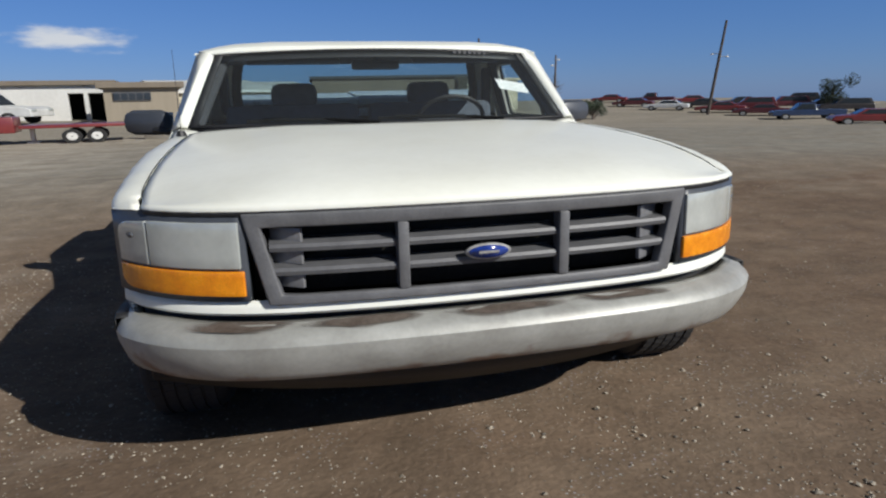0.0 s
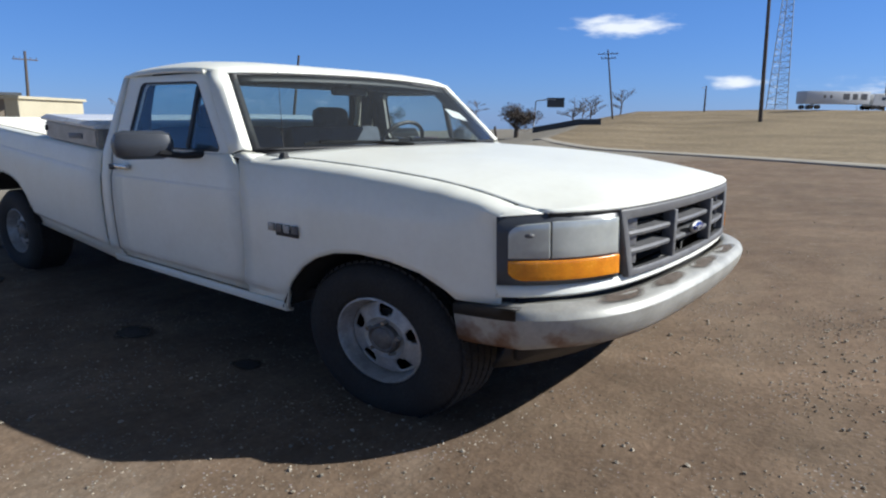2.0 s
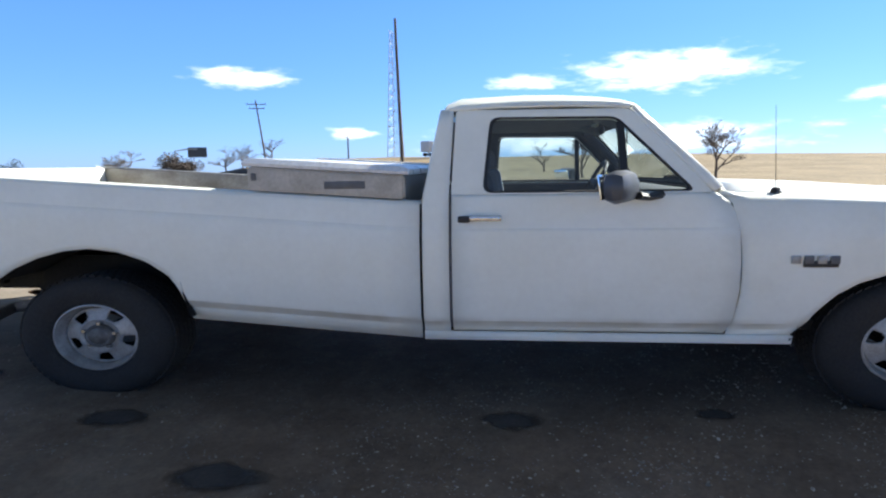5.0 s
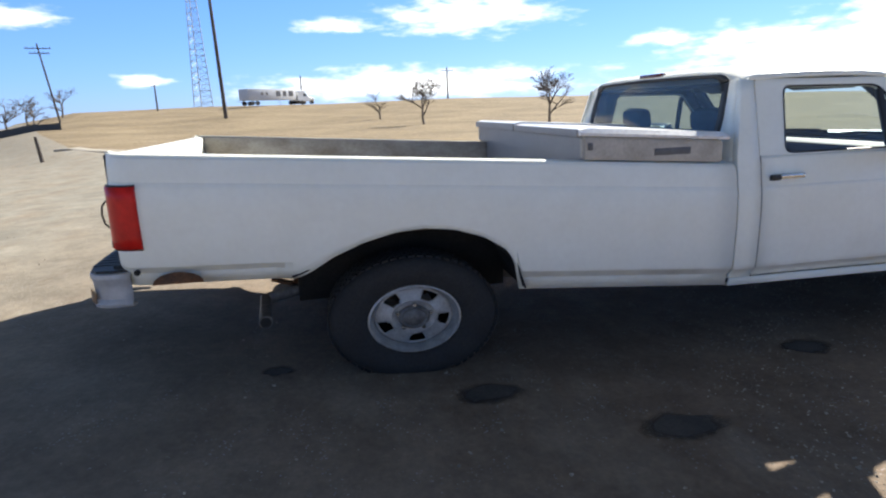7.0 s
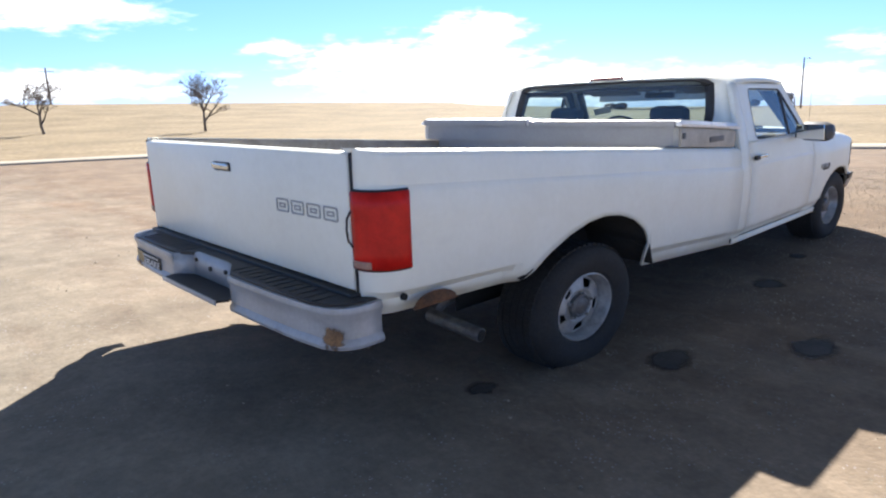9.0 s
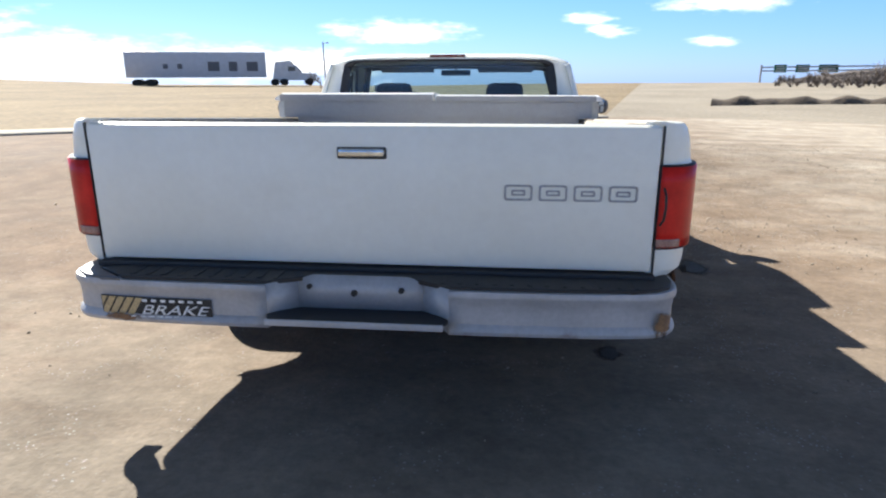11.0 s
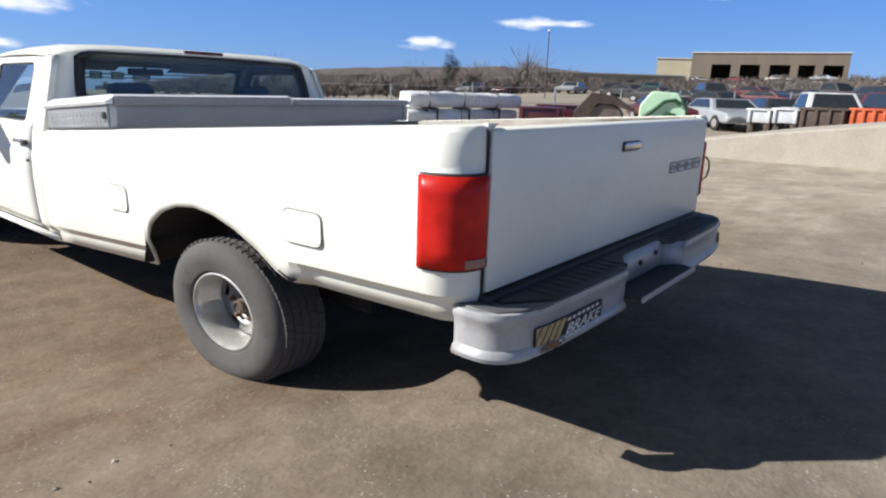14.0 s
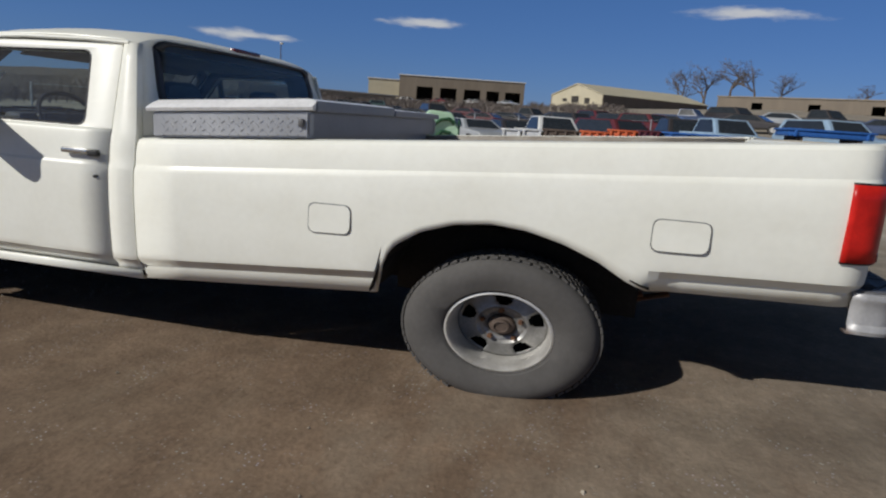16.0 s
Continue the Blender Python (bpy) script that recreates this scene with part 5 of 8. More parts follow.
rows_mesh(bm_r, [[(x, 4.625, 0.580 - 0.014 * (abs(x) > 0.17)) for x in np.linspace(-0.19, 0.19, 9)], [(x, 4.625, 0.476) for x in np.linspace(-0.19, 0.19, 9)]])
rb = part("rear_bumper", bm_r, BUMPER_R, truck, "dull grey rear step bumper with rusty corners and a black pad", solid=0.008)
bm = bmesh.new()
prism(bm, [(-0.27, 4.690), (-0.19, 4.60), (0.19, 4.60), (0.27, 4.690), (0.25, 4.735), (-0.25, 4.735)], "z", 0.466, 0.476)
low = part("lower_step", bm, BLACK, rb, "black centre step with a grey lip")
part("step_lip", boxes(((0, 4.737, 0.470), (0.52, 0.008, 0.020)), bev=0.003), BUMPER_R, low)
bm = bmesh.new()
prism(bm, [(-0.918, 4.555), (-0.90, 4.61), (-0.855, 4.645), (-0.79, 4.662), (-0.60, 4.672), (-0.27, 4.676), (-0.17, 4.622), (0.17, 4.622), (0.27, 4.676), (0.60, 4.672), (0.72, 4.667), (0.84, 4.585), (0.84, 4.555), (-0.84, 4.555), (-0.912, 4.49)], "z", 0.560, 0.574)
part("step_pad", bm, BLACK, rb, "black ribbed step pad", bevel=0.003)
bm = bmesh.new()
prism(bm, [(0.725, 4.672), (0.79, 4.666), (0.855, 4.648), (0.903, 4.61), (0.921, 4.555), (0.917, 4.49), (0.845, 4.50), (0.845, 4.585)], "z", 0.556, 0.570)
part("corner_cap", bm, GREY_PLASTIC, rb, "bare grey corner of the step", bevel=0.004)
bm = bmesh.new()
for x in [q for q in np.linspace(-0.80, 0.70, 31) if abs(q) > 0.24]:
    box(bm, (x, 4.61, 0.5755), (0.012, 0.085, 0.0022))
tagged(part("pad_ribs", bm, BLACK, rb), kind="stuff")
# solid black discs paint the shade in the bolt holes
for x, z, r in ((0.018, 0.528, 0.010), (-0.125, 0.540, 0.009), (0.155, 0.545, 0.008)):
    part("bolt_hole_shade", tube(bmesh.new(), [(x, 4.62, z), (x, 4.6335, z)], r, 10), BLACK, rb)
# rust at the corners
for x0, x1, z0, z1 in ((-0.915, -0.850, 0.425, 0.515), (0.66, 0.80, 0.432, 0.460)):
    rows = []
    for z in np.linspace(z0, z1, 4):
        r = []
        for x in np.linspace(abs(x0), abs(x1), 9):
            if x <= 0.79:
                y = rear_y(x)
            else:
                y = 4.560 + 0.098 * math.sqrt(max(0.0, 1 - ((x - 0.80) / 0.124) ** 2)) if x > 0.80 else 4.658
            r.append((math.copysign(x, x0), y + 0.0125, z))
        rows.append(r)
    part("rust_spot", rows_mesh(bmesh.new(), rows), RUST_STAIN, rb, "brown rust spot")
# sticker with printed words
bm = bmesh.new()
rows_mesh(bm, [[(x, rear_y(x) + 0.0015, z) for x in np.linspace(0.443, 0.803, 9)] for z in (0.446, 0.5095)])
stk = part("bumper_sticker", bm, BLACK, rb, "peeling black bumper sticker with white words and gold stripes", solid=0.003, offset=1, smooth=False)
for k in range(5):
    bm = bmesh.new()
    rows = []
    for t in np.linspace(0, 1, 6):
        hi_x, lo_x = 0.842 - 0.030 * k - 0.040 * t, 0.819 - 0.030 * k - 0.040 * t
        rows.append([(min(0.800, hi_x + (lo_x - hi_x) * q), rear_y(min(0.800, hi_x + (lo_x - hi_x) * q)) + 0.0062, 0.4475 + 0.0605 * t) for q in (0, 0.5, 1)])
    part("gold_stripe", rows_mesh(bm, rows), GOLD, stk, smooth=False)
bm = bmesh.new()
for k in range(7):
    box(bm, (0.652 - k * 0.029, rear_y(0.55) + 0.006, 0.5015), (0.016, 0.002, 0.008))
for k in range(9):
    box(bm, (0.690 - k * 0.027, rear_y(0.55) + 0.006, 0.4505), (0.02, 0.002, 0.004))
tagged(part("small_print", bm, PAPER, stk, smooth=False), kind="stuff")
txt = bpy.data.curves.new("printed_word", "FONT")
txt.body, txt.size, txt.extrude, txt.shear = "BRAKE", 0.052, 0.0008, 0.35
txt.align_x = "CENTER"
word = new("printed_word", txt)
txt.materials.append(PAPER)
word.matrix_basis = Matrix.Translation((0.565, rear_y(0.56) + 0.0065, 0.4585)) @ Euler((radians(90), 0, radians(180))).to_matrix().to_4x4() @ Matrix.Diagonal((1.35, 0.82, 1, 1))
word.parent = stk

# chassis, axles, exhaust
for c, d in (((-0.42, 1.1, 0.30), (0.08, 3.1, 0.10)), ((0.42, 1.1, 0.30), (0.08, 3.1, 0.10)), ((-0.42, 3.5, 0.44), (0.08, 1.8, 0.10)), ((0.42, 3.5, 0.44), (0.08, 1.8, 0.10))):
    part("frame_rail", boxes((c, d), bev=0.01), DARK, truck, "dark frame rail")
part("fuel_tank", boxes(((0, 2.6, 0.40), (0.9, 0.3, 0.2)), ((0, 2.6, 0.36), (0.9, 0.9, 0.12)), bev=0.01), DARK, truck)
# plain dark slab, added so that sunlight doesn't pass through the cab
part("floor_pan", boxes(((0, 0.9, 0.34), (1.7, 2.0, 0.05)), bev=0.01), DARK, truck)
part("engine", boxes(((0, 0.02, 0.50), (1.15, 1.05, 0.36)), bev=0.01), DARK, truck)
part("cross_member", boxes(((0, 4.2, 0.46), (1.0, 0.06, 0.08)), bev=0.01), DARK, truck)
for y in (0.0, 3.378):
    bm = tube(bmesh.new(), [(-0.80, y, 0.262), (0.80, y, 0.262)], 0.055, 10, K)
    bmesh.ops.create_uvsphere(bm, u_segments=12, v_segments=8, radius=0.14, matrix=Matrix.Translation((0, y, 0.262)) @ Matrix.Diagonal((1, 1, K, 1)))
    part("axle", bm, DARK, truck)
for s in (-1, 1):
    bm = bmesh.new()
    for k in range(5):
        a = [(s * 0.52, 3.378 + (0.62 - 0.1 * k) * t, 0.285 - 0.012 * k + 0.10 * t * t) for t in np.linspace(-1, 1, 11)]
        rows_mesh(bm, [[(x - 0.03, y, z) for x, y, z in a], [(x + 0.03, y, z) for x, y, z in a]])
    part("leaf_spring", bm, RUST, truck, solid=0.008)
bm = tube(bmesh.new(), [(-0.50, 2.6, 0.30), (-0.52, 3.45, 0.38), (-0.56, 3.88, 0.34), (-0.63, 4.02, 0.325), (-0.885, 4.0, 0.298)], 0.028, 12)
part("exhaust_pipe", bm, HUB_STEEL, truck, "dull grey tailpipe turned out behind the rear wheel")
# dark disc closes the pipe and paints the shade inside it
bm = tube(bmesh.new(), [(-0.878, 4.0005, 0.2985), (-0.888, 3.9998, 0.2975)], 0.023, 12)
part("pipe_mouth_shade", bm, DARK, truck)
# rust bite behind the passenger rear wheel
bm = bmesh.new()
bm.faces.new([bm.verts.new((-0.9745, 4.30 + 0.095 * math.cos(a), 0.515 + 0.048 * math.sin(a))) for a in np.linspace(0.05, math.pi - 0.05, 14)])
part("rust_patch", bm, RUST, truck, "rusted-out brown patch in the bed side", solid=0.006)
# dark disc on the bed side paints the hole's shade
part("rust_hole_shade", tube(bmesh.new(), [(-0.975, 4.44, 0.575), (-0.986, 4.44, 0.575)], 0.012, 8), DARK, truck)


# wheels
def wheel(x, y, s, shiny, phase=0.0):
    """One wheel: a tyre with tread blocks, a slotted steel rim and its hub."""
    zc = 0.264

    def spin(bm, prof, n=56, xr=0.0):
        rows = [[(s * (abs(x) + dx), y + r * math.cos(a), zc + max(-0.262, K * r * math.sin(a))) for a in np.linspace(0, 2 * math.pi, n, endpoint=False)] for r, dx in prof]
        return rows_mesh(bm, rows, closed=True)
    w = part("wheel", spin(bmesh.new(), [(0.212, 0.02), (0.212, -0.20), (0.11, -0.20)]), DARK, truck, "wheel with a worn chrome rim, rusty bare hub and lighter tyre" if shiny else "wheel with a grey slotted steel rim and dark tyre", solid=0.004)
    tyre = spin(bmesh.new(), [(0.198, 0.010), (0.214, 0.026), (0.262, 0.038), (0.305, 0.038), (0.340, 0.026), (0.358, 0.008), (0.366, -0.02), (0.369, -0.085), (0.366, -0.15), (0.356, -0.182), (0.335, -0.200), (0.28, -0.21), (0.21, -0.19)], 64)
    t = part("tyre", tyre, LIGHT_RUBBER if shiny else RUBBER, w)
    bm = bmesh.new()
    for k in range(60):
        a = 2 * math.pi * k / 60
        for j, dx in enumerate((-0.012, -0.05, -0.085, -0.12, -0.158)):
            aa = a + (0.05 if j % 2 else 0)
            if K * 0.37 * math.sin(aa) < -0.25:
                continue
            p = (s * (abs(x) + dx), y + 0.368 * math.cos(aa), zc + K * 0.368 * math.sin(aa))
            box(bm, p, (0.028, 0.026, 0.008), 0, Euler((aa - math.pi / 2, 0, 0)).to_matrix())
    tb_ = part("tread", bm, LIGHT_RUBBER if shiny else RUBBER, t, smooth=False)
    tagged(tb_, kind="stuff")
    deep = 0.098 if shiny else 0.038
    m = RIM_CHROME if shiny else ARGENT
    bm = spin(bmesh.new(), [(0.196, 0.004), (0.201, 0.018), (0.194, 0.020), (0.188, 0.010), (0.185, -0.01), (0.180, -deep + 0.012), (0.172, -deep)])
    part("rim", bm, m, w, solid=0.003)
    bm = bmesh.new()
    n_a, radii = 80, [0.176, 0.160, 0.150, 0.135, 0.120, 0.108, 0.098, 0.085, 0.055]
    depth = [-deep, -deep + 0.004, -deep + 0.006, -deep + 0.010, -deep + 0.014, -deep + 0.018, -deep + 0.020, -deep + 0.012, -deep + 0.012]
    vs = [[bm.verts.new((s * (abs(x) + d), y + r * math.cos(2 * math.pi * k / n_a), zc + K * r * math.sin(2 * math.pi * k / n_a))) for k in range(n_a)] for r, d in zip(radii, depth)]
    for i in range(len(radii) - 1):
        for k in range(n_a):
            th = (k + 0.5) / n_a * 5 - 0.25 - phase
            off = abs(th - round(th))
            if 1 <= i <= 4 and off < (0.20, 0.20, 0.18, 0.14)[i - 1]:
                continue
            k2 = (k + 1) % n_a
            bm.faces.new((vs[i][k], vs[i][k2], vs[i + 1][k2], vs[i + 1][k]))
    part("rim_disc", bm, SHADED_DISC if shiny else ARGENT, w, solid=0.006)
    if shiny:
        hub = spin(bmesh.new(), [(0.052, -deep + 0.012), (0.046, -deep + 0.026), (0.036, -deep + 0.030), (0.034, -deep + 0.046), (0.026, -deep + 0.050), (0.022, -deep + 0.044), (0.001, -deep + 0.044)], 24)
        part("hub", hub, BROWN_STEEL, w, "rusty bare hub")
    else:
        hub = spin(bmesh.new(), [(0.070, -deep + 0.012), (0.068, -deep + 0.030), (0.058, -deep + 0.036), (0.050, -deep + 0.032), (0.030, -deep + 0.040), (0.001, -deep + 0.041)], 28)
        part("hub_cap", hub, HUB_STEEL, w, "dull grey hub cap")
    for k in range(5):
        a = 2 * math.pi * (k + 0.3) / 5
        p = Vector((s * (abs(x) - deep + 0.012), y + 0.076 * math.cos(a), zc + K * 0.076 * math.sin(a)))
        part("wheel_nut", tube(bmesh.new(), [p, p + Vector((s * 0.022, 0, 0))], (0.012, 0.009), 6, K), RUST if shiny else CHROME, w)


wheel(-0.895, 0.0, -1, False)
wheel(0.895, 0.0, 1, False)
wheel(-0.910, 3.378, -1, False, 0.42)
wheel(0.905, 3.378, 1, True)

# cross-bed tool box
tool = thing("tool_box", "aluminium tool box lying across the front of the pickup bed", "tool box")


def tool_z(y, h):
    return 0.853 + RAKE * (y - 1.93) + h


def tb_box(x0, x1, y0, y1, h0, h1, bev=0.008):
    bm = bmesh.new()
    sgn = []
    for y in (y0, y1):
        sgn.append([(x0, y, tool_z(y, h0)), (x1, y, tool_z(y, h0)), (x1, y, tool_z(y, h1)), (x0, y, tool_z(y, h1))])
    v = [[bm.verts.new(p) for p in r] for r in sgn]
    bm.faces.new(v[0])
    bm.faces.new(v[1][::-1])
    for i in range(4):
        bm.faces.new((v[0][i], v[1][i], v[1][(i + 1) % 4], v[0][(i + 1) % 4]))
    bmesh.ops.bevel(bm, geom=list(bm.edges), offset=bev, segments=2, affect="EDGES")
    return bm


def lid_mesh(s):
    """A lid with a sloping outer end."""
    prof = [(0.003, 0.104), (0.952, 0.104), (0.957, 0.116), (0.915, 0.147), (0.003, 0.150)] if s > 0 else [(0.003, 0.104), (0.955, 0.104), (0.960, 0.116), (0.940, 0.136), (0.003, 0.139)]
    bm = bmesh.new()
    v = [[bm.verts.new((s * x, y, tool_z(y, h - (0.010 if h > 0.12 and k in (0, 3) else 0)))) for x, h in prof] for k, y in enumerate((1.955, 1.985, 2.61, 2.645))]
    for a, b in zip(v, v[1:]):
        for i in range(5):
            bm.faces.new((a[i], a[(i + 1) % 5], b[(i + 1) % 5], b[i]))
    bm.faces.new(v[0][::-1])
    bm.faces.new(v[-1])
    return bm


part("box_body", tb_box(-0.84, 0.84, 1.985, 2.60, -0.22, 0.115), SHADED_ALU, tool)
part("box_shelf", tb_box(-0.93, 0.93, 1.98, 2.625, 0.004, 0.102), SHADED_ALU, tool, "aluminium back of the box, greyed for its shade")
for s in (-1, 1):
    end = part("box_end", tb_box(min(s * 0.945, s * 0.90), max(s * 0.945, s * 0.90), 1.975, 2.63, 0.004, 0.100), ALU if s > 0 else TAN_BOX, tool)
    lid = part("lid", lid_mesh(s), SUNLIT_ALU, tool, "aluminium lid, whitened for the sun on it")
    # strip added to put shade on the lid's rear edge
    part("lid_shade_strip", tb_box(min(s * 0.01, s * 0.925), max(s * 0.01, s * 0.925), 2.640, 2.652, 0.100, 0.138 if s > 0 else 0.130, 0.003), SHADED_ALU, lid, "grey strip added for the shade on the lid's rear edge")
    bm = bmesh.new()
    for y in np.linspace(2.02, 2.58, 15):
        for k, h in enumerate((0.02, 0.035, 0.05, 0.065, 0.08)):
            box(bm, (s * 0.9455, y + 0.018 * (k % 2), tool_z(y, h)), (0.003, 0.016, 0.005), 0, Euler((radians(35 if k % 2 else -35), 0, 0)).to_matrix())
    if s > 0:
        part("tread_pattern", bm, ALU, end, smooth=False)
    else:
        bm.free()
        part("paddle_plate", boxes(((-0.947, 2.22, tool_z(2.22, 0.048)), (0.006, 0.17, 0.030)), bev=0.003), GREY_PLASTIC, end, "dull latch plate")
    bm = boxes(((s * 0.950, 2.60, tool_z(2.60, 0.06)), (0.014, 0.02, 0.03)), bev=0.004)
    part("catch", bm, GREY_PLASTIC, end)

# ---- the ground and the wide setting ----
HUB = Vector((0.0, 3.0, 0.0))
SKY_B = (-180, -165, -155, -145, -130, -110, -80, -60, -45, -30, -20, -10, 0, 10, 20, 25, 30, 40, 50, 60, 80, 90, 105, 120, 150, 165, 180)
SKY_EL = (1.85, 1.3, 1.0, 0.0, -0.9, -0.7, -1.1, -0.8, 0.0, 0.45, 0.65, 0.85, 0.75, 0.9, 0.75, -0.1, -0.8, -1.1, -0.6, -0.4, -0.7, -0.7, -0.5, 0.4, 2.3, 2.6, 1.85)
# the kerb at the foot of the grass bank
KERB = [(-3.0, -10.9), (0.0, -9.4), (5.5, -6.7), (10.6, -4.2), (14.0, -1.0), (16.6, 3.2), (20.0, 9.4), (26.0, 15.5)]


def lot(x, y):
    """Bends the dirt lot round the pickup into a shallow dip that fits the camera's view."""
    d = abs(y - 1.6)
    if d > 2.8:
        d = 2.8 + 0.5 * (1 - math.exp((2.8 - d) / 0.5))
    f = min(1.0, max(0.0, (13.0 - math.hypot(x, y - 1.6)) / 9.0))
    return (0.0145 * d * d - 0.022) * f * f * (3 - 2 * f)


def rise(x, y):
    """Height of the ground."""
    dx, dy = x - HUB.x, y - HUB.y
    r = math.hypot(dx, dy)
    b = math.degrees(math.atan2(dy, dx))
    el = interp(b, SKY_B, SKY_EL)
    far = 1.05 + 100 * math.tan(radians(el))
    if r < 15:
        return lot(x, y)
    bend = interp(b, (-180, -165, -150, -60, -35, 20, 30, 135, 150, 165, 180), (1.5, 1.5, 1.15, 1.15, 2.0, 2.0, 1.15, 1.1, 0.88, 1.0, 1.5))
    swale = -0.45 * interp(b, (-75, -50, 15, 25), (0, 1, 1, 0)) * math.sin(math.pi * min(1.0, max(0.0, (r - 15) / 85)))
    dip = interp(b, (24, 36, 62, 78), (0, 1, 1, 0))
    if r < 100:
        z50 = -1.55 * dip + (1 - dip) * far * (35 / 85) ** bend
        if r < 50:
            return z50 * (r - 15) / 35 if dip else far * ((r - 15) / 85) ** bend + swale
        return z50 + (far - z50) * (r - 50) / 50 if dip else far * ((r - 15) / 85) ** bend + swale
    if r < 260:
        return far + (r - 100) * (math.tan(radians(el)) if el > 0 else -0.02)
    z260 = far + 160 * (math.tan(radians(el)) if el > 0 else -0.02)
    return z260 - (r - 260) * 0.02


def kerb_radius(b):
    """How far the kerb lies along a bearing, or None."""
    d = Vector((math.cos(radians(b)), math.sin(radians(b))))
    best = None
    for (x0, y0), (x1, y1) in zip(KERB, KERB[1:]):
        a, e = Vector((x0 - HUB.x, y0 - HUB.y)), Vector((x1 - x0, y1 - y0))
        den = d.x * e.y - d.y * e.x
        if abs(den) < 1e-9:
            continue
        t, u = (a.x * e.y - a.y * e.x) / den, (a.x * d.y - a.y * d.x) / den
        if t > 0 and -1e-6 <= u <= 1 + 1e-6:
            best = t if best is None else min(best, t)
    return best


bearings = [k * 2.0 - 180 for k in range(180)]
inner_r = (0.3, 0.7, 1.1, 1.5, 1.9, 2.3, 2.7, 3.1, 3.5, 4, 4.5, 5, 6, 7, 8, 9, 10, 11, 12, 13.5)
outer_f = (1.0, 1.12, 1.3, 1.6, 2.0, 2.6, 3.4, 4.5, 6, 8, 11, 15, 17.3, 22, 30, 45, 80, 140)
bm = bmesh.new()
mid = bm.verts.new((HUB.x, HUB.y, rise(HUB.x, HUB.y)))
rings, grassy = [], []
for b in bearings:
    kr = kerb_radius(b)
    grassy.append(kr is not None)
    if kr is None and 20 < b < 46:
        kr = 15 + 14 * (46 - b) / 20
    kr = min(kr or 15.0, 36)
    c, s_ = math.cos(radians(b)), math.sin(radians(b))
    col = []
    for r in [q / 13.5 * kr * 0.97 for q in inner_r] + [kr * f for f in outer_f[:13]] + [15 * f for f in outer_f[13:]]:
        r = max(r, col[-1][1] + 0.25 if col else 0)
        p = (HUB.x + r * c, HUB.y + r * s_)
        col.append((bm.verts.new((*p, rise(*p))), r))
    rings.append([v for v, _ in col])
n_in = len(inner_r)
for i in range(len(bearings)):
    a, b_ = rings[i], rings[(i + 1) % len(bearings)]
    bm.faces.new((mid, a[0], b_[0]))
    for j in range(len(a) - 1):
        f = bm.faces.new((a[j], a[j + 1], b_[j + 1], b_[j]))
        both = grassy[i] and grassy[(i + 1) % len(bearings)]
        f.material_index = 0 if j < n_in else (1 if both else ((0 if -95 < bearings[i] < 40 else 2) if j < n_in + 9 else 1))
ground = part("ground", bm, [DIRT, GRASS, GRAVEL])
tagged(ground, "packed brown dirt lot running into dry grass banks", "ground", kind="structure")

# kerb
bm = bmesh.new()
pts = []
for (x0, y0), (x1, y1) in zip(KERB, KERB[1:]):
    for t in np.linspace(0, 1, 8, endpoint=False):
        pts.append(Vector((x0 + (x1 - x0) * t, y0 + (y1 - y0) * t, 0)))
rows = []
for i, p in enumerate(pts):
    d = (pts[min(i + 1, len(pts) - 1)] - pts[max(i - 1, 0)]).normalized()
    nrm = Vector((d.y, -d.x, 0))
    z = rise(p.x, p.y)
    rows.append([p + nrm * o + Vector((0, 0, z + h)) for o, h in ((-0.20, -0.05), (-0.16, 0.04), (-0.12, 0.055), (0.35, 0.075), (0.42, 0.05), (0.42, -0.05))])
rows_mesh(bm, rows)
tagged(part("kerb", bm, PALE_KERB), "pale concrete kerb at the foot of the grass bank", "kerb", kind="structure")

# oil stains
for x, y, rx, ry in ((-1.03, 1.54, 0.075, 0.105), (-1.60, 2.52, 0.08, 0.15), (-1.20, 3.13, 0.08, 0.13), (-0.85, 3.97, 0.045, 0.06), (-0.95, 0.75, 0.05, 0.065)):
    bm = bmesh.new()
    bm.faces.new([bm.verts.new((x + rx * math.cos(a) * (1.2 + 0.75 * noise.noise(Vector((x * 3 + 1.7 * math.cos(a), y + 1.7 * math.sin(a), 0)))), y + ry * math.sin(a) * (1.2 + 0.75 * noise.noise(Vector((x, y * 3 + 1.7 * math.sin(a), 1.7 * math.cos(a))))), lot(x, y) + 0.006)) for a in np.linspace(0, 2 * math.pi, 26, endpoint=False)])
    tagged(part("oil_stain", bm, STAIN, ground))

# loose stones
rng = np.random.default_rng(7)
V, F = [], []
ico = [Vector(p) for p in ((0, 0, 1), (0.9, 0, 0.2), (0.28, 0.85, 0.2), (-0.72, 0.53, 0.2), (-0.72, -0.53, 0.2), (0.28, -0.85, 0.2), (0, 0, -0.6))]
icf = [(0, 1, 2), (0, 2, 3), (0, 3, 4), (0, 4, 5), (0, 5, 1), (6, 2, 1), (6, 3, 2), (6, 4, 3), (6, 5, 4), (6, 1, 5)]
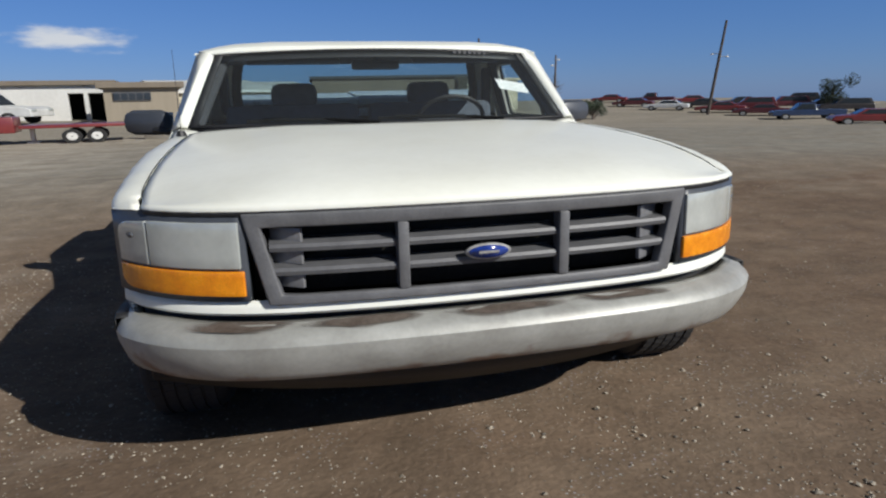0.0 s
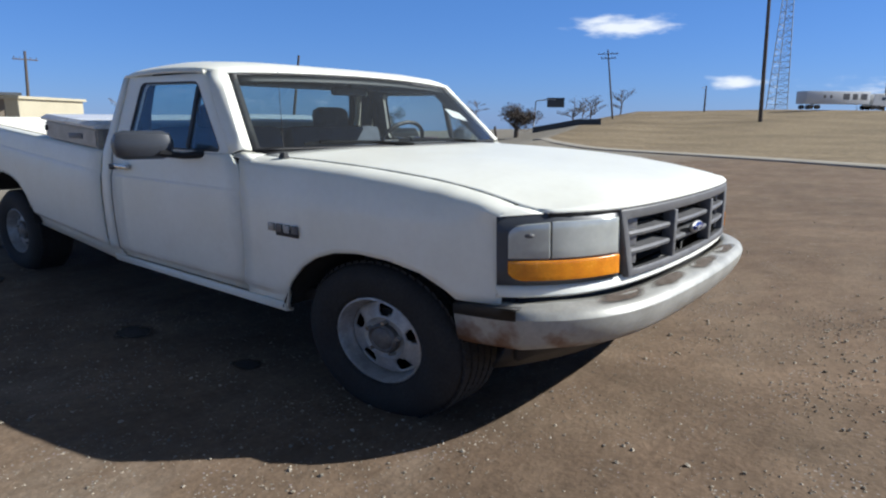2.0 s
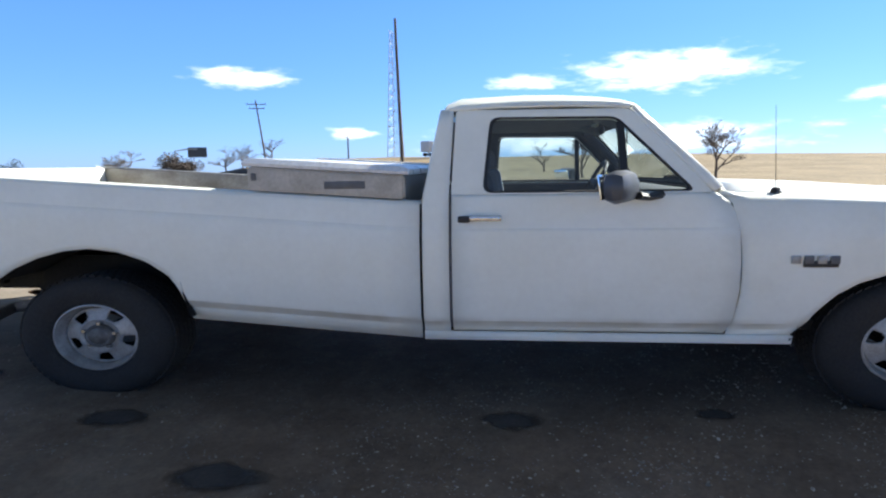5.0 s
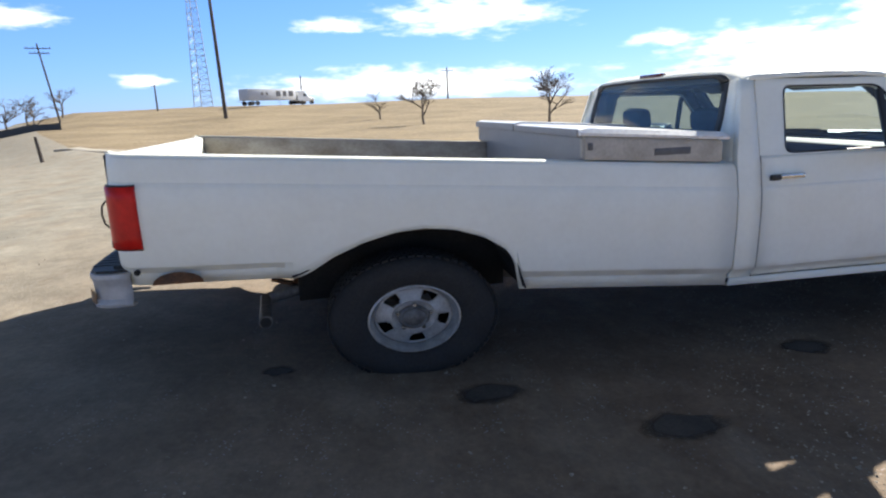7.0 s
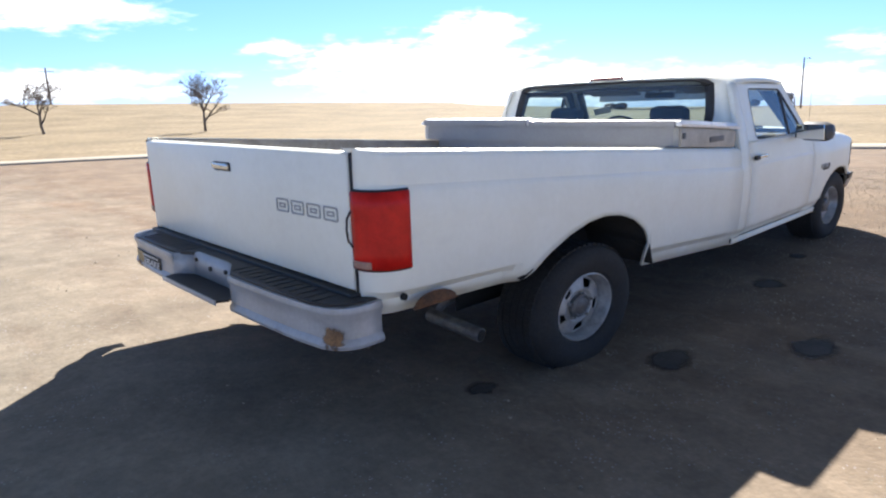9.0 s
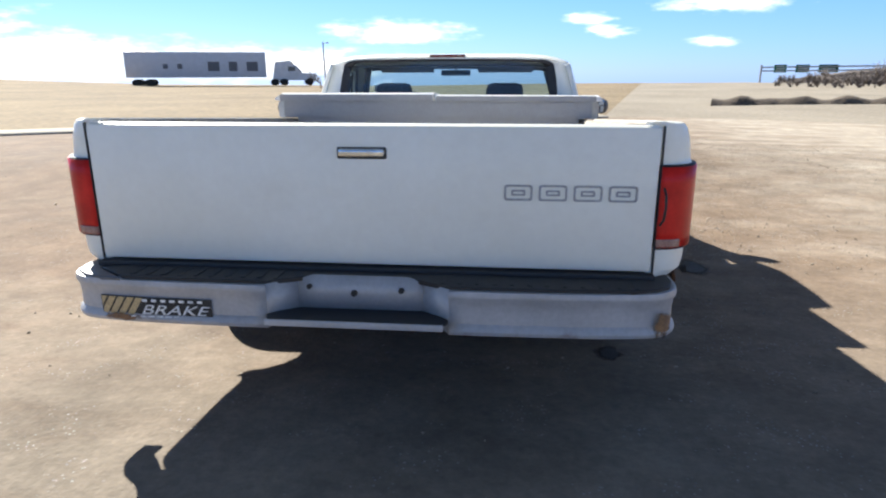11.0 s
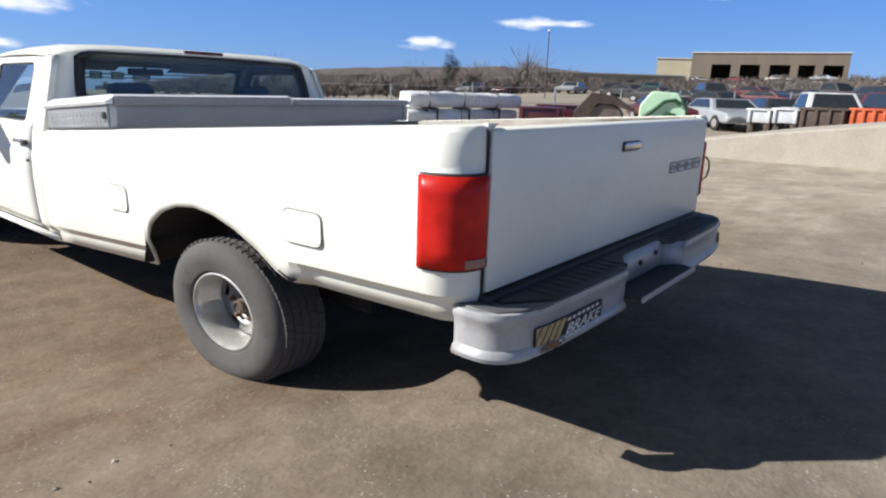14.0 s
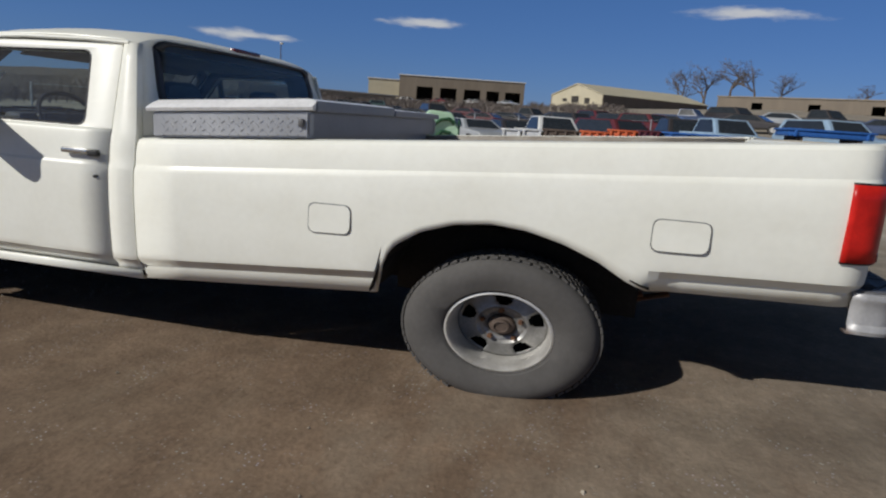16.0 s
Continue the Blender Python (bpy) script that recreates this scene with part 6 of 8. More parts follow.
for k in range(60000):
    a, r = rng.uniform(0, 2 * math.pi), 1.2 + 7.5 * rng.uniform() ** 0.7
    x, y = r * math.cos(a) * 0.9, 2.1 + r * math.sin(a) * 1.15
    dense = interp(math.hypot(x + 1.8, y + 1.5), (0, 2.5, 5.0), (1.0, 0.8, 0.07))
    if rng.uniform() > dense or noise.noise(Vector((x * 0.7, y * 0.7, 3.0))) < -0.05 and rng.uniform() < 0.8:
        continue
    sz = 0.003 + 0.008 * rng.uniform() ** 3.5 + (0.005 if rng.uniform() < 0.006 else 0)
    q = Euler((rng.uniform(-0.4, 0.4), rng.uniform(-0.4, 0.4), rng.uniform(0, 6.3))).to_matrix()
    o, base = len(V), lot(x, y)
    for p in ico:
        w = q @ Vector((p.x * sz * rng.uniform(0.8, 1.3), p.y * sz * rng.uniform(0.7, 1.1), p.z * sz * 0.65))
        V.append((x + w.x, y + w.y, w.z + sz * 0.2 + base))
    F += [tuple(i + o for i in f) for f in icf]
me = bpy.data.meshes.new("loose_stones")
me.from_pydata(V, [], F)
me.materials.append(STONE)
# grit swept into thin bands off the passenger side of the nose
N = 52000
gr, ga = 3.4 * rng.uniform(size=N) ** 0.6, rng.uniform(0, 2 * math.pi, N)
gx, gy = -2.1 + gr * np.cos(ga), -1.3 + 1.1 * gr * np.sin(ga)
band = 0.5 + 0.5 * np.sin(gx * 5.1 + gy * 8.7 + 1.6 * np.sin(gx * 1.7) + 1.3 * np.sin(gy * 2.3))
keep = rng.uniform(size=N) < 0.22 + 0.78 * band ** 1.6
gx, gy = gx[keep], gy[keep]
n_g = len(gx)
gs = 0.0026 + 0.0052 * rng.uniform(size=n_g) ** 2.2
tip = np.array([tuple(p) for p in ico[:6]])
gt = rng.uniform(0, 6.3, n_g)
cx = tip[None, :, 0] * np.cos(gt)[:, None] - tip[None, :, 1] * np.sin(gt)[:, None]
cy = tip[None, :, 0] * np.sin(gt)[:, None] + tip[None, :, 1] * np.cos(gt)[:, None]
jit = rng.uniform(0.7, 1.3, (n_g, 6))
gv = np.stack([gx[:, None] + cx * jit * gs[:, None], gy[:, None] + cy * jit * gs[:, None], (tip[None, :, 2] - 0.25) * 0.75 * gs[:, None] * jit + np.array([lot(a, b) for a, b in zip(gx, gy)])[:, None]], -1).reshape(-1, 3)
gf = (np.arange(n_g)[:, None, None] * 6 + np.array(icf[:5])[None]).reshape(-1, 3)
grit = bpy.data.meshes.new("grit")
grit.from_pydata(gv.tolist(), [], gf.tolist())
grit.materials.append(STONE)
tagged(new("grit", grit), "fine tan grit lying in bands on the dirt", "gravel", kind="stuff")
tagged(new("loose_stones", me), "loose pale gravel stones strewn over the dirt", "gravel", kind="stuff")

# ---- concrete: barrier wall and loading ramp ----
wall = thing("concrete_wall", "low weathered concrete wall of butted panels", "wall", kind="structure")
W0, W1 = Vector((-4.3, 16.9)), Vector((-0.2, 15.0))
n_pan = 3
for k in range(n_pan):
    a, b = W0.lerp(W1, k / n_pan), W0.lerp(W1, (k + 1) / n_pan)
    c, d = (a + b) / 2, (b - a)
    bm = bmesh.new()
    h = 0.70 - 0.008 * k
    box(bm, (c.x, c.y, h / 2 - 0.03), (d.length - 0.02, 0.22, h + 0.06), 0.015, Euler((0, 0, math.atan2(d.y, d.x))).to_matrix())
    part("panel", bm, CONCRETE, wall)
bm = bmesh.new()
prof = [(-0.6, -0.05), (8.0, -0.05), (12.5, -0.05), (12.5, 1.10), (7.4, 1.08), (6.4, 1.02), (4.4, 0.745), (2.5, 0.475)]
prism(bm, prof, "x", -10.6, -15.5)
tagged(part("loading_ramp", bm, CONCRETE, None, bevel=0.03), "weathered concrete loading ramp rising from the lot", "ramp", kind="structure")


# ---- trees ----
def bare_tree(name, x, y, h, seed, label, spread=0.62, depth=5, group=""):
    """A leafless tree: a tapered trunk, forking limbs, and fine twigs."""
    rnd = random.Random(seed)
    root = thing(name, label, "tree", Matrix.Translation((x, y, rise(x, y) - 0.05)), group)
    trunk, twigs = bmesh.new(), bmesh.new()

    least = h * 0.0016

    def grow(p, d, ln, r, lev):
        q = p + d * ln * 0.5 + Vector((rnd.uniform(-1, 1), rnd.uniform(-1, 1), 0)) * ln * 0.06
        e = p + d * ln
        tube(trunk if lev < 3 else twigs, [p, q, e] if lev < 4 else [p, e], [r, r * 0.85, r * 0.7] if lev < 4 else [r, r * 0.6], 6 if lev < 2 else 4 if lev < 3 else 3)
        if lev >= depth:
            return
        for _ in range(rnd.choice((3, 3, 4)) if lev < 2 else rnd.choice((3, 4))):
            nd = (d + Vector((rnd.gauss(0, spread), rnd.gauss(0, spread), rnd.uniform(-0.15, 0.30) * K))).normalized()
            grow(e if rnd.random() < 0.6 else q, nd, ln * rnd.uniform(0.60, 0.80), max(least, r * (0.6 if lev < 2 else 0.5)), lev + 1)
    grow(Vector((0, 0, 0)), Vector((rnd.uniform(-0.1, 0.1), rnd.uniform(-0.1, 0.1), 1)).normalized(), h * 0.28, h * 0.022, 0)
    part("trunk", trunk, BARK, root, smooth=False)
    part("crown", twigs, TWIG, root, smooth=False)
    return root


def leafy(name, x, y, w, h, seed, material, label, trunk_h=0.2, category="tree"):
    """A dense crown of many small leaf clumps on a short trunk."""
    rnd = random.Random(seed)
    root = thing(name, label, category, Matrix.Translation((x, y, rise(x, y) - 0.05)))
    bm = tube(bmesh.new(), [(0, 0, 0), (0.03, 0, h * trunk_h), (0, 0.03, h * 0.6)], [w * 0.06, w * 0.05, w * 0.02], 7)
    for k in range(5):
        a = k * 1.26
        tube(bm, [(0, 0, h * (trunk_h + 0.05 * k)), (w * 0.3 * math.cos(a), w * 0.3 * math.sin(a), h * (trunk_h + 0.25 + 0.06 * k))], [w * 0.03, w * 0.01], 5)
    part("trunk", bm, BARK, root)
    V2, F2 = [], []
    lobes = [(rnd.uniform(-0.30, 0.30) * w, rnd.uniform(-0.30, 0.30) * w, h * rnd.uniform(trunk_h + 0.15, 0.80), rnd.uniform(0.18, 0.30)) for _ in range(9)]
    for k in range(4200):
        lx, ly, lz, lr = rnd.choice(lobes)
        d = Vector((rnd.gauss(0, 1), rnd.gauss(0, 1), rnd.gauss(0, 1))).normalized() * (rnd.random() ** 0.4)
        c = Vector((lx + d.x * lr * w, ly + d.y * lr * w, max(0.05, lz + d.z * lr * h * 0.9)))
        u = Vector((rnd.gauss(0, 1), rnd.gauss(0, 1), rnd.gauss(0, 1))).normalized()
        v = u.orthogonal().normalized()
        sz = w * rnd.uniform(0.012, 0.028)
        o = len(V2)
        V2 += [c - u * sz, c + v * sz * 0.6, c + u * sz, c - v * sz * 0.6]
        F2.append((o, o + 1, o + 2, o + 3))
    me2 = bpy.data.meshes.new("crown")
    me2.from_pydata([tuple(v) for v in V2], [], F2)
    me2.materials.append(material)
    cr = new("crown", me2)
    cr.parent = root
    return root


bare_tree("bare_tree", 37.3, -11.0, 4.6, 3, "small leafless tree on the dry grass bank", 0.6, 6, group="trees on the bank")
bare_tree("bare_tree", 45.7, -3.8, 4.6, 5, "small leafless tree on the dry grass bank", 0.6, 6, group="trees on the bank")
bare_tree("bare_tree", 42.4, 31.3, 5.6, 8, "bushy leafless tree beyond the lot", 0.75, 6)
bare_tree("bare_tree", 60.0, -1.6, 4.2, 9, "bushy leafless tree on the far bank", 0.8)
bare_tree("bare_tree", 62.0, 30.5, 3.6, 12, "bushy leafless tree beyond the lot", 0.8)
bare_tree("bare_tree", 27.0, 61.0, 5.2, 13, "leafless tree beyond the parked cars", 0.7)
bare_tree("bare_tree", 20.0, -63.0, 3.4, 15, "leafless bush beside the highway", 0.85)
for k, (bb, dd, hh) in enumerate(((173.4, 178, 14.0), (171.6, 176, 17.0), (169.8, 182, 18.0), (168.0, 178, 15.0), (166.0, 176, 12.0), (160.5, 168, 10.0))):
    bare_tree("bare_tree", 2.7 + dd * math.cos(radians(bb)), 4.3 + dd * math.sin(radians(bb)), hh, 17 + k, "tall leafless tree behind the warehouses", 0.72)
leafy("broad_tree", 50.5, 31.8, 4.4, 3.4, 4, RUSSET, "broad tree with russet dead leaves")
leafy("evergreen_tree", 26.5, 51.0, 2.8, 2.0, 6, LEAF, "round dark evergreen tree", 0.1)
leafy("evergreen_tree", 53.0, 51.5, 3.6, 4.0, 7, LEAF, "dark evergreen tree behind the parked cars", 0.1)
leafy("shrub", 12.0, 62.0, 3.4, 1.5, 10, LEAF, "dark green shrub against the far building", 0.05, "shrub")
leafy("evergreen_tree", -60.0, -44.0, 3.2, 5.6, 11, LEAF, "dark cedar in the bare wood", 0.1)
for k, (bb, dd) in enumerate(((8.0, 150), (25.0, 95), (22.5, 100), (26.5, 90), (5.0, 140))):
    bx, by = dd * math.cos(radians(bb)), dd * math.sin(radians(bb)) + 1
    bare_tree("bare_bush", bx, by, 2.6 + 3.4 * (k in (1, 2, 3)), 40 + k, "low leafless bush on the skyline", 0.95)

# the far wood: trunks and fine branching, as one mass
rnd = random.Random(31)
wood = bmesh.new()
V3, F3 = [], []
for k in range(520):
    b = rnd.uniform(-152, -112)
    d = rnd.uniform(62, 120)
    x, y = d * math.cos(radians(b)), 5 + d * math.sin(radians(b))
    base = rise(x, y) - 0.2
    ht = rnd.uniform(1.6, 4.2) * (0.72 + 0.6 * noise.noise(Vector((b * 0.45, 2.0, 0)))) * 1.25 * interp(b, (-152, -146, -128, -120, -112), (0.8, 1.0, 0.95, 0.6, 0.3)) * d / 75
    ht *= rnd.choice((0.55, 0.8, 1.0, 1.25))
    for j in range(38):
        a = rnd.uniform(0, 6.3)
        lean = rnd.uniform(0.05, 0.6) if j > 2 else 0.02
        z0, z1 = (ht * rnd.uniform(0.2, 0.55), ht * rnd.uniform(0.5, 1.0) * (1 - 0.35 * lean)) if j > 2 else (0.0, ht * 0.7)
        w = (0.018 if j > 2 else 0.05) * d / 75 * rnd.uniform(0.6, 1.5)
        ex, ey = math.cos(a) * lean * ht, math.sin(a) * lean * ht
        tx, ty = -math.sin(radians(b)) * w, math.cos(radians(b)) * w
        o = len(V3)
        V3 += [(x - tx, y - ty, base + z0), (x + tx, y + ty, base + z0), (x + ex + tx * 0.3, y + ey + ty * 0.3, base + z1), (x + ex - tx * 0.3, y + ey - ty * 0.3, base + z1)]
        V3 += [(x + 0.08, y, base + z0), (x + ex, y + ey + 0.05, base + z1)]
        F3 += [(o, o + 1, o + 2, o + 3), (o + 1, o + 4, o + 5, o + 2)]
me3 = bpy.data.meshes.new("far_wood")
me3.from_pydata(V3, [], F3)
me3.materials.append(TWIG)
tagged(new("far_wood", me3), "leafless brown wood along the far edge", "wood", kind="stuff")
# low scrub along the far side of the scrap yard
rnd = random.Random(47)
V4, F4 = [], []
for k in range(900):
    b = rnd.uniform(-182, -138)
    d = rnd.uniform(66, 104)
    x, y = 2.8 + d * math.cos(radians(b)), 4.4 + d * math.sin(radians(b))
    base = rise(x, y) - 0.1
    ht = rnd.uniform(0.5, 1.15) * (1 + 0.7 * noise.noise(Vector((b * 0.3, 5.0, 0))))
    for j in range(16):
        a = rnd.uniform(0, 6.3)
        lean, w = rnd.uniform(0.1, 1.1), 0.05 * rnd.uniform(0.6, 1.5)
        z1 = ht * rnd.uniform(0.45, 1.0)
        ex, ey = math.cos(a) * lean * ht, math.sin(a) * lean * ht
        tx, ty = -math.sin(radians(b)) * w, math.cos(radians(b)) * w
        o = len(V4)
        V4 += [(x - tx, y - ty, base), (x + tx, y + ty, base), (x + ex + tx * 0.4, y + ey + ty * 0.4, base + z1), (x + ex - tx * 0.4, y + ey - ty * 0.4, base + z1)]
        F4.append((o, o + 1, o + 2, o + 3))
me4 = bpy.data.meshes.new("scrub")
me4.from_pydata(V4, [], F4)
me4.materials.append(TWIG)
tagged(new("scrub", me4), "low brown scrub along the far side of the yard", "scrub", kind="stuff")
# wooded ridge behind it
bm = bmesh.new()
rows = []
for b in np.linspace(-156, -112, 45):
    x, y = 135 * math.cos(radians(b)), 5 + 135 * math.sin(radians(b))
    top = interp(b, (-156, -150, -146, -136, -128, -120, -112), (5.0, 6.4, 6.4, 5.6, 4.4, 2.4, -0.3)) + 0.5 * noise.noise(Vector((b * 0.5, 0, 0)))
    rows.append([(x, y, -3), (x * 1.02, y * 1.02, top * 0.7), (x * 1.06, y * 1.06, top), (x * 1.2, y * 1.2, top - 2)])
RIDGE = mat("wooded_ridge", (0.145, 0.12, 0.108), (0.10, 0.083, 0.075), rough=1.0, scale=0.6, fine=3.0, fine_mix=0.35, bump=0.4)
tagged(part("far_ridge", rows_mesh(bm, rows), RIDGE), "low brown wooded ridge", "hill", kind="structure")


# low brown berm between the lot and the wood
bm = bmesh.new()
rows = []
for t in np.linspace(0, 1, 40):
    b, d = -109 - 19.5 * t, 26.0 + 9.0 * t
    x, y = 0.57 + d * math.cos(radians(b)), 6.45 + d * math.sin(radians(b))
    z, hh = rise(x, y), 0.22 + 0.16 * noise.noise(Vector((t * 14, 0.0, 4.0)))
    ux, uy = math.cos(radians(b)), math.sin(radians(b))
    rows.append([(x + ux * o, y + uy * o, z + q * hh + 0.04 * noise.noise(Vector((t * 60, o * 3, q)))) for o, q in ((-0.9, -0.3), (-0.45, 0.75), (0.0, 1.05), (0.7, 0.95), (1.6, -0.3))])
BERM = mat("brown_weedy_earth", (0.14, 0.108, 0.078), (0.085, 0.065, 0.048), rough=1.0, scale=1.6, fine=14, fine_mix=0.3, bump=0.03)
tagged(part("earth_berm", rows_mesh(bm, rows), BERM), "low brown weedy earth berm at the lot's edge", "berm", kind="structure")

# ---- poles, masts, signs ----
def pole(x, y, h, r, lean, label, arms=(), lamps=()):
    root = thing("utility_pole", label, "pole", Matrix.Translation((x, y, rise(x, y) - 0.1)), "utility poles")
    top = Vector((lean[0], lean[1], h))
    part("shaft", tube(bmesh.new(), [(0, 0, 0), top * 0.5, top], [r, r * 0.85, r * 0.65], 10), POLE_WOOD, root)
    for f, w, turn in arms:
        bm = bmesh.new()
        c = top * f
        box(bm, c, (w, 0.12, 0.10), 0.01, Euler((0, 0, radians(turn))).to_matrix())
        for q in (-0.45, -0.2, 0.2, 0.45):
            o = Euler((0, 0, radians(turn))).to_matrix() @ Vector((w * q, 0, 0.1))
            tube(bm, [c + o, c + o + Vector((0, 0, 0.10))], 0.04, 6)
        part("cross_arm", bm, POLE_WOOD, root)
    for f, dx, dy in lamps:
        c = top * f
        bm = tube(bmesh.new(), [c, c + Vector((dx, dy, 0.05))], 0.03, 6)
        box(bm, c + Vector((dx, dy, 0.0)), (0.22, 0.22, 0.12), 0.03)
        part("flood_lamp", bm, ROOFWHITE, root, "pale flood lamp")
    return root


pole(37.8, 50.2, 8.3, 0.16, (0.1, -1.5), "leaning wooden pole with two flood lamps", (), ((0.63, 0.5, -0.4), (0.66, -0.5, 0.4)))
pole(72.1, 14.8, 17.5, 0.22, (-0.5, 0.4), "tall dark utility pole on the bank")
pole(20.0, 66.0, 7.4, 0.16, (0.3, 0.0), "wooden utility pole with a cross arm", ((0.9, 2.2, 10),))
pole(24.0, 54.0, 5.6, 0.12, (0.1, 0.1), "pole with a lamp near its top", (), ((0.93, 0.3, 0.0), (0.84, -0.3, 0.1)))
pole(80.0, 35.0, 9.0, 0.13, (-1.4, 0.6), "leaning utility pole with cross arms", ((0.94, 2.6, 110), (0.88, 2.0, 110)))
pole(125.0, 8.0, 5.6, 0.16, (0, 0), "slim far pole on the bank")
pole(120.0, -20.0, 6.0, 0.18, (0, 0), "far pole on the bank", ((0.9, 2.4, 80),))
pole(95.0, 27.5, 3.7, 0.14, (0, 0), "far pole with a small sign box", (), ((0.95, 0.1, 0.4),))
pole(-42.0, -20.0, 5.2, 0.05, (0, 0), "slim pole with a lamp head", (), ((0.98, 0.1, 0.1),))
pole(19.6, -63.5, 4.9, 0.09, (0.1, 0), "slim roadside lamp pole", (), ((0.98, -0.5, 0),))

# lattice mast
mx, my = 240.0, 47.0
mast = thing("lattice_mast", "tall grey lattice radio mast on the skyline", "mast", Matrix.Translation((mx, my, rise(mx, my) - 0.3)))
legs = [Vector((3.7 * math.cos(a), 3.7 * math.sin(a), 0)) for a in (0.3, 2.4, 4.5)]
H_M = 48.0
for p in legs:
    part("leg", tube(bmesh.new(), [p, p * 0.35 + Vector((0, 0, H_M))], [0.16, 0.12], 6), GALV, mast)
bm = bmesh.new()
for k in range(24):
    z0, z1 = H_M * k / 24, H_M * (k + 1) / 24
    f0, f1 = 1 - 0.65 * k / 24, 1 - 0.65 * (k + 1) / 24
    for i in range(3):
        a, b = legs[i], legs[(i + 1) % 3]
        if k % 2:
            a, b = b, a
        tube(bm, [a * f0 + Vector((0, 0, z0)), b * f1 + Vector((0, 0, z1))], 0.06, 4)
        tube(bm, [a * f0 + Vector((0, 0, z0)), b * f0 + Vector((0, 0, z0))], 0.05, 4)
part("bracing", bm, GALV, mast, smooth=False)

# board on a bent post
bo = thing("highway_sign", "dark highway sign board seen from behind on a bent post", "sign", Matrix.Translation((118.0, 65.5, rise(118, 65.5))))
zt = 4.6 - rise(118, 65.5)
part("post", tube(bmesh.new(), [(-1.9, 3.2, -0.5), (-1.7, 3.0, zt + 0.3), (-0.2, 0.6, zt + 0.7), (0.4, -0.6, zt + 0.6)], 0.16, 8), GALV, bo)
bm = bmesh.new()
box(bm, (0.4, -0.6, zt), (0.15, 3.6, 2.0), 0.03, Euler((0, 0, radians(28))).to_matrix())
part("board", bm, SIGN_BACK, bo)

# overhead gantry across the highway
gl, gr = Vector((-49.5, -110.0)), Vector((-66.5, -109.0))
gan = thing("sign_gantry", "overhead highway gantry with green sign boards", "gantry")
zb = 1.8
part("beam", tube(bmesh.new(), [(gl.x + 6, gl.y, zb + 0.1), (gr.x, gr.y, zb + 0.35)], 0.14, 6), GALV, gan)
part("beam", tube(bmesh.new(), [(gl.x + 6, gl.y, zb - 0.5), (gr.x, gr.y, zb - 0.3)], 0.12, 6), GALV, gan)
for e in (Vector((gl.x + 6, gl.y)), gr):
    part("upright", tube(bmesh.new(), [(e.x, e.y, rise(e.x, e.y) - 1), (e.x, e.y, zb + 0.5)], 0.18, 8), GALV, gan)
for k, w in enumerate((2.0, 2.2, 3.2)):
    q = Vector((-46.5 - 3.6 * k - (0.6 if k == 2 else 0), -109.7))
    sg = part("sign_board", boxes(((q.x, q.y, zb - 0.1), (w, 0.12, 1.3)), bev=0.03), SIGN_GREEN, gan, "green sign board with pale bars")
    part("sign_bars", boxes(*[((q.x, q.y + 0.075, zb + 0.25 - 0.38 * j), (w * 0.7, 0.02, 0.14)) for j in range(3)]), ROOFWHITE, sg)

# long dark guard wall on the embankment
bm = bmesh.new()
rows = []
for t in np.linspace(0, 1, 14):
    b = 31 - 6.0 * t
    x, y = 68 * math.cos(radians(b)) - 1, 68 * math.sin(radians(b)) - 1
    z = rise(x, y)
    rows.append([(x, y, z - 0.3), (x, y, z + 0.62), (x + 0.3, y + 0.1, z + 0.62), (x + 0.3, y + 0.1, z - 0.3)])
tagged(part("guard_wall", rows_mesh(bm, rows, closed=True), SIGN_BACK), "long dark guard wall on the embankment", "wall", kind="structure")


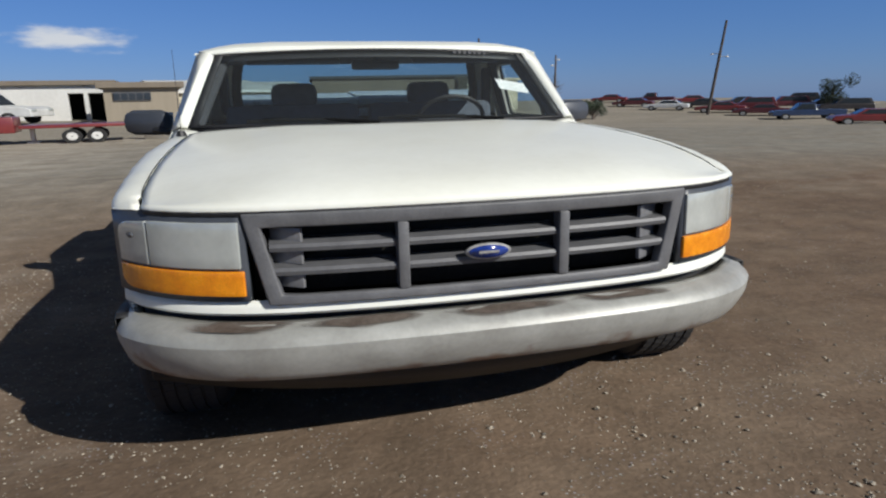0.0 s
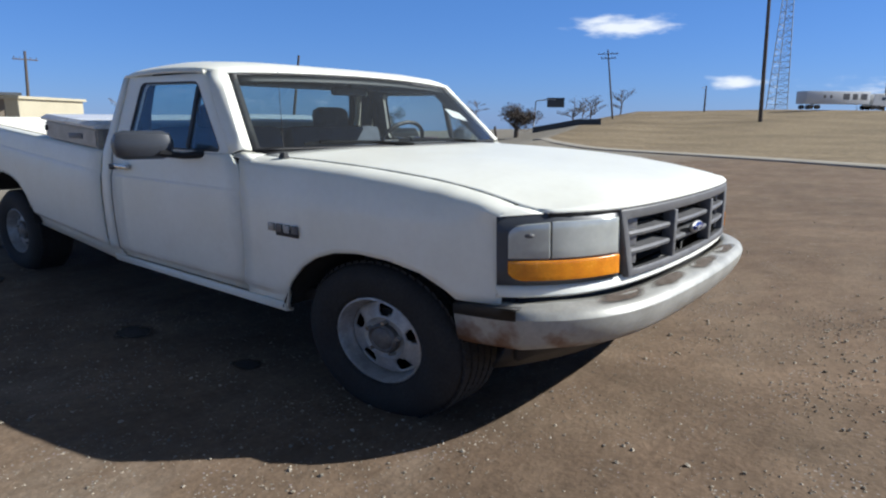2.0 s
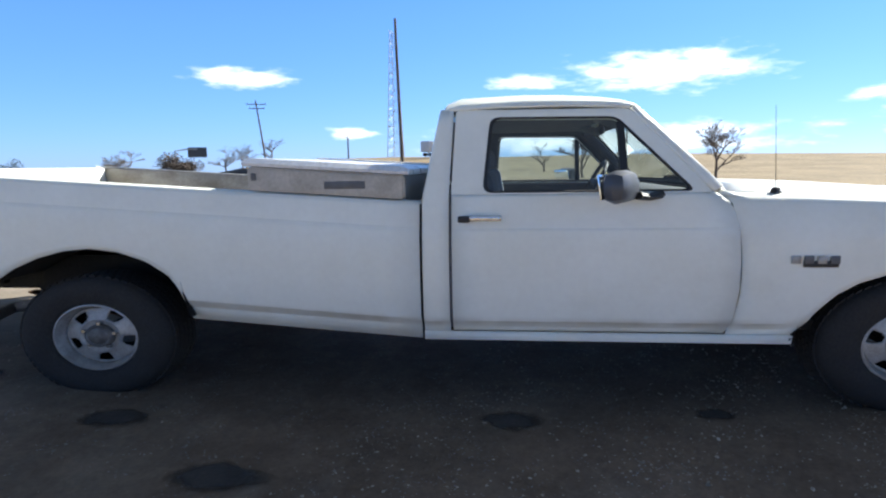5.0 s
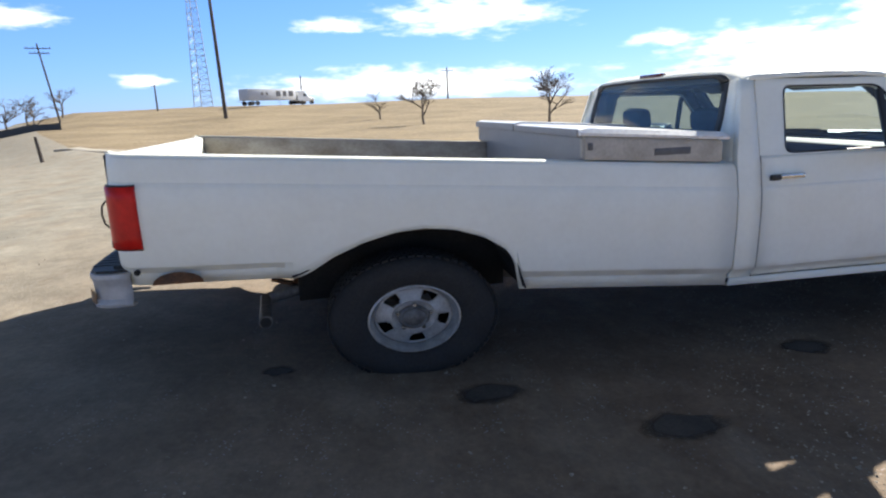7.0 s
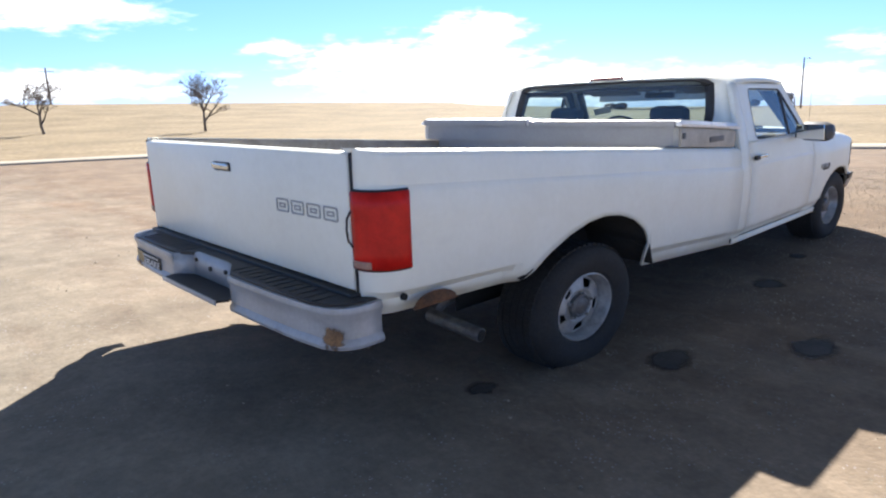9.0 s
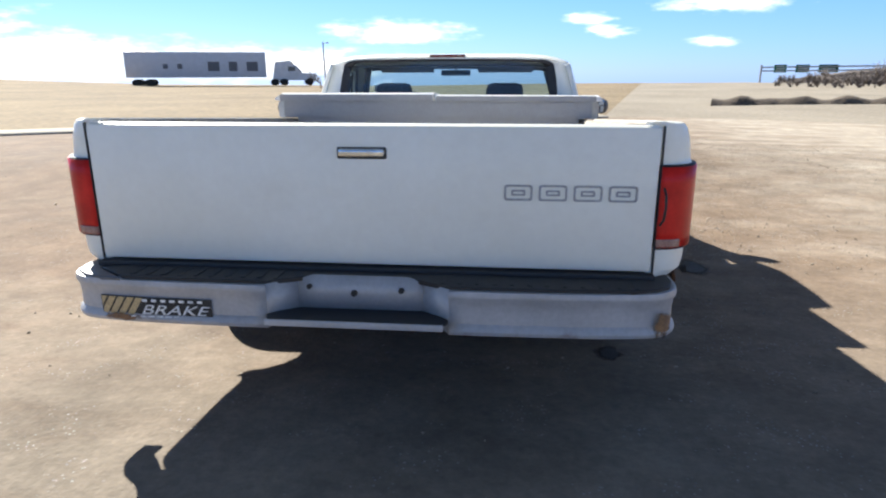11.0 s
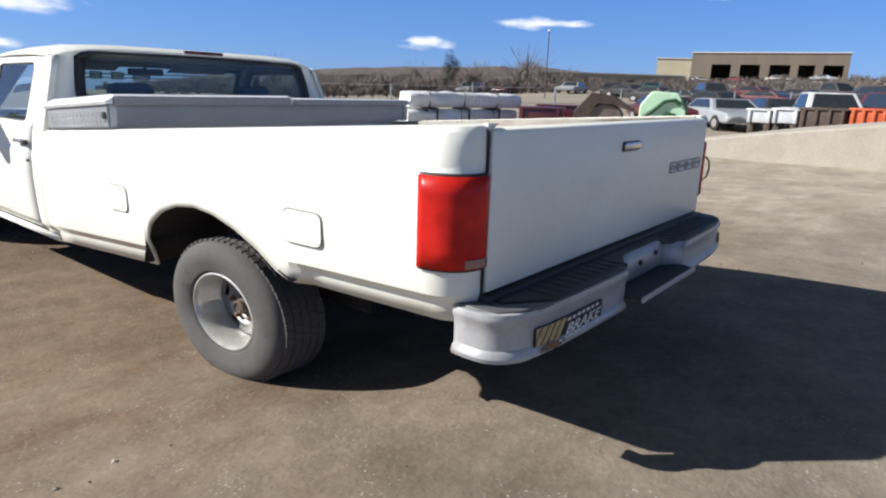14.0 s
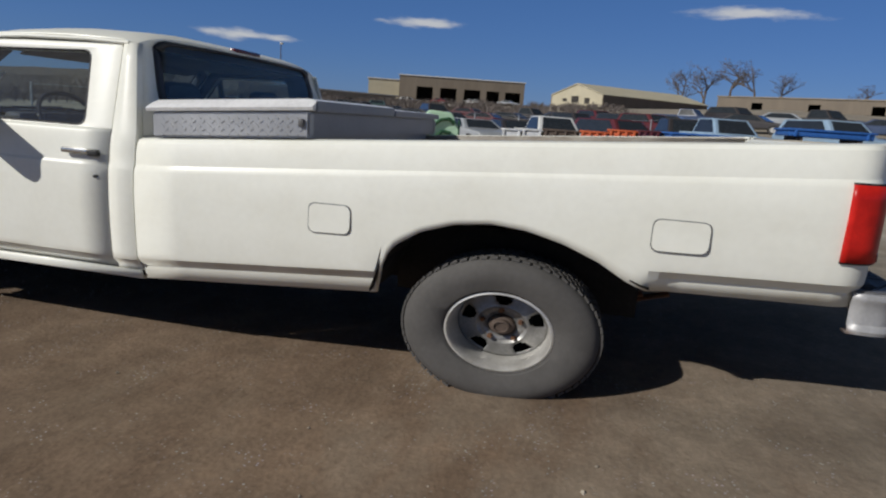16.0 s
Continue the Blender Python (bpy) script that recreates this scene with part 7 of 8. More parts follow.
# ---- buildings ----
def building(label, p0, p1, depth, h, wall_m, roof_m, bays=(), strip=None, gable=0.0, base=None, name="building", rim=0.25, side_m=None):
    """A shed with its front wall from p0 to p1, seen from the lot; bays: (from, to, height) as shares."""
    p0, p1 = Vector((*p0, 0)), Vector((*p1, 0))
    d = p1 - p0
    ln = d.length
    z = min(rise(p0.x, p0.y), rise(p1.x, p1.y)) - 0.15 if base is None else base
    rot = math.atan2(d.y, d.x)
    root = thing(name, label, "building", Matrix.Translation((p0.x, p0.y, z)) @ Euler((0, 0, rot)).to_matrix().to_4x4())
    # local x along the front, local y away from the lot
    xs_, t = sorted({0.0, 1.0, *[q for b in bays for q in b[:2]]}), 0.3
    bm = bmesh.new()
    for a, b in zip(xs_, xs_[1:]):
        bay = [q for q in bays if q[0] <= a + 1e-6 and q[1] >= b - 1e-6]
        lo = bay[0][2] * h if bay else 0.0
        box(bm, ((a + b) / 2 * ln, t / 2, (lo + h) / 2), ((b - a) * ln, t, h - lo))
    part("front_wall", bm, wall_m, root, smooth=False)
    side_m = side_m or wall_m
    part("side_wall", boxes(((t / 2, depth / 2 + t, h / 2), (t, depth, h))), side_m, root, smooth=False)
    part("side_wall", boxes(((ln - t / 2, depth / 2 + t, h / 2), (t, depth, h))), wall_m, root, smooth=False)
    part("back_wall", boxes(((ln / 2, depth + 1.5 * t, h / 2), (ln, t, h))), wall_m, root, smooth=False)
    if bays:
        # one dark sheet across the inside paints the bays' shade
        part("bay_shade_sheet", boxes(((ln / 2, depth * 0.5, h * 0.4), (ln * 0.98, 0.1, h * 0.8))), SHADE, root, "dark sheet painted for the shade inside the bays", smooth=False)
    if gable:
        bm = prism(bmesh.new(), [(-rim, h), (depth / 2, h + gable), (depth + rim, h), (depth + rim, h + 0.15), (depth / 2, h + gable + 0.2), (-rim, h + 0.15)], "x", -rim, ln + rim)
        part("roof", bm, roof_m, root, smooth=False)
        for xx in (0, ln - t):
            part("gable_end", prism(bmesh.new(), [(0, h), (depth, h), (depth / 2, h + gable)], "x", xx, xx + t), side_m, root, smooth=False)
    else:
        part("roof", boxes(((ln / 2, depth / 2, h + 0.12), (ln + 2 * rim, depth + 2 * rim, 0.24)), bev=0.03), roof_m, root, smooth=False)
    if strip:
        a, b, z0, z1 = strip
        w = part("window", boxes((((a + b) / 2 * ln, -0.03, (z0 + z1) / 2 * h), ((b - a) * ln, 0.08, (z1 - z0) * h))), GREY_PLASTIC, root, "dark strip window")
        n_p = 5
        for k in range(n_p):
            xx = (a + (b - a) * (k + 0.5) / n_p) * ln
            part("pane", boxes(((xx, -0.085, (z0 + z1) / 2 * h), ((b - a) * ln / n_p * 0.86, 0.02, (z1 - z0) * h * 0.8))), CAR_GLASS, w)
    return root


def polar(b, d, o=(0.0, 3.0)):
    return (o[0] + d * math.cos(radians(b)), o[1] + d * math.sin(radians(b)))


CAMF = (-0.5, -2.2)
building("long low white shed with open bays and a brown roof", polar(118, 40, CAMF), polar(103.4, 38, CAMF), 9, 2.0, ROOFWHITE, BROWNWALL, ((0.80, 0.87, 0.8), (0.89, 0.97, 0.8)))
building("tan block building with a dark strip window", polar(103.8, 30, (-0.6, -2.2)), polar(98.3, 30, (-0.6, -2.2)), 6, 1.72, TANWALL, BROWNWALL, (), (0.12, 0.62, 0.70, 0.90))
building("cream shed with a pale pitched roof", polar(98.2, 34, (-0.9, -2.1)), polar(90.0, 36, (-0.9, -2.1)), 9, 1.55, CREAM, ROOFWHITE, ((0.64, 0.78, 0.7), (0.8, 0.97, 0.75)), None, 0.55)
building("white-roofed barn with dark open bays", polar(93.5, 58, (-1.4, -2.0)), polar(86.9, 60, (-1.4, -2.0)), 12, 2.1, ROOFWHITE, ROOFWHITE, ((0.03, 0.18, 0.72), (0.24, 0.46, 0.72), (0.52, 0.74, 0.72), (0.80, 0.97, 0.72)), None, 0.6)
building("long brown windowless warehouse", polar(86.8, 62, (-1.4, -2.0)), polar(72.6, 64, (-2.0, -1.7)), 16, 3.3, BROWNWALL, SIGN_BACK)
# block of its own, angled to fit the camera's view as an end wall
building("separate cream block placed to look like the long warehouse's end", polar(72.3, 63, (-2.3, -1.5)), polar(68.1, 71, (-2.3, -1.5)), 7, 3.2, CREAM, CREAM, ((0.35, 0.55, 0.3),))
CAMR = (2.7, 4.3)
building("brown workshop with five dark bay doors", polar(-162.3, 165, CAMR), polar(-173.4, 165, CAMR), 26, 6.6, BROWNWALL, ROOFWHITE, ((0.14, 0.27, 0.62), (0.33, 0.46, 0.62), (0.52, 0.65, 0.62), (0.70, 0.80, 0.62), (0.85, 0.97, 0.62)), base=4.6)
building("cream workshop block with a pale roof", polar(-159.6, 172, CAMR), polar(-162.6, 172, CAMR), 20, 5.6, CREAM, ROOFWHITE, base=4.6)
building("low tan office wing with a pale roof", polar(-150.0, 118, CAMR), polar(-162.0, 128, CAMR), 14, 2.5, TANWALL, ROOFWHITE, ((0.3, 0.36, 0.6), (0.6, 0.66, 0.6)), base=2.2)
ware = building("long warehouse with a cream gable end, brown side and cream roof", polar(179.8, 140, CAMR), polar(171.3, 164, CAMR), 17, 2.8, BROWNWALL, CREAM, (), None, 2.4, base=5.5, side_m=CREAM)
for yy, zz, ww, hh in ((5.0, 1.0, 1.6, 1.2), (9.0, 1.2, 2.4, 1.4), (12.5, 1.4, 1.4, 0.7)):
    # solid dark panels on the wall paint the openings' shade
    part("gable_shade_panel", boxes(((-0.03, yy, zz + hh / 2), (0.1, ww, hh))), SHADE, ware, "dark panel painted as a shaded opening in the gable end", smooth=False)
building("pale low house below the wooded ridge", polar(-146.5, 95, CAMR), polar(-150.0, 95, CAMR), 7, 1.9, CREAM, ROOFWHITE, ((0.3, 0.5, 0.6),))
building("brown low house in the bare wood", polar(-137.6, 80, CAMR), polar(-140.4, 80, CAMR), 6, 1.6, BROWNWALL, BROWNWALL, ((0.1, 0.4, 0.7), (0.55, 0.9, 0.7)), base=-0.1)
building("low brown sheds on the skyline", polar(170.6, 170, CAMR), polar(157.0, 160, CAMR), 14, 3.0, BROWNWALL, TANWALL, ((0.2, 0.26, 0.6), (0.5, 0.56, 0.6), (0.8, 0.86, 0.6)), base=8.0)
building("tan distant sheds on the skyline", polar(156.6, 150, CAMR), polar(149.0, 140, CAMR), 14, 3.0, TANWALL, ROOFWHITE, base=6.9)


# ---- vehicles round the lot ----
def paint(name, c):
    return mat(name, c, tuple(v * 0.82 for v in c), rough=0.35, scale=2, fine=20, fine_mix=0.05, coat=0.4)


CARS = {"red": paint("red_car_paint", (0.20, 0.03, 0.03)), "maroon": paint("maroon_car_paint", (0.11, 0.022, 0.026)), "blue": paint("blue_car_paint", (0.035, 0.06, 0.13)),
        "white": paint("white_car_paint", (0.70, 0.70, 0.68)), "dark": paint("dark_car_paint", (0.04, 0.035, 0.035)), "silver": paint("silver_car_paint", (0.38, 0.40, 0.42)),
        "pale_blue": paint("pale_blue_car_paint", (0.30, 0.42, 0.55)), "green": paint("green_car_paint", (0.06, 0.12, 0.10))}


def car(shape, colour, x, y, turn, label, size=1.0):
    """A parked vehicle: body, glasshouse with panes, four wheels."""
    z = rise(x, y)
    tilt = Matrix.Translation((x, y, z - 0.01)) @ Euler((0, 0, radians(turn))).to_matrix().to_4x4() @ Matrix.Diagonal((size, size, size, 1))
    category = {"sedan": "car", "suv": "car", "pickup": "pickup truck", "van": "van"}[shape]
    root = thing({"sedan": "parked_car", "suv": "parked_suv", "pickup": "parked_pickup", "van": "parked_van"}[shape], label, category, tilt, "parked vehicles")
    h = K
    body = {"sedan": [(-2.3, 0.35), (-2.3, 0.72), (-2.2, 0.86), (-1.4, 0.92), (0.9, 0.92), (2.1, 0.78), (2.3, 0.62), (2.3, 0.35)],
            "suv": [(-2.3, 0.4), (-2.32, 0.95), (-2.2, 1.05), (1.0, 1.05), (2.15, 0.95), (2.3, 0.75), (2.3, 0.4)],
            "pickup": [(-2.7, 0.45), (-2.7, 1.05), (-0.6, 1.05), (-0.58, 0.98), (1.1, 1.02), (2.4, 0.95), (2.6, 0.8), (2.6, 0.42)],
            "van": [(-2.6, 0.4), (-2.6, 1.2), (1.5, 1.2), (2.3, 0.95), (2.5, 0.75), (2.5, 0.4)]}[shape]
    top = {"sedan": (-1.55, -1.0, 0.35, 0.95, 0.92, 1.38), "suv": (-2.25, -2.0, 0.4, 1.05, 1.04, 1.75), "pickup": (-0.6, -0.5, 0.55, 1.1, 1.0, 1.75), "van": (-2.55, -2.5, 0.9, 1.5, 1.18, 1.95)}[shape]
    bm = prism(bmesh.new(), [(a, b * h) for a, b in body], "y", -0.88, 0.88)
    part("body", bm, CARS[colour], root, bevel=0.07)
    b0, t0, t1, b1, zl, zt_ = top
    bm = bmesh.new()
    lo = [(b0, -0.84), (b1, -0.84), (b1, 0.84), (b0, 0.84)]
    hi = [(t0, -0.66), (t1, -0.66), (t1, 0.66), (t0, 0.66)]
    rows_mesh(bm, [[(x_, y_, zl * h) for x_, y_ in lo], [(x_, y_, zt_ * h) for x_, y_ in hi]], closed=True)
    bm.faces.new([bm.verts.new((x_, y_, zt_ * h)) for x_, y_ in hi])
    part("cabin", bm, CARS[colour], root, bevel=0.04)
    q = [Vector((x_, y_, zl * h)) for x_, y_ in lo] + [Vector((x_, y_, zt_ * h)) for x_, y_ in hi]

    def pane(name, a, b, c, d, out):
        bm_ = bmesh.new()
        m_ = (q[a] + q[b] + q[c] + q[d]) / 4
        bm_.faces.new([bm_.verts.new(m_ + (q[k] - m_) * 0.82 + Vector(out) * 0.012) for k in (a, b, c, d)])
        part(name, bm_, CAR_GLASS, root, smooth=False, solid=0.01)
    pane("windscreen", 1, 2, 6, 5, (1, 0, 0.5))
    pane("rear_window", 3, 0, 4, 7, (-1, 0, 0.5))
    pane("side_window", 0, 1, 5, 4, (0, -1, 0.2))
    pane("side_window", 2, 3, 7, 6, (0, 1, 0.2))
    fx = {"sedan": 1.4, "suv": 1.45, "pickup": 1.65, "van": 1.6}[shape]
    for wx in (-fx, fx):
        for wy in (-0.82, 0.82):
            rows_ = [[(wx + r * math.cos(a), wy + dy, (0.32 + r * math.sin(a)) * h) for a in np.linspace(0, 2 * math.pi, 18, endpoint=False)] for r, dy in ((0.02, 0.06), (0.20, 0.07), (0.33, 0.08), (0.34, -0.08), (0.02, -0.09))]
            w_ = part("wheel", rows_mesh(bmesh.new(), rows_, closed=True), RUBBER, root)
            rows_ = [[(wx + r * math.cos(a), wy + math.copysign(dy, wy), (0.32 + r * math.sin(a)) * h) for a in np.linspace(0, 2 * math.pi, 14, endpoint=False)] for r, dy in ((0.02, 0.095), (0.19, 0.092), (0.20, 0.07))]
            part("hub", rows_mesh(bmesh.new(), rows_, closed=True), ARGENT, w_)
    xf = body[-2][0]
    for sy in (-0.62, 0.62):
        part("head_lamp", boxes(((xf - 0.02, sy, body[-2][1] * h - 0.03), (0.08, 0.36, 0.12)), bev=0.02), CLEAR_LENS, root)
    return root


CAMF2 = (-0.9, -2.1)
for shape, colour, b, d, turn, label in (
        ("sedan", "red", 42.2, 50, 148, "dark red sedan parked beyond the lot"), ("pickup", "blue", 46.4, 60, 150, "dark blue pickup in the row of parked cars"),
        ("sedan", "maroon", 49.6, 64, 140, "maroon sedan in the row of parked cars"), ("sedan", "red", 52.6, 68, 140, "red sedan in the row of parked cars"),
        ("suv", "maroon", 48.0, 76, 150, "maroon estate car in the row of parked cars"), ("sedan", "white", 56.8, 72, 140, "white sedan in the row of parked cars"),
        ("sedan", "dark", 51.2, 80, 150, "dark sedan in the row of parked cars"), ("sedan", "maroon", 59.5, 78, 140, "maroon sedan in the row of parked cars"),
        ("sedan", "red", 55.0, 84, 150, "red hatchback in the row of parked cars"), ("sedan", "dark", 45.4, 78, 150, "dark hatchback in the row of parked cars")):
    px, py = polar(b, d, CAMF2)
    car(shape, colour, px, py, turn, label)
for shape, colour, b, d, turn, label in (
        ("suv", "dark", 44.0, 72, 150, "dark suv in the row of parked cars"), ("suv", "maroon", 50.4, 72, 145, "maroon suv in the row of parked cars"),
        ("sedan", "dark", 54.0, 76, 140, "dark sedan in the row of parked cars"), ("pickup", "maroon", 58.0, 86, 140, "maroon pickup in the row of parked cars"),
        ("suv", "dark", 47.2, 88, 140, "dark suv in the far row of parked cars"), ("sedan", "red", 61.5, 88, 140, "red sedan in the far row of parked cars")):
    px, py = polar(b, d, CAMF2)
    car(shape, colour, px, py, turn, label)
car("pickup", "white", -13.3, 29.5, -12, "white pickup parked by the long shed")
CAMS = (2.8, 4.4)
for shape, colour, b, d, turn, label in (
        ("sedan", "dark", -166.0, 40, 60, "dark sedan in the second scrap yard row"), ("sedan", "dark", -163.5, 43, 80, "dark sedan in the scrap yard row"),
        ("sedan", "maroon", -169.5, 44, 75, "maroon hatchback in the scrap yard row"),
        ("suv", "dark", 178.6, 43, 35, "dark suv in the second scrap yard row"),
        ("sedan", "dark", 174.5, 46, 70, "dark sedan in the scrap yard row"),
        ("sedan", "silver", 166.0, 45, 70, "silver sedan in the scrap yard row"), ("sedan", "red", 156.0, 44, 50, "red sedan in the scrap yard row"),
        ("sedan", "dark", -157.0, 58, 20, "dark car behind the scrap yard"), ("sedan", "silver", -153.5, 62, 10, "silver car behind the scrap yard"),
        ("sedan", "green", -160.0, 66, 15, "green car behind the scrap yard"), ("sedan", "maroon", -148.0, 70, 0, "maroon car behind the scrap yard"),
        ("van", "silver", -144.5, 74, 10, "silver van behind the scrap yard"), ("sedan", "white", -169.0, 130, 70, "white car by the workshop"), ("sedan", "red", -166.0, 132, 60, "red car by the workshop"),
        ("sedan", "silver", -172.0, 134, 80, "silver car by the workshop"), ("sedan", "white", -163.0, 130, 60, "white car by the workshop")):
    px, py = polar(b, d, CAMS)
    car(shape, colour, px, py, turn, label)
for shape, colour, b, d, turn, label in (
        ("sedan", "dark", -171.8, 48, 70, "black hatchback in the scrap yard row"), ("suv", "dark", -177.4, 45, 40, "dark suv in the scrap yard row"),
        ("sedan", "dark", -161.0, 47, 75, "dark hatchback in the scrap yard row"), ("suv", "maroon", 176.4, 41, 40, "maroon suv in the scrap yard row"),
        ("sedan", "dark", 168.5, 40, 60, "dark sedan in the scrap yard row"), ("pickup", "dark", 163.5, 46, 40, "dark pickup in the scrap yard row"),
        ("sedan", "blue", 158.8, 39, 60, "dark blue sedan in the scrap yard row"),
        ("suv", "dark", -165.0, 54, 30, "dark suv in the second scrap yard row"), ("sedan", "maroon", -168.2, 56, 70, "maroon sedan in the second scrap yard row"),
        ("pickup", "dark", -173.4, 55, 60, "dark pickup in the second scrap yard row"), ("sedan", "blue", -176.3, 54, 75, "blue sedan in the second scrap yard row"),
        ("suv", "maroon", -179.4, 55, 35, "maroon suv in the second scrap yard row"), ("sedan", "dark", 177.2, 56, 70, "dark sedan in the second scrap yard row"),
        ("pickup", "blue", 173.2, 56, 60, "blue pickup in the second scrap yard row"), ("suv", "dark", 169.6, 55, 40, "dark suv in the second scrap yard row"),
        ("sedan", "dark", -158.5, 54, 70, "dark sedan in the second scrap yard row")):
    px, py = polar(b, d, CAMS)
    car(shape, colour, px, py, turn, label)


for shape, colour, x, y, turn, label in (
        ("sedan", "silver", -21.6, -1.0, 38, "silver sedan facing the lot in the front row"), ("sedan", "dark", -24.6, 0.2, 30, "dark sedan in the front row of the scrap yard"),
        ("pickup", "white", -22.2, 1.95, 24, "white pickup in the front row of the scrap yard"), ("suv", "maroon", -22.0, 4.6, 35, "dark maroon suv in the front row of the scrap yard"),
        ("pickup", "pale_blue", -22.2, 8.2, 20, "pale blue pickup in the front row of the scrap yard"), ("pickup", "dark", -24.4, 7.0, 15, "dark pickup in the front row of the scrap yard"),
        ("suv", "pale_blue", -22.0, 11.9, 18, "pale blue suv in the front row of the scrap yard"), ("sedan", "maroon", -22.6, -3.4, 40, "maroon sedan in the front row of the scrap yard")):
    car(shape, colour, x, y, turn, label)


# lorries on the highway
def lorry(x, y, turn, zoff, length, label, size=1.0, tall=2.05):
    root = thing("articulated_lorry", label, "lorry", Matrix.Translation((x, y, rise(x, y) + zoff)) @ Euler((0, 0, radians(turn))).to_matrix().to_4x4() @ Matrix.Diagonal((size, size, size, 1)), "lorries on the highway")
    tr = part("trailer", boxes(((-length / 2 - 0.5, 0, 0.925 + tall / 2), (length, 2.5, tall)), bev=0.05), TRAILER_WHITE, root, "pale grey box trailer with dark block marks")
    for q, w, hh in ((0.10, 1.2, 1.0), (0.24, 0.9, 1.0), (0.38, 1.2, 1.0), (0.62, 0.5, 0.5), (0.72, 0.5, 0.5)):
        for sy in (-1.256, 1.256):
            part("side_mark", boxes(((-0.5 - length * q, sy, 2.1), (w, 0.02, hh))), GREY_PLASTIC, tr, smooth=False)
    bm = prism(bmesh.new(), [(0.2, 0.6), (4.9, 0.6), (5.0, 1.25), (3.4, 1.45), (2.7, 2.2), (2.2, 2.75), (0.5, 2.6), (0.2, 1.0)], "y", -1.15, 1.15)
    cabp = part("tractor_cab", bm, CARS["white"], root, "white tractor unit", bevel=0.08)
    part("cab_windscreen", prism(bmesh.new(), [(3.36, 1.5), (2.72, 2.18), (2.78, 2.24), (3.42, 1.56)], "y", -1.0, 1.0), CAR_GLASS, cabp)
    for sy in (-1.16, 1.16):
        part("cab_window", boxes(((2.3, sy, 1.85), (0.8, 0.03, 0.5))), CAR_GLASS, cabp)
    for wx in (-length + 0.5, -length + 1.8, 0.4, 1.4, 4.2):
        for wy in (-1.05, 1.05):
            rows_ = [[(wx + r * math.cos(a), wy + dy, 0.40 + K * r * math.sin(a)) for a in np.linspace(0, 2 * math.pi, 16, endpoint=False)] for r, dy in ((0.02, 0.15), (0.5, 0.15), (0.5, -0.15), (0.02, -0.15))]
            part("wheel", rows_mesh(bmesh.new(), rows_, closed=True), RUBBER, root)
    return root


lx, ly = polar(2.0, 112, (-2.8, 5.1))
lorry(lx, ly, -42, 0.1, 12.0, "white articulated lorry on the highway above the bank", 0.85)
lx, ly = polar(-69.9, 88, (0.3, 6.4))
lorry(lx, ly, -160, 0.05, 14.5, "white articulated lorry on the highway past the bank", 1.15, 2.7)

# red flat trailer by the shed
fl = thing("flat_trailer", "red flat-bed equipment trailer with white wheels", "trailer", Matrix.Translation((-5.9, 16.8, 0)) @ Euler((0, 0, radians(12))).to_matrix().to_4x4())
part("deck", boxes(((0, 0, 0.44), (2.6, 1.4, 0.08)), bev=0.015), CARS["red"], fl)
part("headboard", boxes(((-1.9, 0, 0.50), (1.0, 1.2, 0.40)), bev=0.03), CARS["red"], fl)
for wx in (-0.15, 0.42):
    for wy in (-0.72, 0.72):
        rows_ = [[(wx + r * math.cos(a), wy + dy, 0.18 + K * r * math.sin(a)) for a in np.linspace(0, 2 * math.pi, 18, endpoint=False)] for r, dy in ((0.02, 0.08), (0.23, 0.08), (0.245, 0.0), (0.23, -0.08), (0.02, -0.08))]
        w_ = part("wheel", rows_mesh(bmesh.new(), rows_, closed=True), RUBBER, fl)
        rows_ = [[(wx + r * math.cos(a), wy + math.copysign(dy, wy), 0.18 + K * r * math.sin(a)) for a in np.linspace(0, 2 * math.pi, 14, endpoint=False)] for r, dy in ((0.02, 0.09), (0.13, 0.088), (0.14, 0.07))]
        part("white_hub", rows_mesh(bmesh.new(), rows_, closed=True), ROOFWHITE, w_)
part("jack_leg", boxes(((-1.1, 0, 0.2), (0.12, 0.12, 0.42)), ((-1.1, 0, 0.02), (0.3, 0.3, 0.05)), bev=0.01), ROOFWHITE, fl)

# ---- farm machines and stock at the yard's edge ----
def wrapped_bundle(c, ln, turn, z, label):
    root = thing("wrapped_bundle", label, "bundle", Matrix.Translation((c[0], c[1], z)) @ Euler((0, 0, radians(turn))).to_matrix().to_4x4(), "wrapped bundles")
    sec_ = [(0.42 * math.copysign(abs(math.cos(a)) ** 0.5, math.cos(a)), 0.23 + 0.23 * math.copysign(abs(math.sin(a)) ** 0.6, math.sin(a))) for a in np.linspace(0, 2 * math.pi, 20, endpoint=False)]
    rows_ = []
    for t in np.linspace(-0.5, 0.5, 30):
        k = 1 - 0.02 * abs(math.sin(t * 42)) - (0.2 if abs(t) > 0.49 else 0)
        rows_.append([(t * ln, y_ * k * (1 + 0.16 * noise.noise(Vector((t * 7 + z, y_ * 3, z_ * 4)))), z_ * (1 + 0.12 * noise.noise(Vector((t * 9, y_ * 2 + z * 5, 1.0)))) ) for y_, z_ in sec_])
    bm_ = rows_mesh(bmesh.new(), rows_, closed=True)
    bm_.verts.ensure_lookup_table()
    bm_.faces.new(bm_.verts[:20][::-1])
    bm_.faces.new(bm_.verts[-20:])
    part("wrapping", bm_, WRAP, root)
    for t in (-0.35, -0.05, 0.25):
        part("strap", boxes(((t * ln, 0, 0.23), (0.02, 0.84, 0.47)), bev=0.005), GREY_PLASTIC, root)
    return root


wrapped_bundle((-14.0, -6.92), 4.2, 163, 0.05, "long bundle wrapped in white plastic on the ground")
wrapped_bundle((-14.15, -6.92), 4.3, 163, 0.57, "long bundle wrapped in white plastic lying on another")
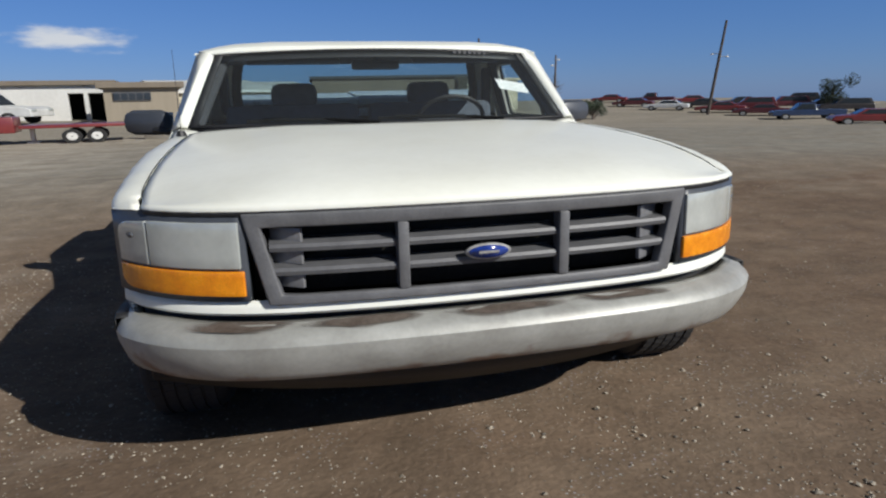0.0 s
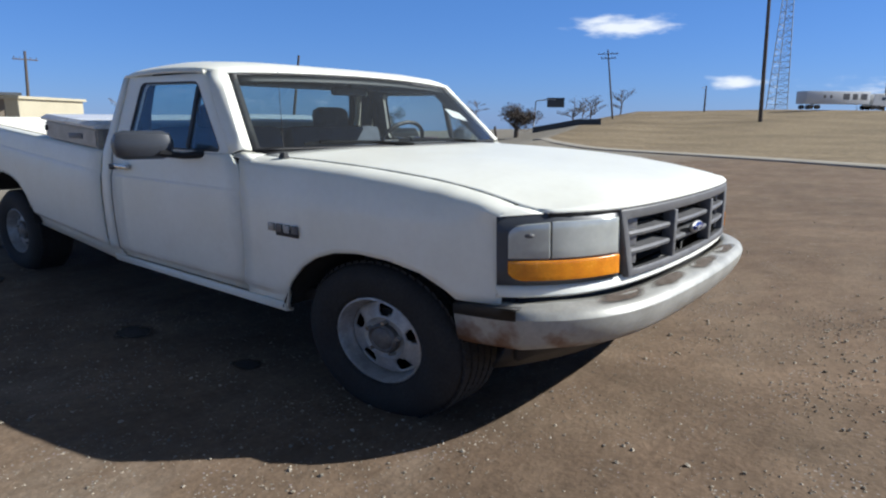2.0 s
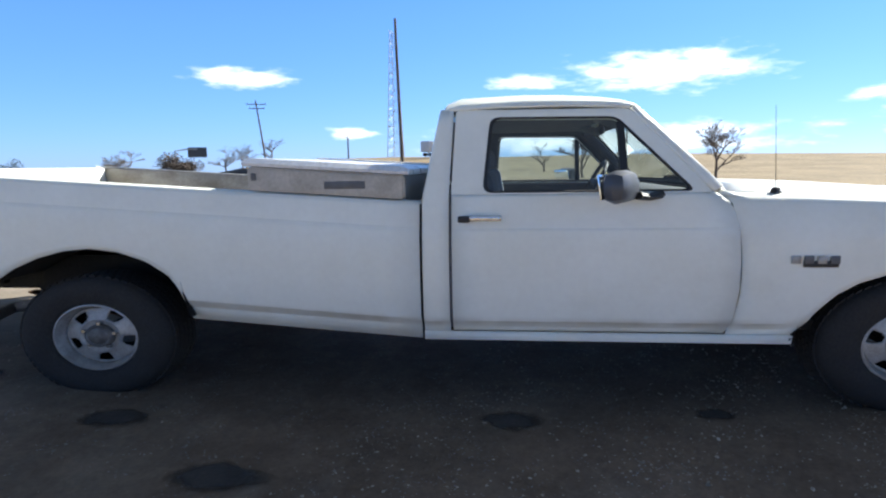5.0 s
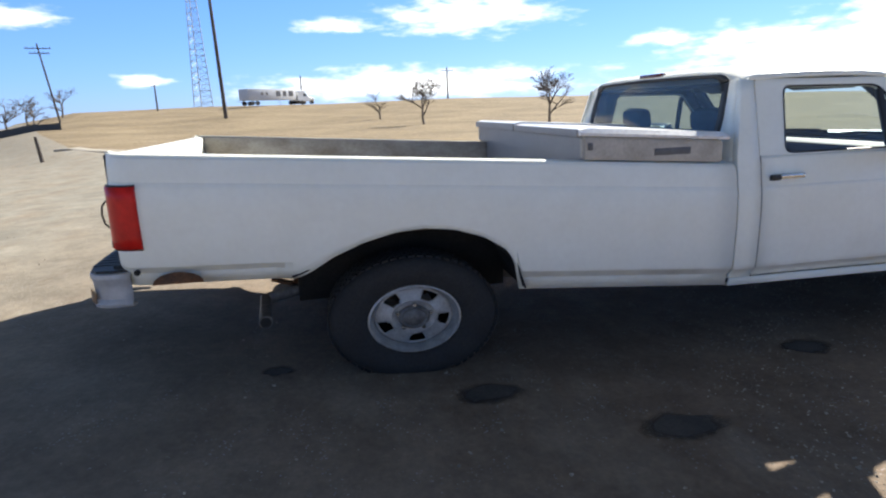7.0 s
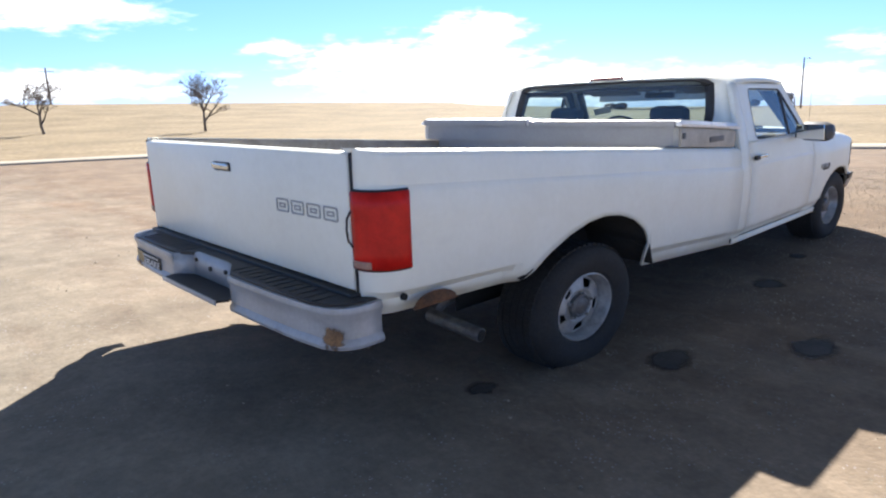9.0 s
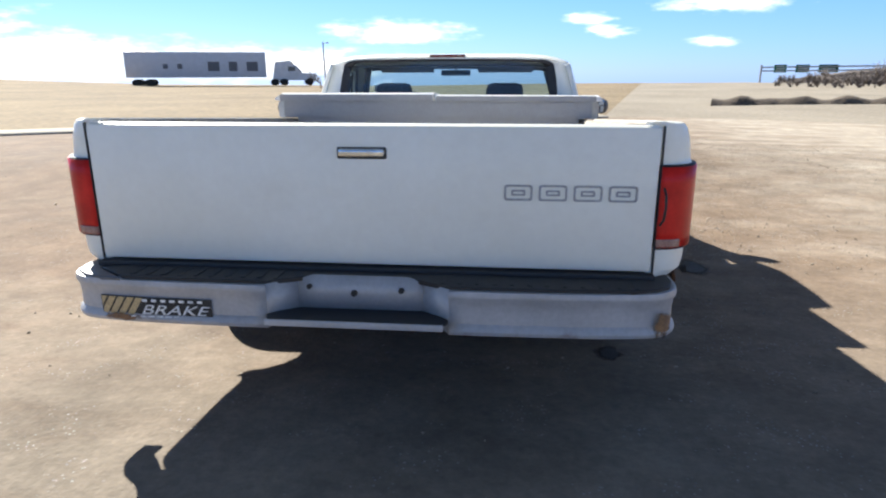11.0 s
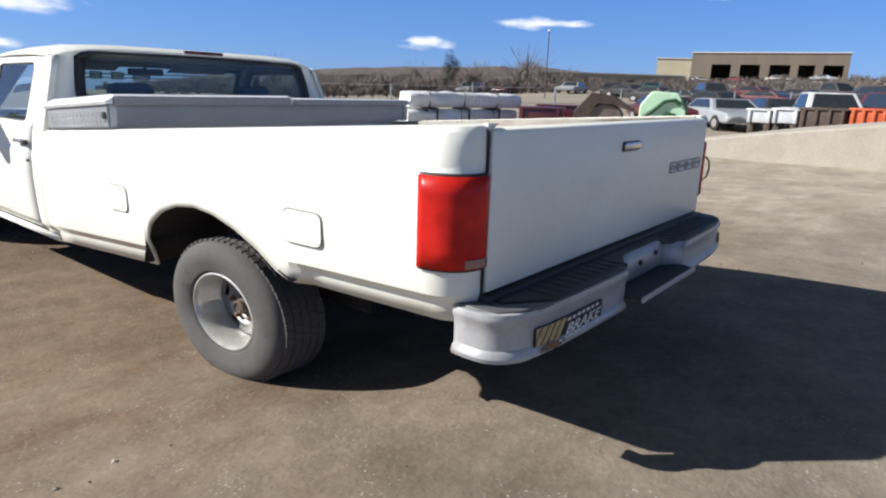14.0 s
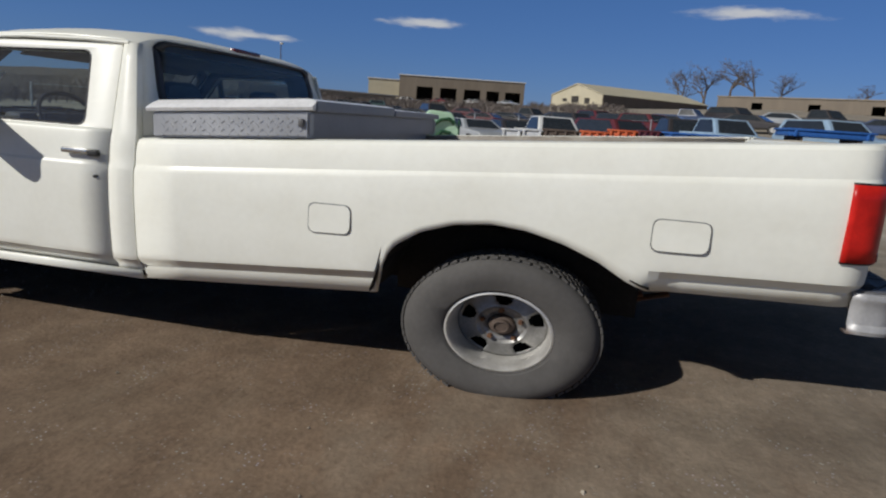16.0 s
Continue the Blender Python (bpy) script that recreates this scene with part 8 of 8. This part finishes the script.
bear = thing("timber_bearers", "timber bearers between the wrapped bundles", "timber", Matrix.Translation((-14.07, -6.92, 0)) @ Euler((0, 0, radians(163))).to_matrix().to_4x4())
for t in (-1.2, 0, 1.2):
    part("bearer", boxes(((t, 0, 0.54), (0.1, 0.9, 0.06)), ((t, 0, 0.025), (0.1, 0.9, 0.05)), ((t, 0.45, 0.29), (0.06, 0.04, 0.53)), ((t, -0.45, 0.29), (0.06, 0.04, 0.53)), bev=0.006), POLE_WOOD, bear)

mo = thing("mower_deck", "pale green mower deck stood on end beside deep green gear", "mower", Matrix.Translation((-14.8, -0.75, 0)) @ Euler((0, 0, radians(18))).to_matrix().to_4x4())
bm = prism(bmesh.new(), rounded([(-0.58, 0.34), (0.58, 0.24), (0.62, 0.72), (0.38, 1.20), (-0.30, 1.24), (-0.58, 0.86)], 0.10, 4), "x", -0.09, 0.09)
part("deck", bm, MOWER_GREEN, mo, bevel=0.03)
part("arm", tube(bmesh.new(), [(0.14, -0.50, 0.52), (0.15, -0.22, 0.74), (0.15, 0.05, 0.98), (0.14, 0.30, 1.02), (0.13, 0.46, 0.90)], [0.06, 0.05, 0.045, 0.05, 0.06], 8), DEEP_GREEN, mo, "dark green bent arm")
part("arm", tube(bmesh.new(), [(0.13, -0.10, 0.46), (0.15, 0.12, 0.66), (0.13, 0.36, 0.62)], [0.05, 0.06, 0.05], 8), DEEP_GREEN, mo, "dark green bent arm")
part("side_plate", boxes(((0.0, 0.60, 0.66), (0.22, 0.05, 0.70)), bev=0.02), DEEP_GREEN, mo)
part("frame", boxes(((0.05, -0.15, 0.18), (0.55, 1.5, 0.26)), ((0.0, -0.75, 0.30), (0.40, 0.40, 0.40)), bev=0.05), DEEP_GREEN, mo)
for wy in (-0.85, 0.80):
    rows_ = [[(dx, wy + r * math.cos(a), 0.16 + K * r * math.sin(a)) for a in np.linspace(0, 2 * math.pi, 16, endpoint=False)] for r, dx in ((0.02, 0.3), (0.20, 0.3), (0.22, 0.2), (0.20, 0.1), (0.02, 0.1))]
    part("wheel", rows_mesh(bmesh.new(), rows_, closed=True), RUBBER, mo)

RUSTY_DRUM = mat("rusty_drum_steel", (0.23, 0.19, 0.155), (0.15, 0.115, 0.09), rough=0.8, scale=5, fine=40, fine_mix=0.15)
dr = thing("drum_machine", "rusty brown hooded drum machine", "machine", Matrix.Translation((-14.5, -2.3, 0)) @ Euler((0, 0, radians(28))).to_matrix().to_4x4() @ Matrix.Diagonal((1.0, 1.1, 1.18, 1)))
hood_o = [(-0.75, 0.05), (-0.70, 0.55), (-0.30, 0.98), (0.25, 0.92), (0.75, 0.62), (0.78, 0.55), (0.22, 0.72), (-0.16, 0.74), (-0.36, 0.46), (-0.40, 0.05)]
part("shroud", prism(bmesh.new(), hood_o, "x", -0.35, 0.35), BROWN_STEEL, dr)
rows_ = [[(dx, 0.05 + r * math.cos(a), 0.42 + K * r * math.sin(a)) for a in np.linspace(0, 2 * math.pi, 24, endpoint=False)] for r, dx in ((0.02, 0.30), (0.40, 0.30), (0.46, 0.22), (0.46, -0.28), (0.02, -0.28))]
part("drum", rows_mesh(bmesh.new(), rows_, closed=True), RUSTY_DRUM, dr, "pale rusty drum")
part("skid", boxes(((0, 0.0, 0.05), (0.6, 1.4, 0.10)), bev=0.02), BROWN_STEEL, dr)

for (name, label, cat, m_, x, y, sx, sy, sz, turn, z0) in (
        ("crate", "pale steel crate in the row at the yard's edge", "crate", TRAILER_WHITE, -18.0, 1.06, 1.2, 0.60, 0.36, 0, 0.44), ("crate", "pale steel crate in the row at the yard's edge", "crate", TRAILER_WHITE, -18.0, 1.72, 1.2, 0.62, 0.38, 0, 0.46),
        ("steel_bin", "dark rusty steel bin in the row at the yard's edge", "bin", BROWN_STEEL, -18.0, 2.63, 1.4, 1.08, 0.72, 0, 0.16), ("skip_box", "orange steel skip box at the yard's edge", "skip", ORANGE, -18.0, 3.64, 1.4, 0.80, 0.60, 0, 0.30),
        ("skip_box", "orange steel skip box at the yard's edge", "skip", ORANGE, -18.0, 4.50, 1.4, 0.82, 0.66, 0, 0.32), ("steel_bin", "dark maroon steel bin at the yard's edge", "bin", CARS["maroon"], -18.0, 5.27, 1.4, 0.64, 0.62, 0, 0.37),
        ("flat_wagon", "blue flat wagon at the yard's edge", "wagon", BLUE, -18.1, 6.95, 1.5, 2.45, 0.18, 0, 0.73), ("flat_wagon", "blue flat wagon at the yard's edge", "wagon", BLUE, -18.1, 10.3, 1.5, 2.25, 0.2, 0, 0.9),
        ("hay_cart", "dull maroon farm cart beside the wrapped bundles", "cart", CARS["maroon"], -15.4, -4.75, 1.2, 1.3, 0.40, 25, 0.22), ("fuel_tank_cart", "maroon tank cart at the yard's edge", "cart", CARS["maroon"], -17.6, -5.2, 1.0, 1.6, 0.45, 20, 0.18)):
    rt = thing(name, label, cat, Matrix.Translation((x, y, rise(x, y))) @ Euler((0, 0, radians(turn))).to_matrix().to_4x4())
    part("box", boxes(((0, 0, z0 + sz / 2), (sx, sy, sz)), bev=0.04), m_, rt)
    part("rim", boxes(((0, 0, z0 + sz), (sx + 0.1, sy + 0.1, 0.06)), bev=0.015), m_, rt)
    for k in np.linspace(-0.42, 0.42, 2 if sz < 0.6 else 4):
        part("rib", boxes(((sx / 2 + 0.02, k * sy, z0 + sz / 2), (0.06, 0.08, sz)), bev=0.01), m_, rt)
    for k in (-0.35, 0.35):
        part("runner", boxes(((0, k * sy, z0 / 2), (sx * 0.9, 0.16, z0)), bev=0.02), BROWN_STEEL, rt)

# short leaning post at the foot of the bank
px, py = 18.8, 12.8
pz = rise(px, py)
bol = thing("marker_post", "short weathered wooden post leaning beside the kerb", "post", Matrix.Translation((px, py, pz)))
part("stake", tube(bmesh.new(), [(0.10, 0.0, -0.1), (0.0, 0.02, 0.5), (-0.06, 0.03, 0.82)], [0.07, 0.06, 0.05], 8), POLE_WOOD, bol)

# yard fence of slim posts and rails
fence = thing("yard_fence", "slim galvanised fence posts and wires at the yard's edge", "fence")
f_pts = [Vector((-12.5, -12.5)), Vector((-17.5, -5.5)), Vector((-24.5, -1.5)), Vector((-26.0, 4.0)), Vector((-27.0, 10.0))]
prev = None
for a, b in zip(f_pts, f_pts[1:]):
    for t in (0, 0.34, 0.67):
        p = a.lerp(b, t)
        z = rise(p.x, p.y)
        part("post", tube(bmesh.new(), [(p.x, p.y, z - 0.1), (p.x, p.y, z + 1.25)], 0.03, 8), GALV, fence)
        if prev is not None:
            for hh in (0.2, 0.7, 1.2):
                part("wire", tube(bmesh.new(), [(prev[0].x, prev[0].y, prev[1] + hh), (p.x, p.y, z + hh)], 0.008, 4), GALV, fence)
        prev = (p, z)
